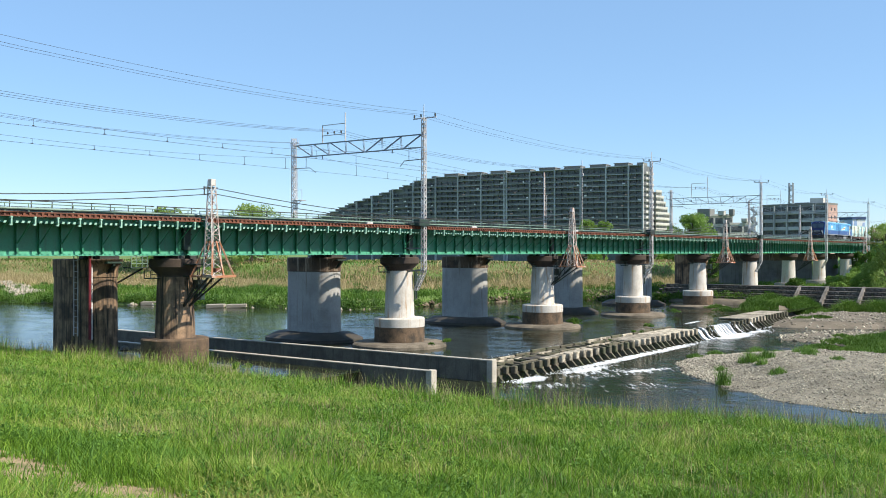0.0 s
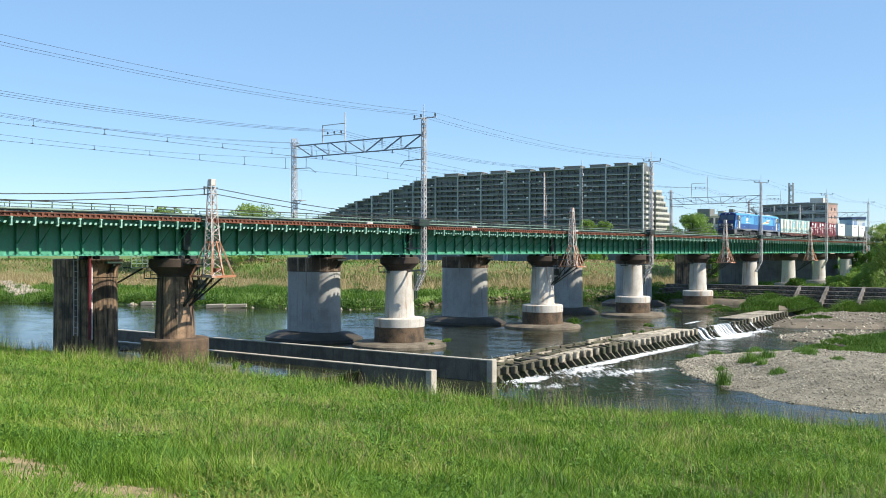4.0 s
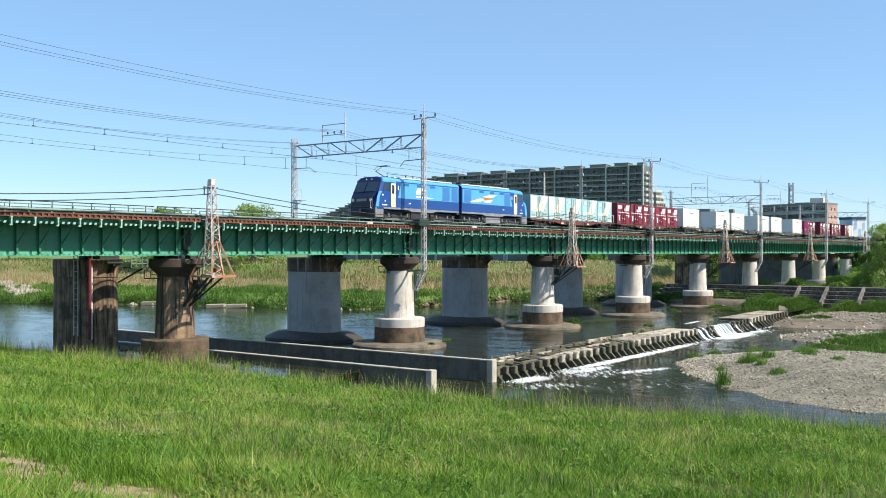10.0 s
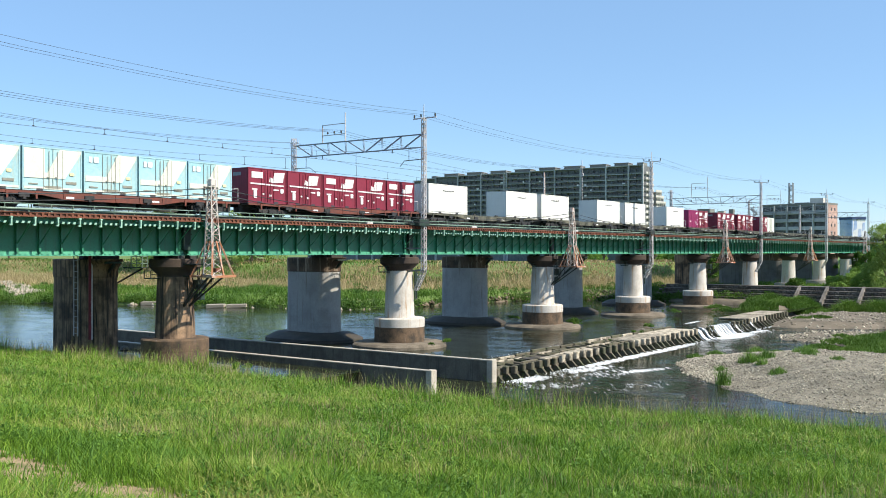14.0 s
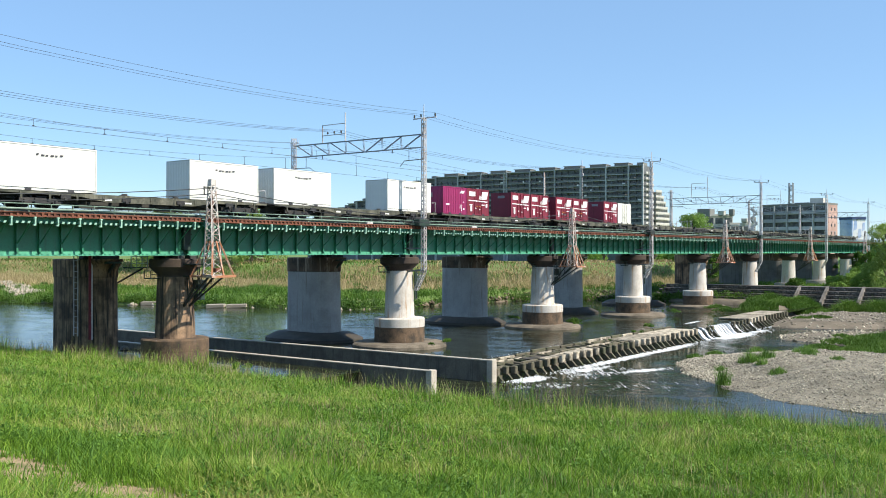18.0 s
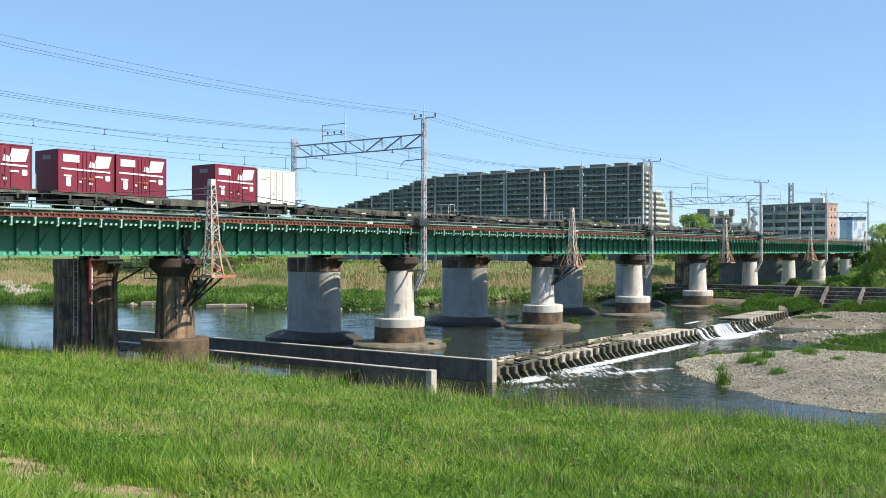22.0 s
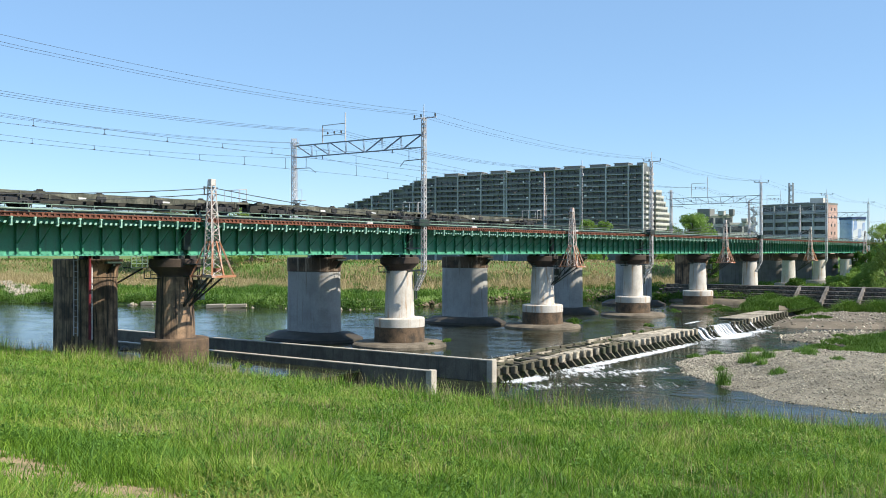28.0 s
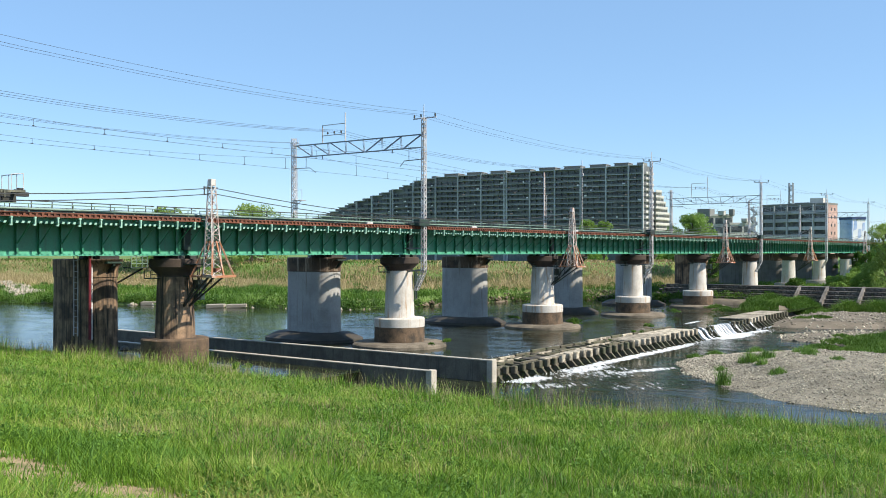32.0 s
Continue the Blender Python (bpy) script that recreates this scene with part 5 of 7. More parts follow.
# ---- cable poles on pier brackets ----
POLE_X = [-8.6, 39.9, 88.55, 135.9, 182.0, 228.0]
POLE_Y = -3.5
ORANGERUST = material("orange_rust_over_paint", (0.46, 0.20, 0.10), 0.8, second=(0.62, 0.50, 0.42), scale=1.6, mix=0.4, fine=14, grain=0.25, bump=0.15)
for i, x in enumerate(POLE_X):
    s = thing("cable_pole", "white lattice cable pole flaking to rust on a bracket", "cable pole", "cable poles")
    part("mast", lattice(Geo(), (x, POLE_Y, 6.7), (x - 0.1, POLE_Y, 12.85), 0.85, 0.3, 14, 0.07, 0.04), FLAKED, s, "white lattice mast flaking to rust")
    part("mast_head", Geo().box(x - 0.28, x + 0.1, POLE_Y - 0.18, POLE_Y + 0.18, 12.45, 12.9, 0.03), FLAKED, s, "rusty mast head")
    part("cable_arm", Geo().beam((x - 0.75, POLE_Y, 12.35), (x + 0.35, POLE_Y, 12.35), 0.07).beam((x - 0.7, POLE_Y, 11.85), (x - 0.7, POLE_Y, 12.4), 0.06).beam((x - 0.7, POLE_Y, 11.85), (x - 0.2, POLE_Y, 12.0), 0.05), DARKSTEEL, s)
    for dx, dy in ((-0.9, 1.0), (-0.9, -1.0), (0.9, -1.0), (0.9, 1.0), (0.0, 1.05), (0.0, -1.05)):
        part("raking_leg", Geo().beam((x + dx, POLE_Y + dy, 6.65), (x + dx * 0.3, POLE_Y + dy * 0.3, 8.9), 0.1), ORANGERUST, s, "rusty raking leg")
    part("base_frame", Geo().beam((x - 1.0, POLE_Y - 1.05, 6.62), (x + 1.0, POLE_Y - 1.05, 6.62), 0.14).beam((x - 1.0, POLE_Y + 1.05, 6.62), (x + 1.0, POLE_Y + 1.05, 6.62), 0.14)
         .beam((x - 0.9, POLE_Y - 1.05, 6.62), (x - 0.9, POLE_Y + 1.05, 6.62), 0.12).beam((x + 0.9, POLE_Y - 1.05, 6.62), (x + 0.9, POLE_Y + 1.05, 6.62), 0.12).beam((x, POLE_Y - 1.05, 6.62), (x, POLE_Y + 1.05, 6.62), 0.12), ORANGERUST, s, "rusty base frame")
    part("box", Geo().box(x - 0.15, x + 0.35, POLE_Y - 0.4, POLE_Y - 0.1, 6.9, 7.15, 0.02), RUST, s)
    for dy in (-0.45, 0.45):
        b = Geo()
        for dx in (-0.7, 0.5):
            b.beam((x + dx, POLE_Y + dy, 6.6), (x + dx * 0.5 - 0.15, -1.2, 6.6), 0.1).beam((x + dx, POLE_Y + dy, 6.6), (x + dx * 0.4 - 0.2, -1.15, 4.6), 0.1)
            for k in range(1, 4):
                t = k / 4
                b.beam((x + dx, POLE_Y + (2.3) * t, 6.6), (x + dx * 0.7 - 0.1 * t, POLE_Y + 2.35 * t, 6.6 - 2.0 * t), 0.05)
        part("bracket", b, DARKSTEEL, s, "dark bracket truss to the pier")
for z in (12.32, 11.95):
    for dy in (0.0,):
        line_wire("signal_cable", "thick dark cable sagging between poles", POLE_Y - 0.1, z, 1.3, 0.028, POLE_X, 14)

# ---- fittings on piers and deck ----
REDPIPE = material("dull_red_pipe_paint", (0.25, 0.02, 0.035), 0.6, fine=10, grain=0.15)
for x in PIER_X[1:8]:
    jc = thing("joint_cover", "dark steel cover over the joint between two girders", "cover", "girder joints")
    part("cover_plate", Geo().box(x - 0.3, x + 0.25, -1.3, -1.02, 8.3, 9.75, 0.02), FIT, jc)
    for z in (8.75, 9.3):
        part("cover_strap", Geo().box(x - 0.36, x + 0.31, -1.34, -1.28, z, z + 0.09, 0.01), FIT, jc)
    if x in PIER_X[3:8:2]:
        an = thing("mast_anchor", "dark hanging cable frame between mast foot and pier", "cable frame", "mast anchors")
        part("frame", Geo().box(x + 0.42, x + 0.5, -1.42, -1.3, 4.1, 6.6, 0.01).box(x + 0.8, x + 0.88, -1.3, -1.18, 4.1, 6.5, 0.01).beam((x + 0.46, -1.36, 4.15), (x + 0.84, -1.24, 4.15), 0.06).beam((x + 0.46, -1.36, 5.2), (x + 0.84, -1.24, 5.2), 0.06), FIT, an)
        part("cable_box", Geo().box(x + 0.5, x + 0.82, -1.45, -1.2, 5.3, 6.4, 0.03), FIT, an, "dark cable box")
        for z in (5.5, 5.85, 6.2):
            part("insulator", Geo().tube((x + 0.62, -1.46, z), (x + 0.62, -1.54, z), 0.05, n=8), GALV, an)
    ld = thing("service_ledge", "small dark railed ledge beside the pier cap", "ledge", "pier ledges")
    part("ledge_floor", Geo().box(x - 1.85, x - 1.05, 0.1, 0.8, 6.42, 6.5), FIT, ld)
    part("ledge_rail", Geo().beam((x - 1.85, 0.1, 6.95), (x - 1.3, 0.1, 6.95), 0.05).beam((x - 1.85, 0.1, 6.72), (x - 1.1, 0.1, 6.72), 0.05).beam((x - 1.85, 0.1, 6.45), (x - 1.85, 0.1, 6.95), 0.05).beam((x - 1.85, 0.8, 6.45), (x - 1.85, 0.8, 6.95), 0.05).beam((x - 1.85, 0.1, 6.95), (x - 1.85, 0.8, 6.95), 0.05), FIT, ld)
for i, x in enumerate(PIER_X[1:8], 1):
    if i not in (2, 4, 6):
        continue
    hw = thing("pier_fitting", "dark cable boxes and ladder fixed to the bridge pier", "pier fitting", "pier fittings")
    y = -1.35
    part("ladder", Geo().beam((x + 0.75, y - 0.05, 5.4), (x + 0.75, y - 0.05, 8.0), 0.05).beam((x + 1.1, y + 0.2, 5.4), (x + 1.1, y + 0.2, 8.0), 0.05), FIT, hw)
    for k in range(6):
        part("rung", Geo().beam((x + 0.75, y - 0.05, 5.5 + k * 0.42), (x + 1.1, y + 0.2, 5.5 + k * 0.42), 0.03), FIT, hw)
    part("cable_box", Geo().box(x + 0.5, x + 1.15, -1.75, -1.15, 5.7, 6.35, 0.03), FIT, hw)
    part("cable_box", Geo().box(x + 0.62, x + 1.2, -1.6, -1.1, 5.0, 5.45, 0.03), FIT, hw)
    part("service_deck", Geo().box(x - 0.6, x + 0.5, -2.9, -1.3, 7.35, 7.42), FIT, hw)
for x, w in ((70.9, 0.8), (56.2, 0.7), (91.0, 0.6), (143.5, 0.7)):
    solo("cable_box", Geo().box(x, x + w, -2.6, -2.36, 10.41, 10.58, 0.02), GALV, "pale grey cable box on the bridge walkway", "cable box", "walkway boxes")
for x in (62.2, 109.2, 152.8):
    j = thing("mast_clamp", "dark steel clamp holding the mast to the bridge", "clamp", "mast clamps")
    part("clamp_plate", Geo().box(x - 1.1, x + 1.2, -3.1, -2.3, 10.42, 10.6, 0.04).box(x - 0.5, x + 0.9, -3.6, -2.9, 10.35, 10.95, 0.05), FIT, j)
    part("clamp_arm", Geo().beam((x - 1.5, -2.5, 10.5), (x + 1.9, -2.5, 10.7), 0.12).beam((x + 0.2, -3.0, 10.9), (x + 1.8, -2.5, 10.6), 0.08), FIT, j)
# pipes and ladder on the brown pier of the second track
pp = thing("pier_pipes", "white and dull red pipes strapped to the brown pier", "pipe")
for dx, r, m in ((-1.15, 0.07, GALV), (-1.3, 0.1, REDPIPE)):
    part("pipe", Geo().tube((39.65 + dx, 10.3 - 2.55, 2.0), (39.65 + dx, 10.3 - 2.55, 8.0), r, n=8), m, pp)
part("ladder_rungs", Geo().beam((38.15, 8.9, 2.2), (38.15, 8.9, 8.0), 0.05).beam((38.15, 9.4, 2.2), (38.15, 9.4, 8.0), 0.05), GALV, pp)
for k in range(14):
    part("rung", Geo().beam((38.15, 8.9, 2.4 + 0.4 * k), (38.15, 9.4, 2.4 + 0.4 * k), 0.03), GALV, pp)
bk = thing("inspection_basket", "pale green railed basket on the brown pier", "basket")
part("basket_floor", Geo().box(41.2, 42.6, 7.0, 8.0, 7.0, 7.08), FIT, bk)
g = Geo()
for z in (7.35, 7.6, 7.85):
    g.beam((41.2, 7.0, z), (42.6, 7.0, z), 0.05).beam((42.6, 7.0, z), (42.6, 8.0, z), 0.05)
for x in (41.2, 41.66, 42.13, 42.6):
    g.beam((x, 7.0, 7.05), (x, 7.0, 7.88), 0.05)
part("basket_rail", g, PALE, bk)
part("basket_brace", Geo().beam((42.5, 7.4, 7.0), (40.9, 8.3, 5.9), 0.12), DARKSTEEL, bk)


# ---- town behind the far bank ----
FLATGREY = material("grey_apartment_concrete", (0.22, 0.23, 0.215), 0.85, second=(0.18, 0.185, 0.175), scale=0.05, fine=0.8, grain=0.12, bump=0)
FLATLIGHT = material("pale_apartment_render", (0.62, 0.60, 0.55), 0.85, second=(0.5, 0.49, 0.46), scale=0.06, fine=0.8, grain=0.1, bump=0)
WINDOW = material("dark_apartment_window", (0.035, 0.042, 0.045), 0.25, second=(0.12, 0.13, 0.13), scale=0.25, mix=0.5, fine=1.1, grain=0.5, bump=0, each=0.5)
PINK = material("pinkish_render", (0.55, 0.36, 0.31), 0.85, scale=0.1, fine=1, grain=0.1, bump=0)
FLATWHITE = material("white_cladding", (0.78, 0.79, 0.80), 0.6, second=(0.7, 0.72, 0.75), scale=0.1, fine=1, grain=0.05, bump=0)
PANELDARK = material("dark_blue_cladding", (0.04, 0.08, 0.2), 0.6, fine=1, grain=0.1, bump=0)
# Facade grey darkened for its shaded side; the sunlit end gets pale render.
SHADEGREY = material("shaded_grey_balcony_concrete", (0.165, 0.178, 0.185), 0.85, second=(0.125, 0.135, 0.14), scale=0.12, fine=0.9, grain=0.25, bump=0, each=0.2)
FINGREY = material("fin_concrete", (0.46, 0.48, 0.50), 0.85, scale=0.05, fine=0.8, grain=0.1, bump=0)
PANELBLUE = material("pale_blue_cladding", (0.30, 0.42, 0.66), 0.6, second=(0.62, 0.68, 0.8), scale=0.12, fine=1, grain=0.1, bump=0)


def apartment_slab(name, origin, along, out, edges, fins, storey, height, label, depth=13.0, fin=0.75):
    """A long balcony block. origin: its near lower corner; along: the facade's way; out: its normal; edges: where the bays part; height: storeys at a place along it."""
    ob = thing(name, label, "apartment building")
    a, o = Vector((*along, 0)).normalized(), Vector((*out, 0)).normalized()
    ob.matrix_world = Matrix(((a.x, o.x, 0, origin[0]), (a.y, o.y, 0, origin[1]), (0, 0, 1, origin[2]), (0, 0, 0, 1)))
    for x in fins:
        part("fin", Geo().box(x - fin / 2, x + fin / 2, 0.0, 1.55, -6, height(x) * storey + 0.4), FINGREY, ob, "paler vertical fin")
    for e0, e1 in zip(edges, edges[1:]):
        bay = e1 - e0
        tall = height((e0 + e1) / 2)
        h = tall * storey
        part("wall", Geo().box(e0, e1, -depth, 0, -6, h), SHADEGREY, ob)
        part("cornice", Geo().box(e0, e1, -0.2, 1.4, h - 0.15, h + 0.25), FINGREY, ob)
        if bay > 9:
            house = part("roof_house", Geo().box(e0 + 0.8, e0 + bay * 0.68, -depth * 0.6, -1.0, h, h + 1.8), FLATGREY, ob, "grey rooftop stair house")
            part("house_roof", Geo().box(e0 + 0.5, e0 + bay * 0.72, -depth * 0.63, -0.6, h + 1.8, h + 2.0), FINGREY, house)
        else:
            part("roof_house", Geo().box(e0 + 0.6, e0 + bay * 0.5, -depth * 0.6, -1.0, h, h + 1.6), FLATGREY, ob, "grey rooftop stair house")
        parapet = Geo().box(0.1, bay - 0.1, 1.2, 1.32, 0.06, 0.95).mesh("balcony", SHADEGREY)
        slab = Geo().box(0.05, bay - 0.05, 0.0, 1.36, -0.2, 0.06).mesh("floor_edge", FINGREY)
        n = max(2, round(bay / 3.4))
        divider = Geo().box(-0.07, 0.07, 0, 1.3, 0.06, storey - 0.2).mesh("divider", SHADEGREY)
        pane = Geo().box(0.35, bay / n - 0.35, 0.0, 0.06, 0.15, storey - 0.75).mesh("window", WINDOW)
        for k in range(5, int(tall)):
            part("balcony", parapet, SHADEGREY, ob, at=(e0, 0, k * storey))
            part("floor_edge", slab, FINGREY, ob, at=(e0, 0, k * storey))
            if k < 7:
                continue
            for q in range(n):
                part("window", pane, WINDOW, ob, at=(e0 + q * bay / n, 0, k * storey))
                if q:
                    part("divider", divider, SHADEGREY, ob, at=(e0 + q * bay / n, 0, k * storey))
            if rnd.random() < 0.3:
                x = e0 + rnd.uniform(0.6, max(0.7, bay - 2.6))
                part("laundry", Geo().box(x, x + rnd.uniform(0.8, 1.8), 1.36, 1.42, k * storey + 0.5, k * storey + 1.2), rnd.choice((FLATWHITE, FLATWHITE, PINK)), ob, "bedding hung over the balcony")
    for k in range(5, int(height(0))):
        for y0, y1 in ((-depth + 0.5, -depth * 0.72), (-depth * 0.62, -depth * 0.36), (-depth * 0.26, -0.4)):
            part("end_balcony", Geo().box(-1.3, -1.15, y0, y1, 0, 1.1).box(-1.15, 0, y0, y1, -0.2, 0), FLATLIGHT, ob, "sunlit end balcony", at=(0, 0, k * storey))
    return ob


apartment_slab("apartment_building", (443.5, 146.5, 2.5), (-13, 111), (-111, -13),
               [0.0, 7.6, 19.7, 33.7, 48.3, 62.8, 77.4, 92.4, 107.1, 121.7, 129.2, 136.6, 144.0, 151.4, 158.4, 165.4, 170.9, 176.4, 183.2, 190.2, 197, 204, 214.2],
               [0.2, 7.6, 19.7, 33.7, 48.3, 62.8, 76.7, 78.1, 92.4, 107.1, 121.7, 136.6, 150.7, 152.1, 165.4, 176.4], 2.85,
               lambda x: float(np.interp(x, [0, 60, 120, 132, 145, 158, 170, 182, 195, 214], [17.5, 17.2, 16.9, 16.5, 15.0, 14.0, 13.0, 12.0, 10.4, 8.2])),
               "long grey stepped apartment block with stacked balconies", 14)
wing = thing("apartment_wing", "sunlit white stepped end wing of the apartment block", "apartment building")
for k in range(13):
    reach = 26 - max(0, k - 5) * 2.6
    z = 2.5 + k * 2.85
    part("floor_slab", Geo().box(458, 458 + reach, 146.2, 158, z + 2.5, z + 2.85), FLATLIGHT, wing)
    part("parapet", Geo().box(458, 458 + reach, 146.0, 146.2, z + 2.85, z + 3.9), FLATLIGHT, wing)
    part("recess", Geo().box(458.3, 457.8 + reach, 148.2, 157.5, z, z + 2.5), WINDOW, wing)
    for q in range(5):
        x = 458 + reach * (q + 1) / 5
        part("pillar", Geo().box(x - 0.35, x, 146.2, 148.2, z, z + 2.5), FLATLIGHT, wing)

# lower blocks by the line
def block(name, label, centre, along, width, depth, base, storeys, storey, mat, side, frame_bays=0, group=""):
    ob = thing(name, label, "building", group)
    a = Vector((*along, 0)).normalized()
    o = Vector((a.y, -a.x, 0))
    if o.dot(Vector((EYE[0] - centre[0], EYE[1] - centre[1], 0))) < 0:
        o = -o
    ob.matrix_world = Matrix(((a.x, o.x, 0, centre[0]), (a.y, o.y, 0, centre[1]), (0, 0, 1, base), (0, 0, 0, 1)))
    H = storeys * storey
    part("wall", Geo().box(-width / 2, width / 2, -depth, 0, -4, H), mat, ob)
    part("parapet", Geo().box(-width / 2 - 0.2, width / 2 + 0.2, -depth - 0.2, 0.2, H, H + 0.7), mat, ob)
    n = max(2, frame_bays or int(width / 3.2))
    for k in range(storeys):
        for i in range(n):
            x0, x1 = -width / 2 + width * i / n + 0.35, -width / 2 + width * (i + 1) / n - 0.35
            wdw = part("window", Geo().box(x0, x1, 0, 0.07, k * storey + 0.5, k * storey + storey - 0.6), WINDOW, ob)
        if frame_bays:
            part("balcony", Geo().box(-width / 2, width / 2, 1.1, 1.25, k * storey, k * storey + 0.9).box(-width / 2, width / 2, 0, 1.4, k * storey - 0.5, k * storey + 0.25), FINGREY, ob, "pale floor band with parapet")
    if frame_bays:
        for i in range(n + 1):
            x = -width / 2 + width * i / n
            part("pillar", Geo().box(x - 0.3, x + 0.3, 1.0, 1.6, -4, H), FINGREY, ob, "paler concrete pillar")
    if side:
        part("end_wall", Geo().box(width / 2, width / 2 + 0.12, -depth + 0.1, -0.1, -4, H), side, ob, "sunlit end wall")
        for k in range(storeys):
            for q in (0.3, 0.65):
                part("window", Geo().box(width / 2 + 0.1, width / 2 + 0.2, -depth * q - 1, -depth * q, k * storey + 0.8, k * storey + 2), WINDOW, ob)
    return ob


block("apartment_building", "grey five-storey apartment building with framed balconies and pink end", (395.8, 58.7), (-2.8, -21.6), 27.2, 10, 7.95, 6, 3.23, FLATGREY, PINK, 5)
solo("roof_house", Geo().box(397.5, 402.5, 47.8, 53, 26.6, 30.2), FLATLIGHT, "pale plant house on the apartment roof", "roof house", "roof houses")
solo("roof_house", Geo().box(399.4, 404.4, 54, 59.7, 26.6, 28.6), FLATGREY, "grey plant house on the apartment roof", "roof house", "roof houses")
block("office_building", "low stepped cream and grey office building", (323, 66), (14.7, -19.9), 13, 12, 1.6, 6, 3.2, FLATLIGHT, None)
solo("roof_house", Geo().box(321, 326, 67, 71.5, 20.5, 23.4), FLATGREY, "grey plant house on the office roof", "roof house", "roof houses")
block("office_building", "small pale office building beside the railway", (327.9, 57.5), (14.7, -19.9), 9, 10, 1.8, 5, 3.2, FLATLIGHT, None)
for x, y, w, h, mat, label in ((322.0, 63.0, 2.2, 1.8, FLATLIGHT, "pale water tank on the office roof"), (325.0, 60.5, 1.6, 2.4, FLATGREY, "grey plant box on the office roof"), (328.5, 57.0, 2.0, 1.5, FLATLIGHT, "pale plant box on the small office roof"), (330.5, 54.6, 1.4, 1.9, FLATGREY, "grey lift head on the small office roof")):
    z = 20.8 if y > 60 else 18.5
    tank = thing("roof_tank", label, "roof tank", "roof plant", at=(x, y, z))
    part("tank_body", Geo().box(-w / 2, w / 2, -w / 2, w / 2, 0.25, h, 0.08), mat, tank)
    part("tank_base", Geo().box(-w / 2 + 0.2, w / 2 - 0.2, -w / 2 + 0.2, w / 2 - 0.2, 0.0, 0.3), FLATGREY, tank)
wh = thing("warehouse", "white clad warehouse with pale blue panels", "warehouse")
wh.scale = (0.6, 0.6, 1.0)
wh.location, wh.rotation_euler = (320.9, 17.9, 6.0), (0, 0, math.atan2(-0.64, 0.77))
part("wall", Geo().box(-3.4, 4.2, 0, 10, -4, 12.6), FLATWHITE, wh)
part("roof_edge", Geo().box(-4.4, 4.5, -0.4, 10.3, 12.6, 13.4), PANELDARK, wh, "dark blue roof edge")
part("side_wall", Geo().box(-4.2, -3.4, 0, 10, -4, 12.6), PANELBLUE, wh)
for x0, x1, z0, z1 in ((-3.2, -1.0, 9, 12.2), (-0.6, 1.6, 6.4, 9.6), (2.0, 3.9, 8.8, 11.6), (-2.8, -0.4, 3.6, 6.2), (1.8, 3.8, 3.0, 6.0)):
    part("panel", Geo().prism([(x0, z0), (x1, z0 + 0.6), (x1, z1), (x0 + 0.5, z1)], -0.1, 0.02), PANELBLUE, wh, "pale blue panel")
block("apartment_building", "distant white tower block top", (560, 620), (-10, 5), 12, 10, 0, 12, 3.4, FLATLIGHT, FLATLIGHT)
st = thing("spiral_stair", "dark steel spiral fire stair beside the building", "stair")
part("newel", Geo().tube((321.3, 51.6, 4), (321.3, 51.6, 24), 0.2, n=8), GALV, st)
for k in range(5):
    part("flight", Geo().beam((320.7, 52.5, 6 + k * 3.4), (321.9, 50.7, 7.7 + k * 3.4), 0.5, 0.7).beam((321.9, 50.7, 7.7 + k * 3.4), (320.7, 52.5, 9.4 + k * 3.4), 0.5, 0.7), BEAMGREY, st)
part("stair_frame", Geo().tube((320.5, 52.8, 4), (320.5, 52.8, 24), 0.12, n=6).tube((322.1, 50.4, 4), (322.1, 50.4, 24), 0.12, n=6), GALV, st)
tw = thing("steel_tower", "pale lattice transmission tower far behind the buildings", "tower")
part("tower_frame", lattice(Geo(), (441.9, 73, 2), (441.9, 73, 40), 2.2, 1.6, 16, 0.3, 0.2), BEAMGREY, tw)

# ---- stepped revetment on the far bank ----
STEPEDGE = material("worn_step_concrete", (0.25, 0.22, 0.19), 0.9, second=(0.13, 0.115, 0.095), scale=0.5, fine=4, grain=0.3, bump=0.4)
RUBBLE = material("rubble_stone", (0.17, 0.15, 0.125), 0.92, second=(0.09, 0.08, 0.065), scale=0.8, fine=5, grain=0.35, bump=0.6, each=0.3)
rv = thing("revetment", "stepped grey stone revetment on the far bank", "revetment", kind="structure")
for k, z in enumerate((0.3, 0.9, 1.5, 2.1, 2.7)):
    x = 149.4 + k * 0.95
    part("tier", Geo().box(x + 0.12, x + 6, -62, 13, -1.5, z - 0.12), DAMP, rv)
    part("coping", Geo().box(x, x + 0.4, -62, 13, z - 0.13, z, 0.03), STEPEDGE, rv, "worn pale coping")
stone_mesh = Geo().lathe([(0.25, -0.16), (0.4, 0.0), (0.3, 0.14)], 6, sx=0.5, sy=1.0).mesh("stone", RUBBLE)
for k, z in enumerate((0.2, 0.8, 1.4, 2.0, 2.6)):
    for i in range(58):
        ob = part("stone", stone_mesh, RUBBLE, rv, at=(149.5 + k * 0.95, -32 + i * 0.8 + rnd.uniform(-.1, .1), z - 0.25))
        ob.rotation_euler = (rnd.uniform(-.4, .4), rnd.uniform(-.3, .3), rnd.uniform(-.2, .2))
for y in (-9.4, -13.6, -18.9):
    part("rib", Geo().prism([(148.9, -0.6), (148.9, 0.5), (153.4, 2.85), (154, -0.6)], y - 0.22, y + 0.22), STEPEDGE, rv, "sloping concrete rib")


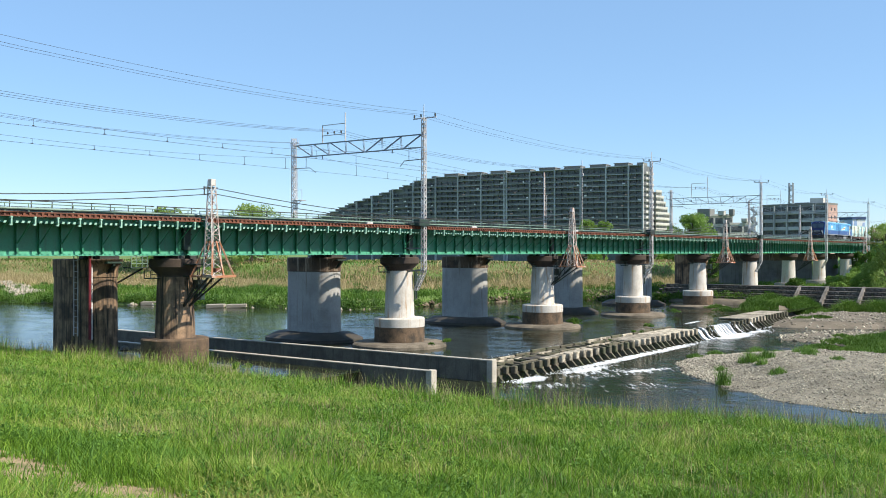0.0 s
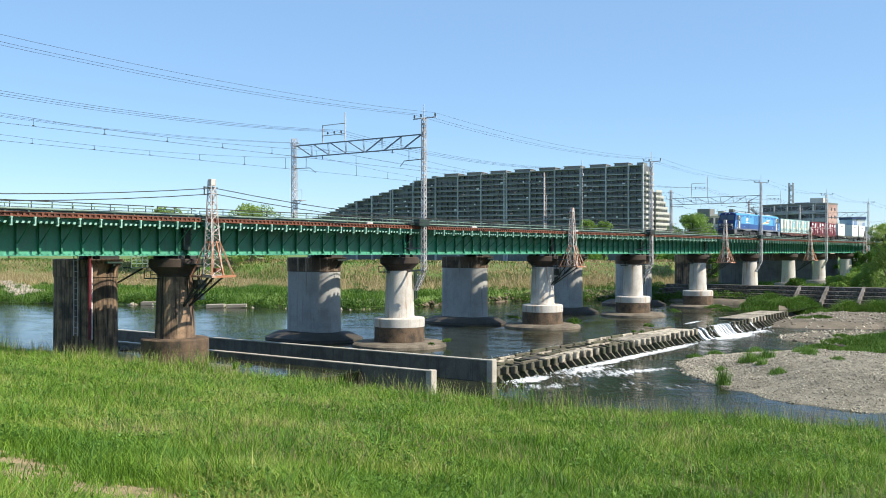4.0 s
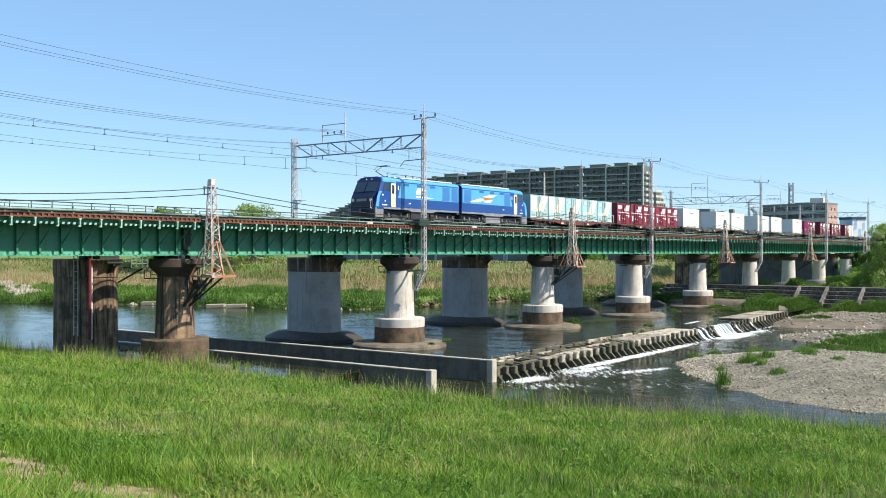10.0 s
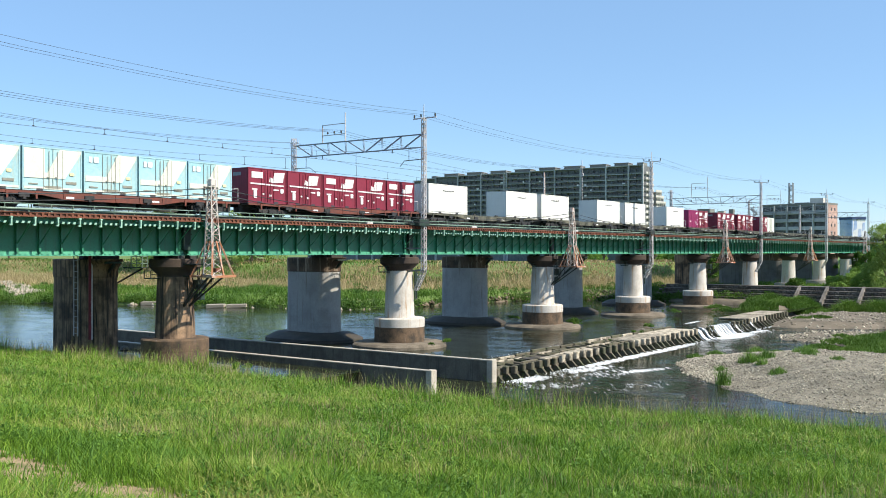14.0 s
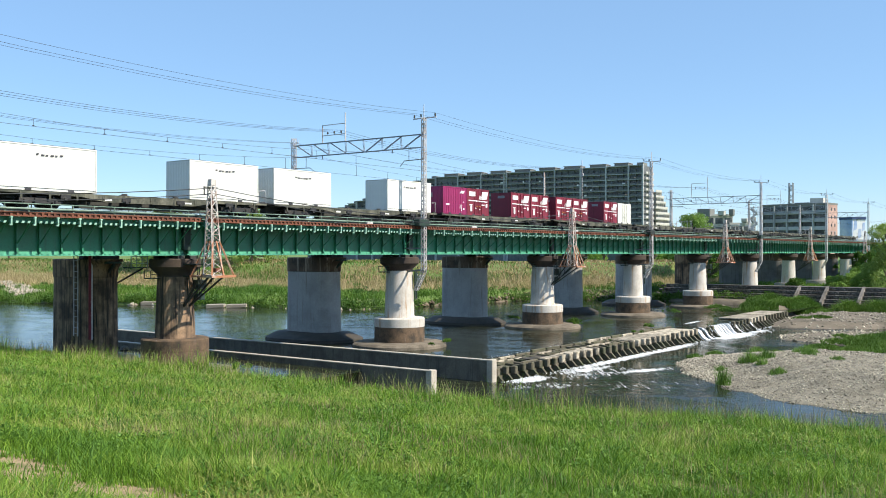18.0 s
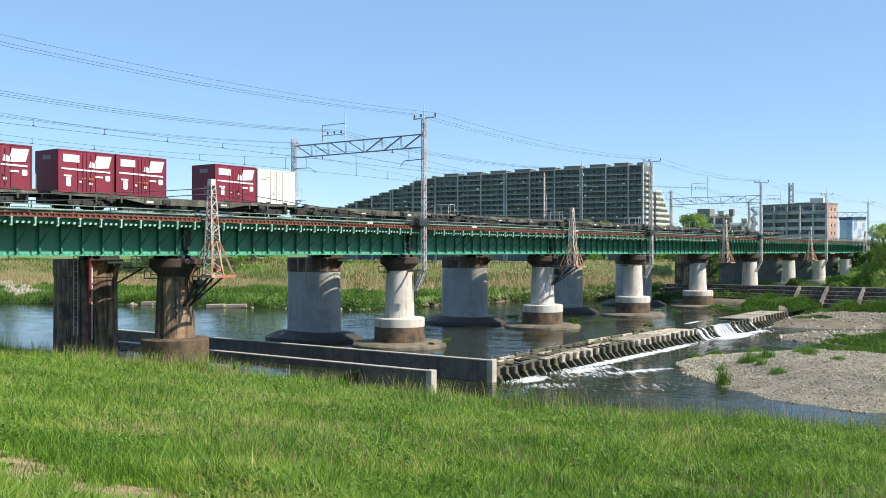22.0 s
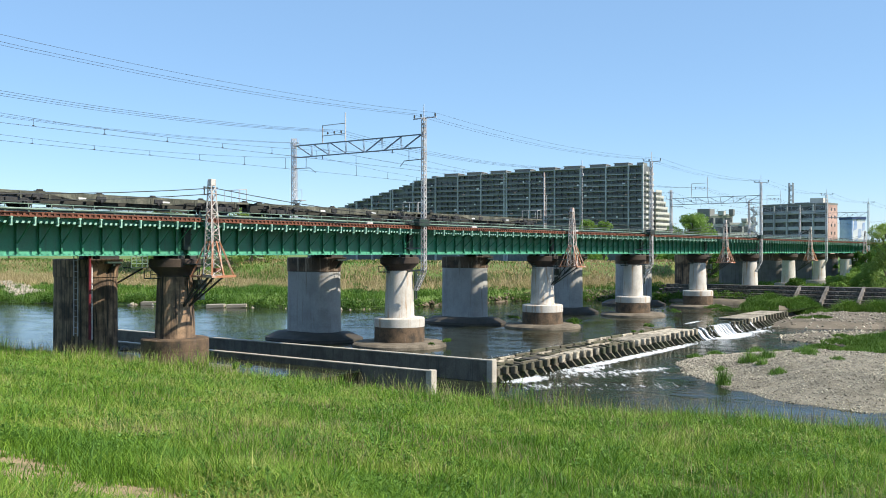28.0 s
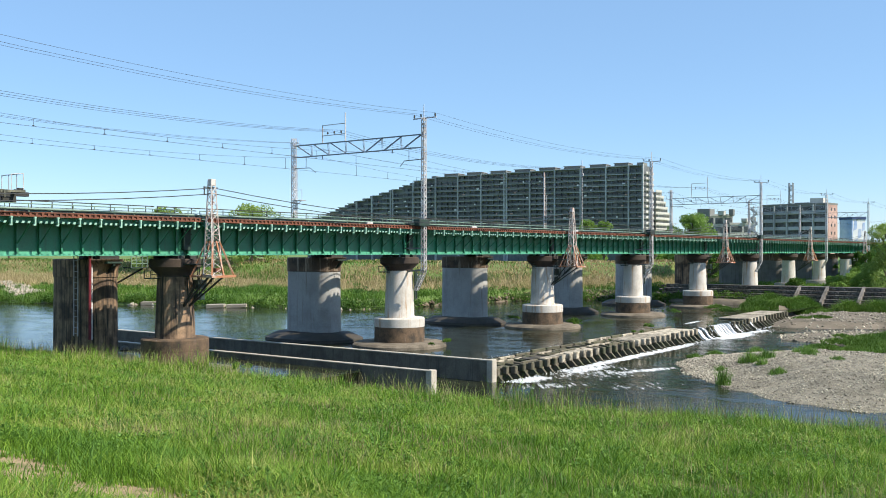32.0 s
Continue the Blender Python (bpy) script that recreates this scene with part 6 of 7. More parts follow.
# ---- plants, stones and foam ----
gen = np.random.default_rng(11)
GRASS = leafy("meadow_grass", [(0.075, 0.165, 0.015), (0.145, 0.275, 0.025), (0.235, 0.365, 0.045), (0.40, 0.39, 0.13)], patch=0.35, glow_through=0.3)
SEED = leafy("seeding_stalks", [(0.20, 0.17, 0.075), (0.32, 0.29, 0.14), (0.26, 0.30, 0.10)], patch=0.4)
SEEDHEAD = leafy("reddish_seed_heads", [(0.23, 0.16, 0.085), (0.32, 0.235, 0.13), (0.33, 0.29, 0.15)], patch=0.6)
TUFT = leafy("coarse_tuft_grass", [(0.06, 0.15, 0.022), (0.105, 0.225, 0.034), (0.17, 0.30, 0.05)], patch=0.8, glow_through=0.25)
REED = leafy("dry_reeds", [(0.24, 0.21, 0.085), (0.40, 0.295, 0.155), (0.49, 0.375, 0.215), (0.30, 0.24, 0.10)], patch=0.05, glow_through=0.25)
TALL = leafy("tall_bank_grass", [(0.04, 0.095, 0.012), (0.088, 0.18, 0.022), (0.15, 0.25, 0.043)], patch=0.12)
LEAF = leafy("tree_leaves", [(0.125, 0.225, 0.04), (0.205, 0.33, 0.065), (0.29, 0.42, 0.105)], patch=0.3, glow_through=0.5)
FRESH = leafy("fresh_spring_leaves", [(0.16, 0.24, 0.05), (0.26, 0.37, 0.08), (0.38, 0.45, 0.15)], patch=0.3, glow_through=0.35)
WILLOW = leafy("willow_leaves", [(0.16, 0.25, 0.05), (0.26, 0.37, 0.085), (0.37, 0.46, 0.15)], patch=0.5, glow_through=0.45)
SCRUB = leafy("scrub_leaves", [(0.035, 0.085, 0.012), (0.075, 0.16, 0.02), (0.14, 0.25, 0.04)], patch=0.25, glow_through=0.25)
WEED = leafy("weed_leaves", [(0.068, 0.15, 0.022), (0.12, 0.235, 0.036), (0.19, 0.32, 0.06)], patch=0.5, glow_through=0.3)
BARK = material("tree_bark", (0.12, 0.09, 0.065), 0.95, fine=10, grain=0.3, bump=0.4)


def blade_mesh(name, x, y, z, h, w, mat, bend=0.35):
    """Bent tapering blades, two faces each."""
    n = len(x)
    a, d = gen.uniform(0, 6.283, n), gen.uniform(0, 6.283, n)
    b = bend * h * gen.uniform(0.2, 1.0, n)
    ux, uy = np.cos(a) * w / 2, np.sin(a) * w / 2
    mx, my = x + np.cos(d) * b * 0.3, y + np.sin(d) * b * 0.3
    tx, ty = x + np.cos(d) * b, y + np.sin(d) * b
    co = np.stack([np.stack([x - ux, y - uy, z - 0.03], -1), np.stack([x + ux, y + uy, z - 0.03], -1),
                   np.stack([mx + ux * 0.8, my + uy * 0.8, z + h * 0.6], -1), np.stack([mx - ux * 0.8, my - uy * 0.8, z + h * 0.6], -1),
                   np.stack([tx, ty, z + h * gen.uniform(0.9, 1.05, n)], -1)], 1).reshape(-1, 3)
    i = np.arange(n) * 5
    loops = np.stack([i, i + 1, i + 2, i + 3, i + 3, i + 2, i + 4], -1).ravel()
    return bulk(name, co, loops, np.tile([4, 3], n), mat)


def stuff(name, mesh, label, category):
    return tagged(new(name, mesh), label, category, kind="stuff")


def on_bank(x, y):
    bare = ease(1.35 - np.abs(x - 5.7 - 0.12 * np.sin(y * 0.9)) / 0.72 + 0.9 * ripple(x, y, 0.27, 9) + 0.6 * ripple(x, y, 0.09, 2)) * ease((y + 44.2) / 1.6)
    streak = ease(1.1 - np.abs(y + 42.3 - (x - 8.5) * 0.51) / 0.3 + 0.5 * ripple(x, y, 0.3, 4)) * (x > 8.3) * (x < 14.6)
    return (x > -10) & (x < 38.3) & (gen.uniform(0, 1, np.shape(x)) > 0.95 * bare + 0.6 * streak)


# the near bank: thick where one stands close to it, thinner along the rest
def bank_height(x, y, r):
    patch = ripple(x, y, 1.9, 3) * 0.4 + ripple(x, y, 0.55, 8) * 0.6
    trod = 1 - 0.6 * ease(1 - np.abs(x - 5.9) / 1.3)
    return (0.19 + 0.08 * patch + 0.26 * ease((x - 25) / 9) * (0.6 + 0.6 * patch) + 0.08 * ease((r - 14) / 20)) * trod


r = 5.0 * (75 / 5.0) ** gen.uniform(0, 1, 430000) ** 0.9
a = np.radians(gen.uniform(5, 68, len(r)))
x1, y1 = r * np.cos(a), EYE[1] + r * np.sin(a)
x2, y2 = gen.uniform(-10, 38.3, 60000), gen.uniform(-100, 60, 60000)
for x, y, r in ((x1, y1, r), (x2, y2, np.full(60000, 30.0))):
    keep = on_bank(x, y)
    x, y, r = x[keep], y[keep], r[keep]
    h = bank_height(x, y, r) * gen.uniform(0.45, 1.5, len(x))
    w = (0.006 + 0.00042 * r) * gen.uniform(0.6, 1.4, len(x))
    stuff("grass", blade_mesh("grass", x, y, ground_z(x, y), h, w, GRASS, 1.1), "tall green spring grass covering the near bank", "grass")
# broad-leaved weeds between the blades
n = 90000
r = 6.0 * (60 / 6.0) ** gen.uniform(0, 1, n)
a = np.radians(gen.uniform(5, 68, n))
x, y = r * np.cos(a), EYE[1] + r * np.sin(a)
keep = on_bank(x, y) & (ripple(x, y, 1.2, 6) + ripple(x, y, 0.4, 2) * 0.6 > -0.15)
x, y, r = x[keep], y[keep], r[keep]
n = len(x)
q = np.stack([x, y, ground_z(x, y) + bank_height(x, y, r) * gen.uniform(0.4, 1.05, n)], -1)
u = gen.normal(0, 1, (n, 3)) * np.array([1, 1, 0.5])
u /= np.linalg.norm(u, axis=1)[:, None]
v = np.cross(u, gen.normal(0, 1, (n, 3)))
v /= np.linalg.norm(v, axis=1)[:, None]
s = ((0.022 + 0.0011 * r) * gen.uniform(0.6, 1.5, n))[:, None]
co = np.stack([q - u * s, q + v * s * 0.5, q + u * s, q - v * s * 0.5], 1).reshape(-1, 3)
stuff("bank_weeds", bulk("bank_weeds", co, np.arange(n * 4), np.full(n, 4), WEED), "small broad-leaved weeds among the grass", "weeds")
# seeding stalks, taller towards the water's edge
r = 7.0 * (70 / 7.0) ** gen.uniform(0, 1, 36000)
a = np.radians(gen.uniform(5, 68, len(r)))
x, y = r * np.cos(a), EYE[1] + r * np.sin(a)
odds = gen.uniform(0, 1, len(x))
keep = on_bank(x, y) & (x > 9) & ((ripple(x, y, 2.6, 1) + 0.5 * ripple(x, y, 0.9, 4) > 0.35) & (odds < 0.55) | (x > 30) & (odds < 0.5) | (odds < 0.2))
x, y, r = x[keep], y[keep], r[keep]
h = (0.30 + 0.55 * ease((x - 26) / 8)) * gen.uniform(0.5, 1.7, len(x))
stuff("seeding_grass", blade_mesh("seeding_grass", x, y, ground_z(x, y), h, 0.006 + 0.0004 * r, SEED, 0.35), "thin reddish-tan seeding grass stalks", "grass")

# darker and paler tufts standing out of the bank
n = 900
r = 6.5 * (60 / 6.5) ** gen.uniform(0, 1, n)
a = np.radians(gen.uniform(5, 68, n))
cx_, cy_, cr = r * np.cos(a), EYE[1] + r * np.sin(a), r
each = 46
rad = np.repeat((0.10 + 0.010 * cr) * gen.uniform(0.6, 1.5, n), each)
q, t = rad * gen.uniform(0, 1, n * each) ** 0.7, gen.uniform(0, 6.283, n * each)
x, y, r = np.repeat(cx_, each) + q * np.cos(t), np.repeat(cy_, each) + q * np.sin(t), np.repeat(cr, each)
pale = np.repeat(gen.uniform(0, 1, n) < 0.6, each)
keep = on_bank(x, y)
h = bank_height(x, y, r) * gen.uniform(0.9, 1.9, len(x)) * np.repeat(gen.uniform(0.8, 1.3, n), each)
for pick, mat, label in ((keep & ~pale, TUFT, "dark green tufts of coarse grass on the bank"), (keep & pale, GRASS, "bright tufts of taller grass on the bank")):
    stuff("grass_tufts", blade_mesh("grass_tufts", x[pick], y[pick], ground_z(x[pick], y[pick]), h[pick], (0.007 + 0.0005 * r[pick]), mat, 0.8), label, "grass")
# a haze of fine reddish seed heads in patches
n = 36000
r = 8.0 * (60 / 8.0) ** gen.uniform(0, 1, n)
a = np.radians(gen.uniform(5, 68, n))
x, y = r * np.cos(a), EYE[1] + r * np.sin(a)
keep = on_bank(x, y) & (x > 8) & (ripple(x, y, 2.1, 7) + 0.7 * ripple(x, y, 0.8, 3) + gen.uniform(-0.4, 0.4, n) > 0.55)
x, y, r = x[keep], y[keep], r[keep]
base_h = bank_height(x, y, r) * gen.uniform(0.8, 1.5, len(x))
stuff("seed_heads", blade_mesh("seed_heads", x, y, ground_z(x, y) + base_h, 0.04 + 0.0015 * r, 0.002 + 0.0003 * r, SEEDHEAD, 0.9), "haze of fine reddish-brown seed heads", "grass")

# tall stalks along the crest above the water
n = 5200
y = gen.uniform(-48, 20, n)
x = 35.2 + gen.normal(0, 1.0, n)
keep = on_bank(x, y) & (ripple(x, y, 1.4, 5) + 0.8 * ripple(x, y, 0.5, 1) > -0.2)
x, y = x[keep], y[keep]
stuff("crest_grass", blade_mesh("crest_grass", x, y, ground_z(x, y), gen.uniform(0.5, 1.3, len(x)) * (1 + 0.5 * ripple(x, y, 2.2, 3)), gen.uniform(0.012, 0.03, len(x)), GRASS, 0.5), "tall uneven grass along the crest of the bank", "grass")
pick = gen.uniform(0, 1, len(x)) < 0.3
x, y = x[pick] - 0.3, y[pick] + 0.2
stuff("crest_stalks", blade_mesh("crest_stalks", x, y, ground_z(x, y), gen.uniform(0.7, 1.6, len(x)), gen.uniform(0.01, 0.022, len(x)), SEED, 0.4), "dry tan stalks along the crest of the bank", "grass")

# the far bank
n = 270000
y = gen.uniform(-70, 330, n)
s = gen.uniform(0, 1, n) ** 1.6 * 110
x = shore_x(y) + s
bare = (y > 98) & (y < 150) & (np.abs(s - 13 - (y - 104) * 0.77) < 3.2 + 1.5 * ripple(x, y, 2.0, 7)) & (gen.uniform(0, 1, n) < 0.9)
x, y, s = x[~bare], y[~bare], s[~bare]
n = len(x)
n1, n2 = ripple(x, y, 9, 2), ripple(x, y, 4.0, 5) + 0.6 * ripple(x, y, 1.7, 2)
tan = (s > 30 + 13 * n1 - 12 * ease((60 - y) / 30)) & (n2 > -0.55) & (gen.uniform(0, 1, n) < 0.93) & (y > 14)
zz = ground_z(x, y)
stuff("reeds", blade_mesh("reeds", x[tan], y[tan], zz[tan], gen.uniform(0.5, 1.5, tan.sum()) * (1 + 0.5 * np.maximum(0, n2[tan])), gen.uniform(0.04, 0.10, tan.sum()), REED, 0.9), "dry tan reed bed on the far bank", "reeds")
g = ~tan & (s > 0.6)
stuff("bank_grass", blade_mesh("bank_grass", x[g], y[g], zz[g], gen.uniform(0.3, 0.95, g.sum()) * (1 + 0.5 * np.maximum(0, n2[g])), gen.uniform(0.05, 0.12, g.sum()), TALL, 1.1), "dark green tall grass along the far shore", "grass")


def leaves(spots, count, size):
    """Leaf quads scattered in clumps: spots of (x, y, z, radius)."""
    w = np.array([s[3] ** 2 for s in spots])
    pick = gen.choice(len(spots), count, p=w / w.sum())
    c = np.array(spots)[pick]
    d = gen.normal(0, 1, (count, 3))
    d /= np.linalg.norm(d, axis=1)[:, None]
    q = c[:, :3] + d * (c[:, 3] * gen.uniform(0.35, 1.0, count) ** 0.6)[:, None] * np.array([1, 1, 0.8])
    u = gen.normal(0, 1, (count, 3))
    u /= np.linalg.norm(u, axis=1)[:, None]
    v = np.cross(u, gen.normal(0, 1, (count, 3)))
    v /= np.linalg.norm(v, axis=1)[:, None]
    s = size * gen.uniform(0.6, 1.4, count)[:, None]
    co = np.stack([q - u * s, q + v * s * 0.55, q + u * s, q - v * s * 0.55], 1).reshape(-1, 3)
    return co, np.arange(count * 4), np.full(count, 4)


def weeds(name, spots, label, mat=SCRUB, tall=0.7, per=260, width=0.035, low=-1.05):
    """Leafy tufts: spots of (x, y, radius, height), each made of smaller clumps."""
    clumps = []
    for px, py, rad, k in spots:
        m = int(9 * rad * rad) + 5
        q, t = rad * np.sqrt(gen.uniform(0, 1, m)), gen.uniform(0, 6.283, m)
        for x, y, e in zip(px + q * np.cos(t), py + q * np.sin(t), gen.uniform(0.5, 1.0, m) * (1.1 - 0.5 * q / rad)):
            z = max(float(ground_z(np.array([x]), np.array([y]))[0]), low)
            r0 = tall * k * e * 0.5
            clumps.append((x, y, z + r0 * 0.7, r0 * 0.9))
    area = sum(s[2] ** 2 for s in spots)
    stuff(name, bulk(name, *leaves(clumps, int(per * 6 * area) + 60 * len(spots), width * 1.4), mat), label, "weeds")


def tufts(name, spots, label, mat, per=260, width=0.04):
    """Clumps of upright blades: spots of (x, y, radius, height)."""
    px, py, ph = [], [], []
    for cx_, cy_, rad, k in spots:
        m = int(per * (0.3 + rad * rad))
        q, t = rad * gen.uniform(0, 1, m) ** 0.8, gen.uniform(0, 6.283, m)
        px.append(cx_ + q * np.cos(t))
        py.append(cy_ + q * np.sin(t))
        ph.append(0.62 * k * gen.uniform(0.35, 1.15, m) * (1.1 - 0.6 * q / rad))
    px, py, ph = np.concatenate(px), np.concatenate(py), np.concatenate(ph)
    stuff(name, blade_mesh(name, px, py, np.maximum(ground_z(px, py), -1.05), ph, width, mat, 0.9), label, "weeds")


tufts("gravel_weeds", [(64.0, -28.5, 0.55, 2.6), (72.9, -27.4, 0.9, 1.7), (74.2, -28.3, 0.8, 1.4), (71.2, -28.9, 0.5, 1.0), (68.2, -31.0, 0.7, 0.9), (78.5, -30.2, 1.1, 1.1), (76.5, -31.0, 0.7, 0.7), (70.0, -26.2, 0.5, 0.8), (82.5, -21.3, 0.9, 0.7), (79.5, -20.6, 0.8, 0.6), (87.2, -23.4, 0.8, 0.9), (84.0, -33.0, 0.9, 0.8), (74.5, -33.6, 0.6, 0.6), (80.0, -27.4, 0.6, 0.6)],
      "green grassy weeds growing on the gravel bar", WEED)
tufts("strip_weeds", [(99.5, -27.6, 1.5, 0.90), (98.6, -30.5, 2.0, 1.35), (99.0, -34, 2.6, 1.65), (101, -38, 3.0, 1.65), (102.5, -29.5, 2.0, 1.20), (105.5, -31, 2.4, 1.27), (100, -42, 4, 1.65), (106.0, -26.6, 1.2, 0.68), (94.5, -27.5, 1.6, 0.68), (92.5, -31, 2.2, 0.83), (95.5, -34, 2.6, 0.98), (93.0, -38, 2.5, 0.98)], "dense green weeds on the gravel strip", TALL, 420, 0.06)
tufts("island_weeds", [(119.5, -5, 2.2, 0.88), (124, -9, 3.0, 1.12), (129, -11, 3.2, 1.20), (134, -8, 3.6, 1.76), (140, -12, 3.4, 1.84), (145, -13, 3.4, 2.08), (139, -6, 3.2, 1.76), (146, -7, 3.6, 1.92), (148, -18, 2.6, 3.52), (148, -22, 2.6, 3.84), (147, -26.5, 3.0, 3.84), (146, -32, 3.2, 3.84), (144, -38, 3.4, 3.84), (131, -3, 2.2, 0.80), (127, -19, 1.6, 0.56), (124, -17.5, 1.2, 0.48)],
      "bushy green weeds on the island below the bridge", TALL, 520, 0.07)
weeds("footing_weeds", [(65.6, -3.6, 0.5, 1.0), (63.0, -3.9, 0.4, 0.6), (92.0, -1.9, 0.9, 1.5), (90.2, -3.4, 0.7, 0.7), (91.6, -10.9, 0.6, 1.0), (94.0, 7.6, 0.45, 1.0), (84.5, -12.9, 0.6, 0.9), (75.5, -14.3, 0.3, 0.5), (121.0, -8.6, 1.6, 1.2), (123.5, -8.2, 1.6, 1.1), (126.5, -5.5, 1.6, 1.2), (130, -4.5, 1.3, 1.2), (93.4, 6.5, 0.5, 0.7), (42.6, -3.0, 0.8, 1.0), (38.3, -2.2, 0.9, 1.2), (116.2, -3.0, 1.0, 1.2), (115.0, -4.6, 0.8, 1.0)],
      "green tufts growing on the pier footings", per=300, width=0.03, low=0.36)


# rough grass over the levee
n = 60000
y = gen.uniform(20, 420, n)
x = shore_x(y) + gen.uniform(98, 150, n)
n1 = ripple(x, y, 11, 4) + 0.7 * ripple(x, y, 4, 2)
tan = (gen.uniform(-0.8, 0.8, n) + n1 + 1.2 * (y < 90) > 0.1) & (y < 260)
for pick, mat, label in ((tan, REED, "dry tan grass on the levee"), (~tan, TALL, "green grass on the levee")):
    stuff("levee_grass", blade_mesh("levee_grass", x[pick], y[pick], ground_z(x[pick], y[pick]), gen.uniform(0.35, 0.8, pick.sum()), gen.uniform(0.14, 0.3, pick.sum()), mat, 1.0), label, "grass")

# a belt of tall green and tan reeds before the levee
n = 30000
y = gen.uniform(15, 150, n)
x = shore_x(y) + gen.uniform(62, 100, n)
keep = ripple(x, y, 5.0, 8) + 0.6 * ripple(x, y, 2.0, 1) > 0.15
x, y = x[keep], y[keep]
h = gen.uniform(0.9, 2.2, len(x))
tan = gen.uniform(0, 1, len(x)) < 0.55 + 0.35 * ripple(x, y, 12, 3) + 0.5 * (y < 60)
for pick, mat, label in ((tan, REED, "tall dry reeds before the levee"), (~tan, TALL, "tall green reeds before the levee")):
    stuff("reeds", blade_mesh("reeds", x[pick], y[pick], ground_z(x[pick], y[pick]), h[pick], gen.uniform(0.1, 0.22, pick.sum()), mat, 0.6), label, "reeds")

# low scrub along the far waterline
yy = np.concatenate([np.arange(-20, 112, 0.75), gen.uniform(10, 120, 110)])
ss = np.concatenate([gen.uniform(-0.1, 2.6, 176), gen.uniform(6, 46, 110)])
xx = shore_x(yy) + ss
rr = gen.uniform(0.5, 1.25, len(yy))
zz = ground_z(xx, yy)
stuff("shore_scrub", bulk("shore_scrub", *leaves([(a, b, c + 0.4 * d, d) for a, b, c, d in zip(xx, yy, zz, rr)], 60000, 0.12), SCRUB), "low green scrub along the far waterline", "scrub")


def tree(x, y, top, spread, mat, label, count=5000, size=0.22, name="tree", low=0.3, category="tree", clumps=42):
    base = float(ground_z(np.array([x]), np.array([y]))[0]) - 0.1
    h = top - base
    t = thing(name, label, category, at=(0, 0, 0))
    g = Geo()
    trunk = [(x, y, base), (x + 0.15, y, base + h * 0.25), (x - 0.1, y + 0.2, base + h * 0.5), (x + 0.1, y, base + h * 0.85)]
    rad = max(0.08, h * 0.022)
    for i in range(3):
        g.tube(trunk[i], trunk[i + 1], rad * (1 - i * 0.28), rad * (1 - (i + 1) * 0.28), n=8)
    part("trunk", g, BARK, t)
    spots = []
    for i in range(clumps):
        f = low + (1 - low) * (i + 0.5) / clumps
        wide = spread * (0.55 + 0.45 * math.sin(math.pi * min(1, (f - low) / (1 - low) * 0.85 + 0.12))) * gen.uniform(0.7, 1.1)
        ang = i * 2.4 + gen.uniform(-0.4, 0.4)
        reach = wide * gen.uniform(0.3, 0.9) * (1.15 - f * 0.6)
        p = Vector((x + reach * math.cos(ang), y + reach * math.sin(ang), base + h * min(0.93, f)))
        limb = Geo().tube((x, y, base + h * max(0.15, f - 0.22)), p, rad * 0.4, rad * 0.1, n=5)
        part("limb", limb, BARK, t)
        spots.append((*p, spread * gen.uniform(0.1, 0.28)))
    part("crown", bulk("crown", *leaves(spots, count, size), mat), mat, t, "leafy crown")


tree(164.0, 165.2, 20.2, 10, WILLOW, "pale spring-green tree beyond the levee", 11000, 0.3, low=0.04)
tree(178.4, 145.4, 20.8, 14, WILLOW, "pale spring-green tree with an uneven crown", 11000, 0.3, low=0.04)
tree(213.0, 335.4, 27.0, 8.0, FRESH, "pale green tree far behind the bank", 5000, 0.5)
tree(226.0, 66.2, 16.9, 4.6, LEAF, "dense green tree in front of the apartment block", 6500, 0.22)
tree(226.0, 60.9, 16.5, 4.6, LEAF, "low rounded green tree in front of the apartment block", 6500, 0.22)
tree(206.8, 29.0, 16.9, 8.6, LEAF, "broad fresh green tree beside the railway", 14000, 0.2)
tree(165.0, -20.0, 12.8, 5.6, WILLOW, "light green willow standing before the bridge", 21000, 0.11, low=0.06, clumps=46)
tree(174.0, -23.5, 13.5, 5.6, WILLOW, "light green willow on the far bank", 18000, 0.14, low=0.08, clumps=40)
for bx, by, top, sp in ((248, 76, 8.6, 7), (275, 66, 8.8, 7), (255, 90, 8.2, 7), (255, 55, 8.0, 6)):
    tree(bx, by, top, sp, LEAF, "dark green shrub behind the bridge piers", 2600, 0.3, "shrub", 0.05, "shrub", 18)
for bx, by, top, sp in ((203, 23, 8.0, 5.5), (218, 26, 8.2, 6), (236, 24, 8.4, 6), (256, 26, 8.6, 7), (264, -3, 8.0, 6), (281, 2, 8.8, 7), (302, 3, 9.0, 7), (325, 8, 9.5, 8), (243, 3, 8.8, 5), (226, -4, 8.2, 4.5)):
    tree(bx, by, top, sp, SCRUB, "dark green shrub beside the far spans", 3600, 0.24, "shrub", 0.05, "shrub", 16)
for bx, by, top, sp in ((166, -12, 4.6, 3.4), (172, -15, 5.0, 3.6), (180, -12, 5.2, 4.0), (163, -6, 4.2, 2.8), (158, -24, 4.0, 3.6), (190, -10, 5.6, 4.2), (158.5, -14, 3.8, 2.6), (200, -9, 6, 4)):
    tree(bx, by, top * 0.86, sp, LEAF if by < -11 else TALL, "green shrub on the far bank", 5200, 0.13, "shrub", 0.05, "shrub", 24)


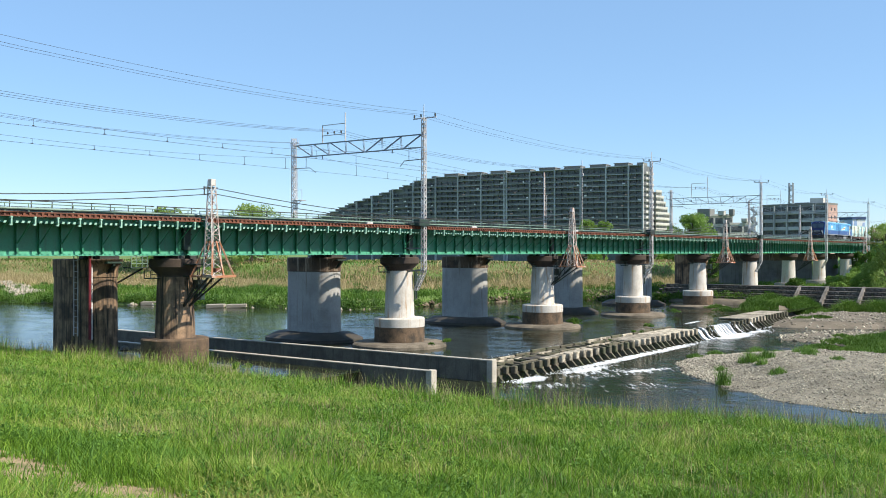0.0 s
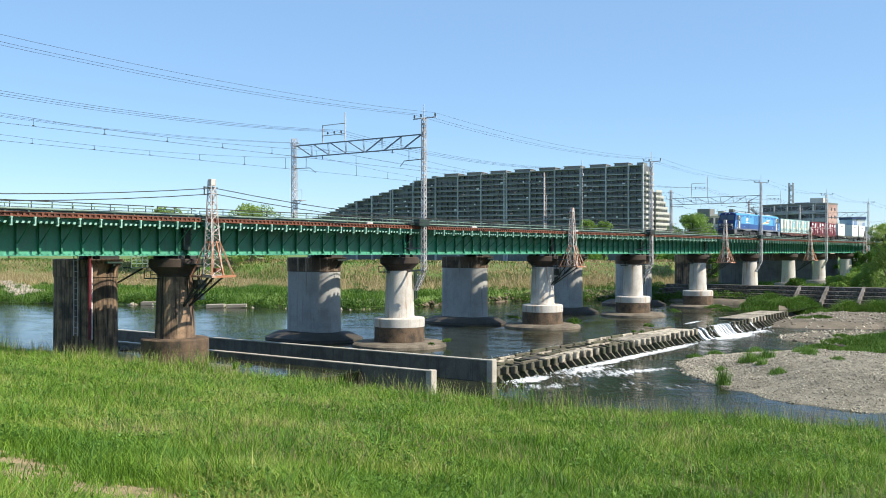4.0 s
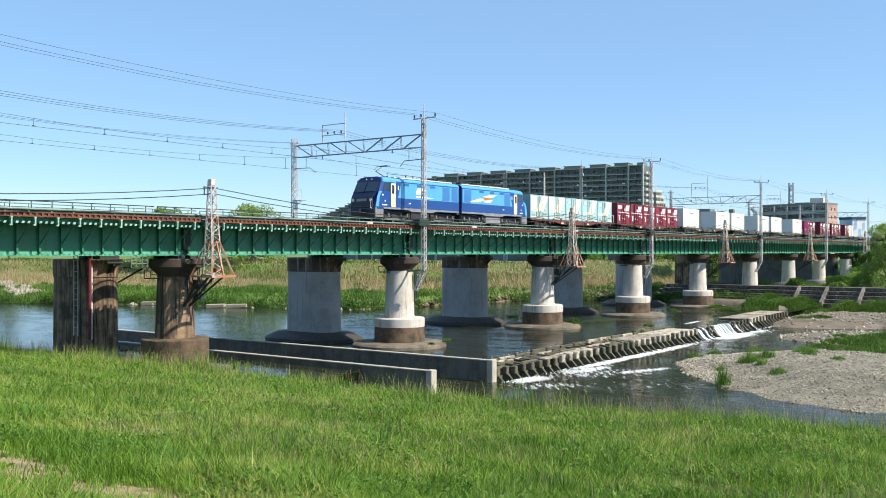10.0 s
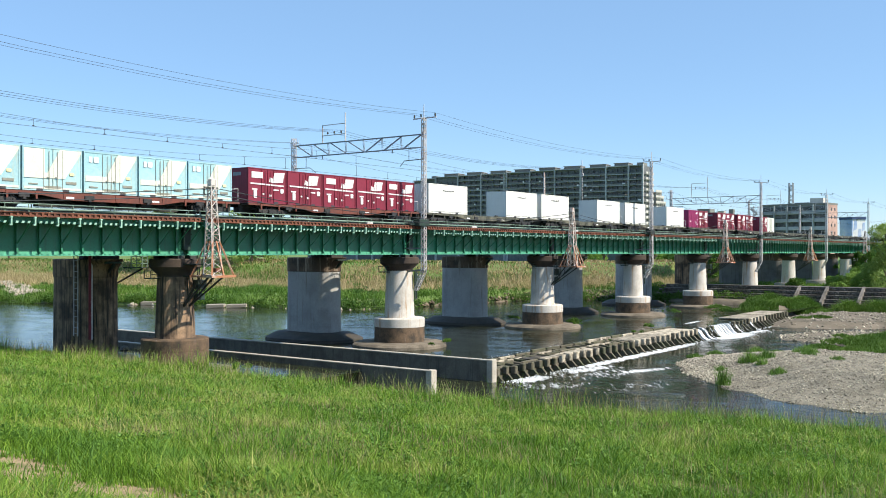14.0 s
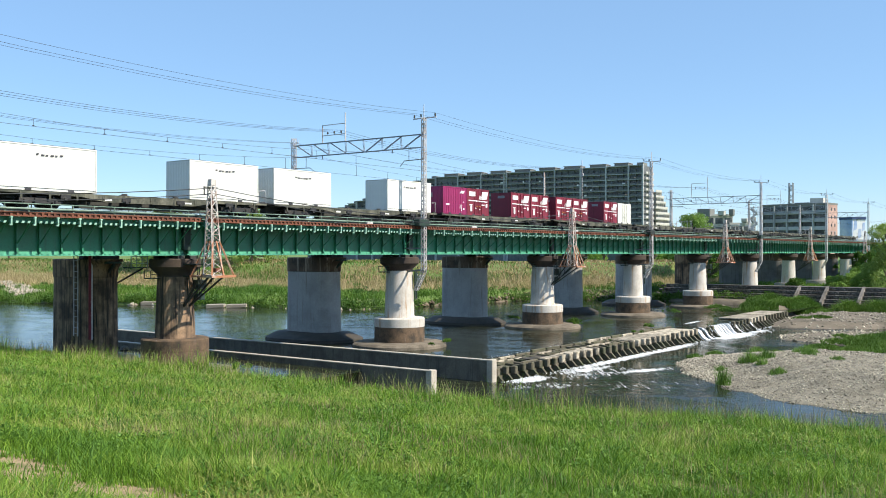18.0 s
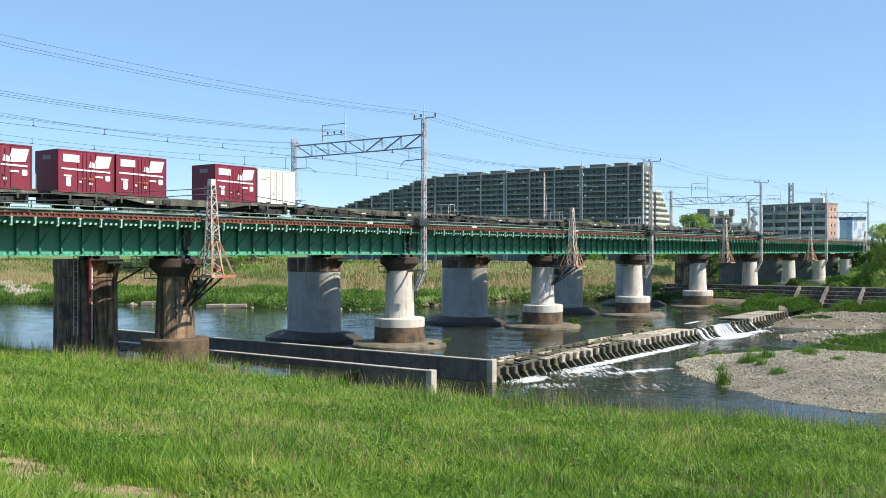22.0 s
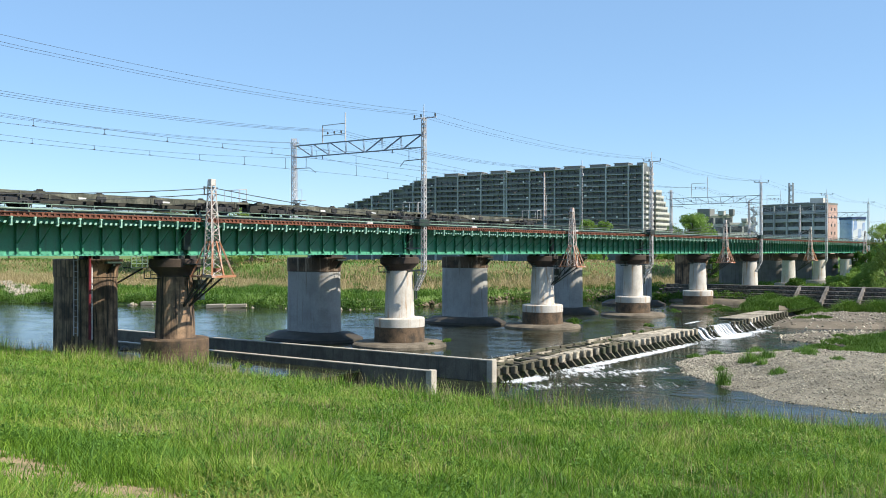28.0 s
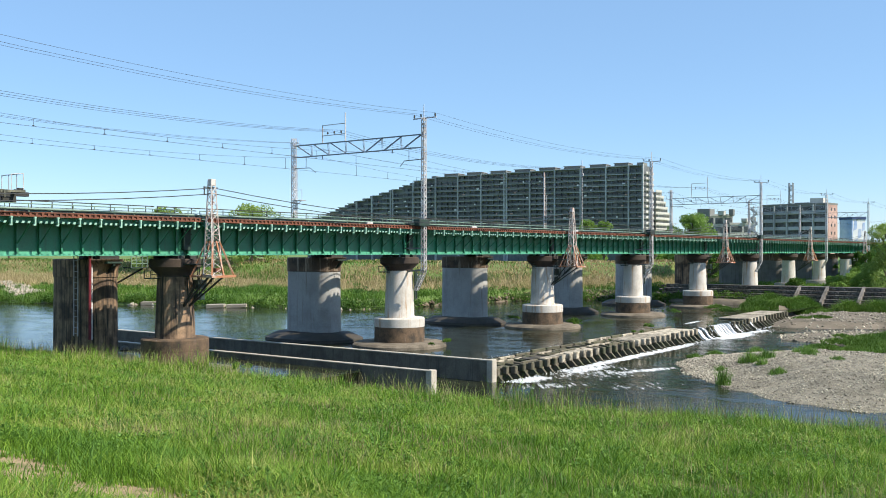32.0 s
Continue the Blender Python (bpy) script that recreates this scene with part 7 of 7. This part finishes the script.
def stones(name, x, y, z, size, mat, label, category="stones"):
    """Rough eight-sided stones."""
    n = len(x)
    unit = np.array([(1, 0, 0), (0, 1, 0), (-1, 0, 0), (0, -1, 0), (0, 0, 0.7), (0, 0, -0.5)], float)
    co = unit[None] * (1 + gen.uniform(-0.35, 0.35, (n, 6, 3))) + gen.uniform(-0.25, 0.25, (n, 6, 3))
    t = gen.uniform(0, 6.283, n)
    c, s = np.cos(t)[:, None], np.sin(t)[:, None]
    co = np.stack([co[..., 0] * c - co[..., 1] * s * 0.75, co[..., 0] * s + co[..., 1] * c * 0.75, co[..., 2] * 0.8], -1)
    co = co * size[:, None, None] + np.stack([x, y, z], -1)[:, None]
    co[:, :4, 2] -= 0.25 * size[:, None]
    f = np.array([(0, 1, 4), (1, 2, 4), (2, 3, 4), (3, 0, 4), (3, 2, 1), (3, 1, 0)])
    co = np.ascontiguousarray(co[:, :5])
    loops = (np.arange(n)[:, None, None] * 5 + f[None]).ravel()
    return stuff(name, bulk(name, co.reshape(-1, 3), loops, np.full(n * 6, 3), mat), label, category)


PEBBLE = material("pale_river_stone", (0.41, 0.37, 0.28), 0.85, second=(0.28, 0.25, 0.19), scale=0.5, fine=6, grain=0.2, bump=0.2, island=0.6)
EARTHROCK = material("earthy_rubble", (0.25, 0.19, 0.125), 0.9, second=(0.12, 0.095, 0.06), scale=0.6, fine=5, grain=0.3, bump=0.3, island=0.5)
PALEROCK = material("pale_shore_rock", (0.42, 0.37, 0.28), 0.85, second=(0.33, 0.29, 0.23), scale=0.6, fine=5, grain=0.2, bump=0.3, island=0.3)
x, y = gen.uniform(54, 93, 170000), -19 - 46 * gen.uniform(0, 1, 170000) ** 1.4
keep = inside(x, y, BAR) > -0.9
x, y = x[keep], y[keep]
keep = (ripple(x, y, 2.4, 5) + 0.6 * ripple(x, y, 0.9, 2) + gen.uniform(-1.3, 1.3, len(x))) > -1.0
x, y = x[keep], y[keep]
size = 0.022 + 0.03 * gen.uniform(0, 1, len(x)) + 0.10 * gen.uniform(0, 1, len(x)) ** 8 + 0.10 * (y > -27) * gen.uniform(0, 1, len(x)) ** 4
stones("gravel_stones", x, y, ground_z(x, y) + size * 0.2, size, PEBBLE, "pale rounded stones of the gravel bar")
x, y = gen.uniform(94, 142, 16000), gen.uniform(-60, -15, 16000)
keep = (inside(x, y, STRIP) > -0.6) | (inside(x, y, SAND) > -0.5) & (gen.uniform(0, 1, 16000) < 0.4)
x, y = x[keep], y[keep]
size = 0.05 + 0.25 * gen.uniform(0, 1, len(x)) ** 3
stones("strip_stones", x, y, ground_z(x, y) + size * 0.2, size, PEBBLE, "scattered stones on the gravel strips")
y = gen.uniform(12, 34, 1500)
x = shore_x(y) + 0.2 + 9.0 * gen.uniform(0, 1, 1500) ** 1.3
size = 0.1 + 0.45 * gen.uniform(0, 1, 1500) ** 2
stones("bank_rubble", x, y, ground_z(x, y) + 0.3 * gen.uniform(0, 1, 1500), size, EARTHROCK, "brown rubble tipped on the far bank")
y = np.concatenate([gen.uniform(51, 62, 12), gen.uniform(69, 74, 8), gen.uniform(30, 48, 18)])
x = shore_x(y) + gen.uniform(-0.6, 0.8, len(y))
size = gen.uniform(0.2, 0.6, len(x))
stones("shore_rocks", x, y, np.full(len(x), 0.05), size, PALEROCK, "pale rocks along the far waterline")
y = gen.uniform(99, 150, 1300)
x = shore_x(y) + 13 + (y - 104) * 0.77 + gen.normal(0, 1.5, 1300)
size = gen.uniform(0.15, 0.6, 1300)
for p, q, wide in (((88.0, 70.9), (89.4, 68.9), 1.0), ((87.0, 61.9), (87.6, 58.6), 0.8), ((89.0, 56.8), (90.4, 54.6), 0.9), ((90.7, 54.3), (92.4, 52.1), 0.7)):
    d = Vector((q[0] - p[0], q[1] - p[1], 0))
    ob = solo("concrete_slab", Geo().box(-0.04 * d.length, d.length, -wide / 2, wide / 2, -0.5, 0.0, 0.06), PALEROCK, "broken pale concrete slab at the far waterline", "slab", "broken slabs", at=(p[0] + 0.9, p[1] + 0.6, 0.5))
    ob.rotation_euler = (0.08, -0.03, math.atan2(d.y, d.x))
stones("bank_rocks", x, y, ground_z(x, y), size, PALEROCK, "pale rocks and rubble on the far bank")
for bx, by, s_ in ((44.8, 18.0, 0.55), (47.3, 16.5, 0.4)):
    solo("boulder", Geo().lathe([(0.5 * s_, -0.3), (s_, 0.0), (0.8 * s_, 0.4 * s_), (0.3 * s_, 0.7 * s_)], 9), DAMP, "dark boulder standing in the river", "boulder", "boulders", at=(bx, by, 0.05))

# white water
FOAM = material("white_water", (0.92, 0.94, 0.95), 0.5, second=(0.42, 0.46, 0.45), scale=1.6, mix=0.3, fine=7, grain=0.12, bump=0.4, stretch=(4.0, 0.5, 0.5))
fall = thing("waterfall", "white water pouring over the gap in the weir", "waterfall")
for x0, x1 in ((95.6, 96.1), (97.2, 97.5), (100.2, 100.5), (100.9, 101.3), (101.7, 102.2), (102.6, 103.0), (103.5, 103.8), (104.3, 104.5), (105.1, 105.3), (106.8, 107.1), (112.0, 112.3)):
    m = 9
    prof = [(-14.1, 0.03), (-14.5, -0.02), (-14.85, -0.28), (-15.2, -0.78), (-15.6, -1.05), (-16.1, -1.12)]
    rows = []
    for i in range(m):
        lift = rnd.uniform(-0.04, 0.05)
        rows.append([(x0 + (x1 - x0) * i / (m - 1) * (1 + 0.35 * (-14.1 - yy)) - 0.08 * (-14.1 - yy), yy + rnd.uniform(-.04, .04), zz + lift) for yy, zz in prof])
    v = [p for row in rows for p in row] + [(p[0], p[1] + 0.1, p[2] - 0.14) for row in rows for p in row]
    k, c = m * 6, 6
    fs = []
    for i in range(m - 1):
        for j in range(5):
            q = (i * c + j, i * c + j + 1, i * c + c + j + 1, i * c + c + j)
            fs += [q, tuple(k + e for e in reversed(q))]
        fs += [(i * c, i * c + c, k + i * c + c, k + i * c), (i * c + 5, k + i * c + 5, k + i * c + c + 5, i * c + c + 5)]
    for j in range(5):
        fs += [(j, k + j, k + j + 1, j + 1), (k - c + j, k - c + j + 1, 2 * k - c + j + 1, 2 * k - c + j)]
    part("fall_sheet", Geo().add(v, fs), FOAM, fall, smooth=True)
x = np.concatenate([gen.uniform(56, 96, 1500), gen.uniform(98, 113, 1300), gen.uniform(58, 94, 160), gen.uniform(112, 122, 300), gen.uniform(38, 48, 260)])
y = np.concatenate([-15.3 - np.abs(gen.normal(0, 0.6, 1500)), -16.2 - np.abs(gen.normal(0, 0.9, 1300)), -11.5 + gen.normal(0, 0.25, 160), -15.4 - np.abs(gen.normal(0, 0.3, 300)), -10.3 - np.abs(gen.normal(0, 0.8, 260))])
z = np.concatenate([np.full(1500, -1.07), np.full(1300, -1.07), np.full(160, 0.06), np.full(300, -1.05), np.full(260, -1.05)])
d = gen.uniform(0, 1, 380)
x, y, z = np.concatenate([x, gen.uniform(95.3, 111, 380)]), np.concatenate([y, -14.5 - 1.2 * d]), np.concatenate([z, 0.0 - 1.05 * d ** 1.3])
size = gen.uniform(0.02, 0.075, len(x))
keep = gen.uniform(0, 1, len(x)) < 0.15 + 0.65 * (ripple(x, y * 0.3, 1.6, 2) > -0.1)
foam_bits = stones("foam", x[keep], y[keep], z[keep], size[keep], FOAM, "white foam churning below the weir", "foam")


def motions():
    """The train runs over the bridge; the water below the weir drifts downstream."""
    for ob, offset in TRAIN:
        y, z = ob.location.y, ob.location.z
        walk(ob, [(t, pose(x + offset, y, z)) for t, x in RUN])
    walk(lower_water, [(0.0, pose(0, 0, 0)), (32.0, pose(0, -22.0, 0))])


motions()
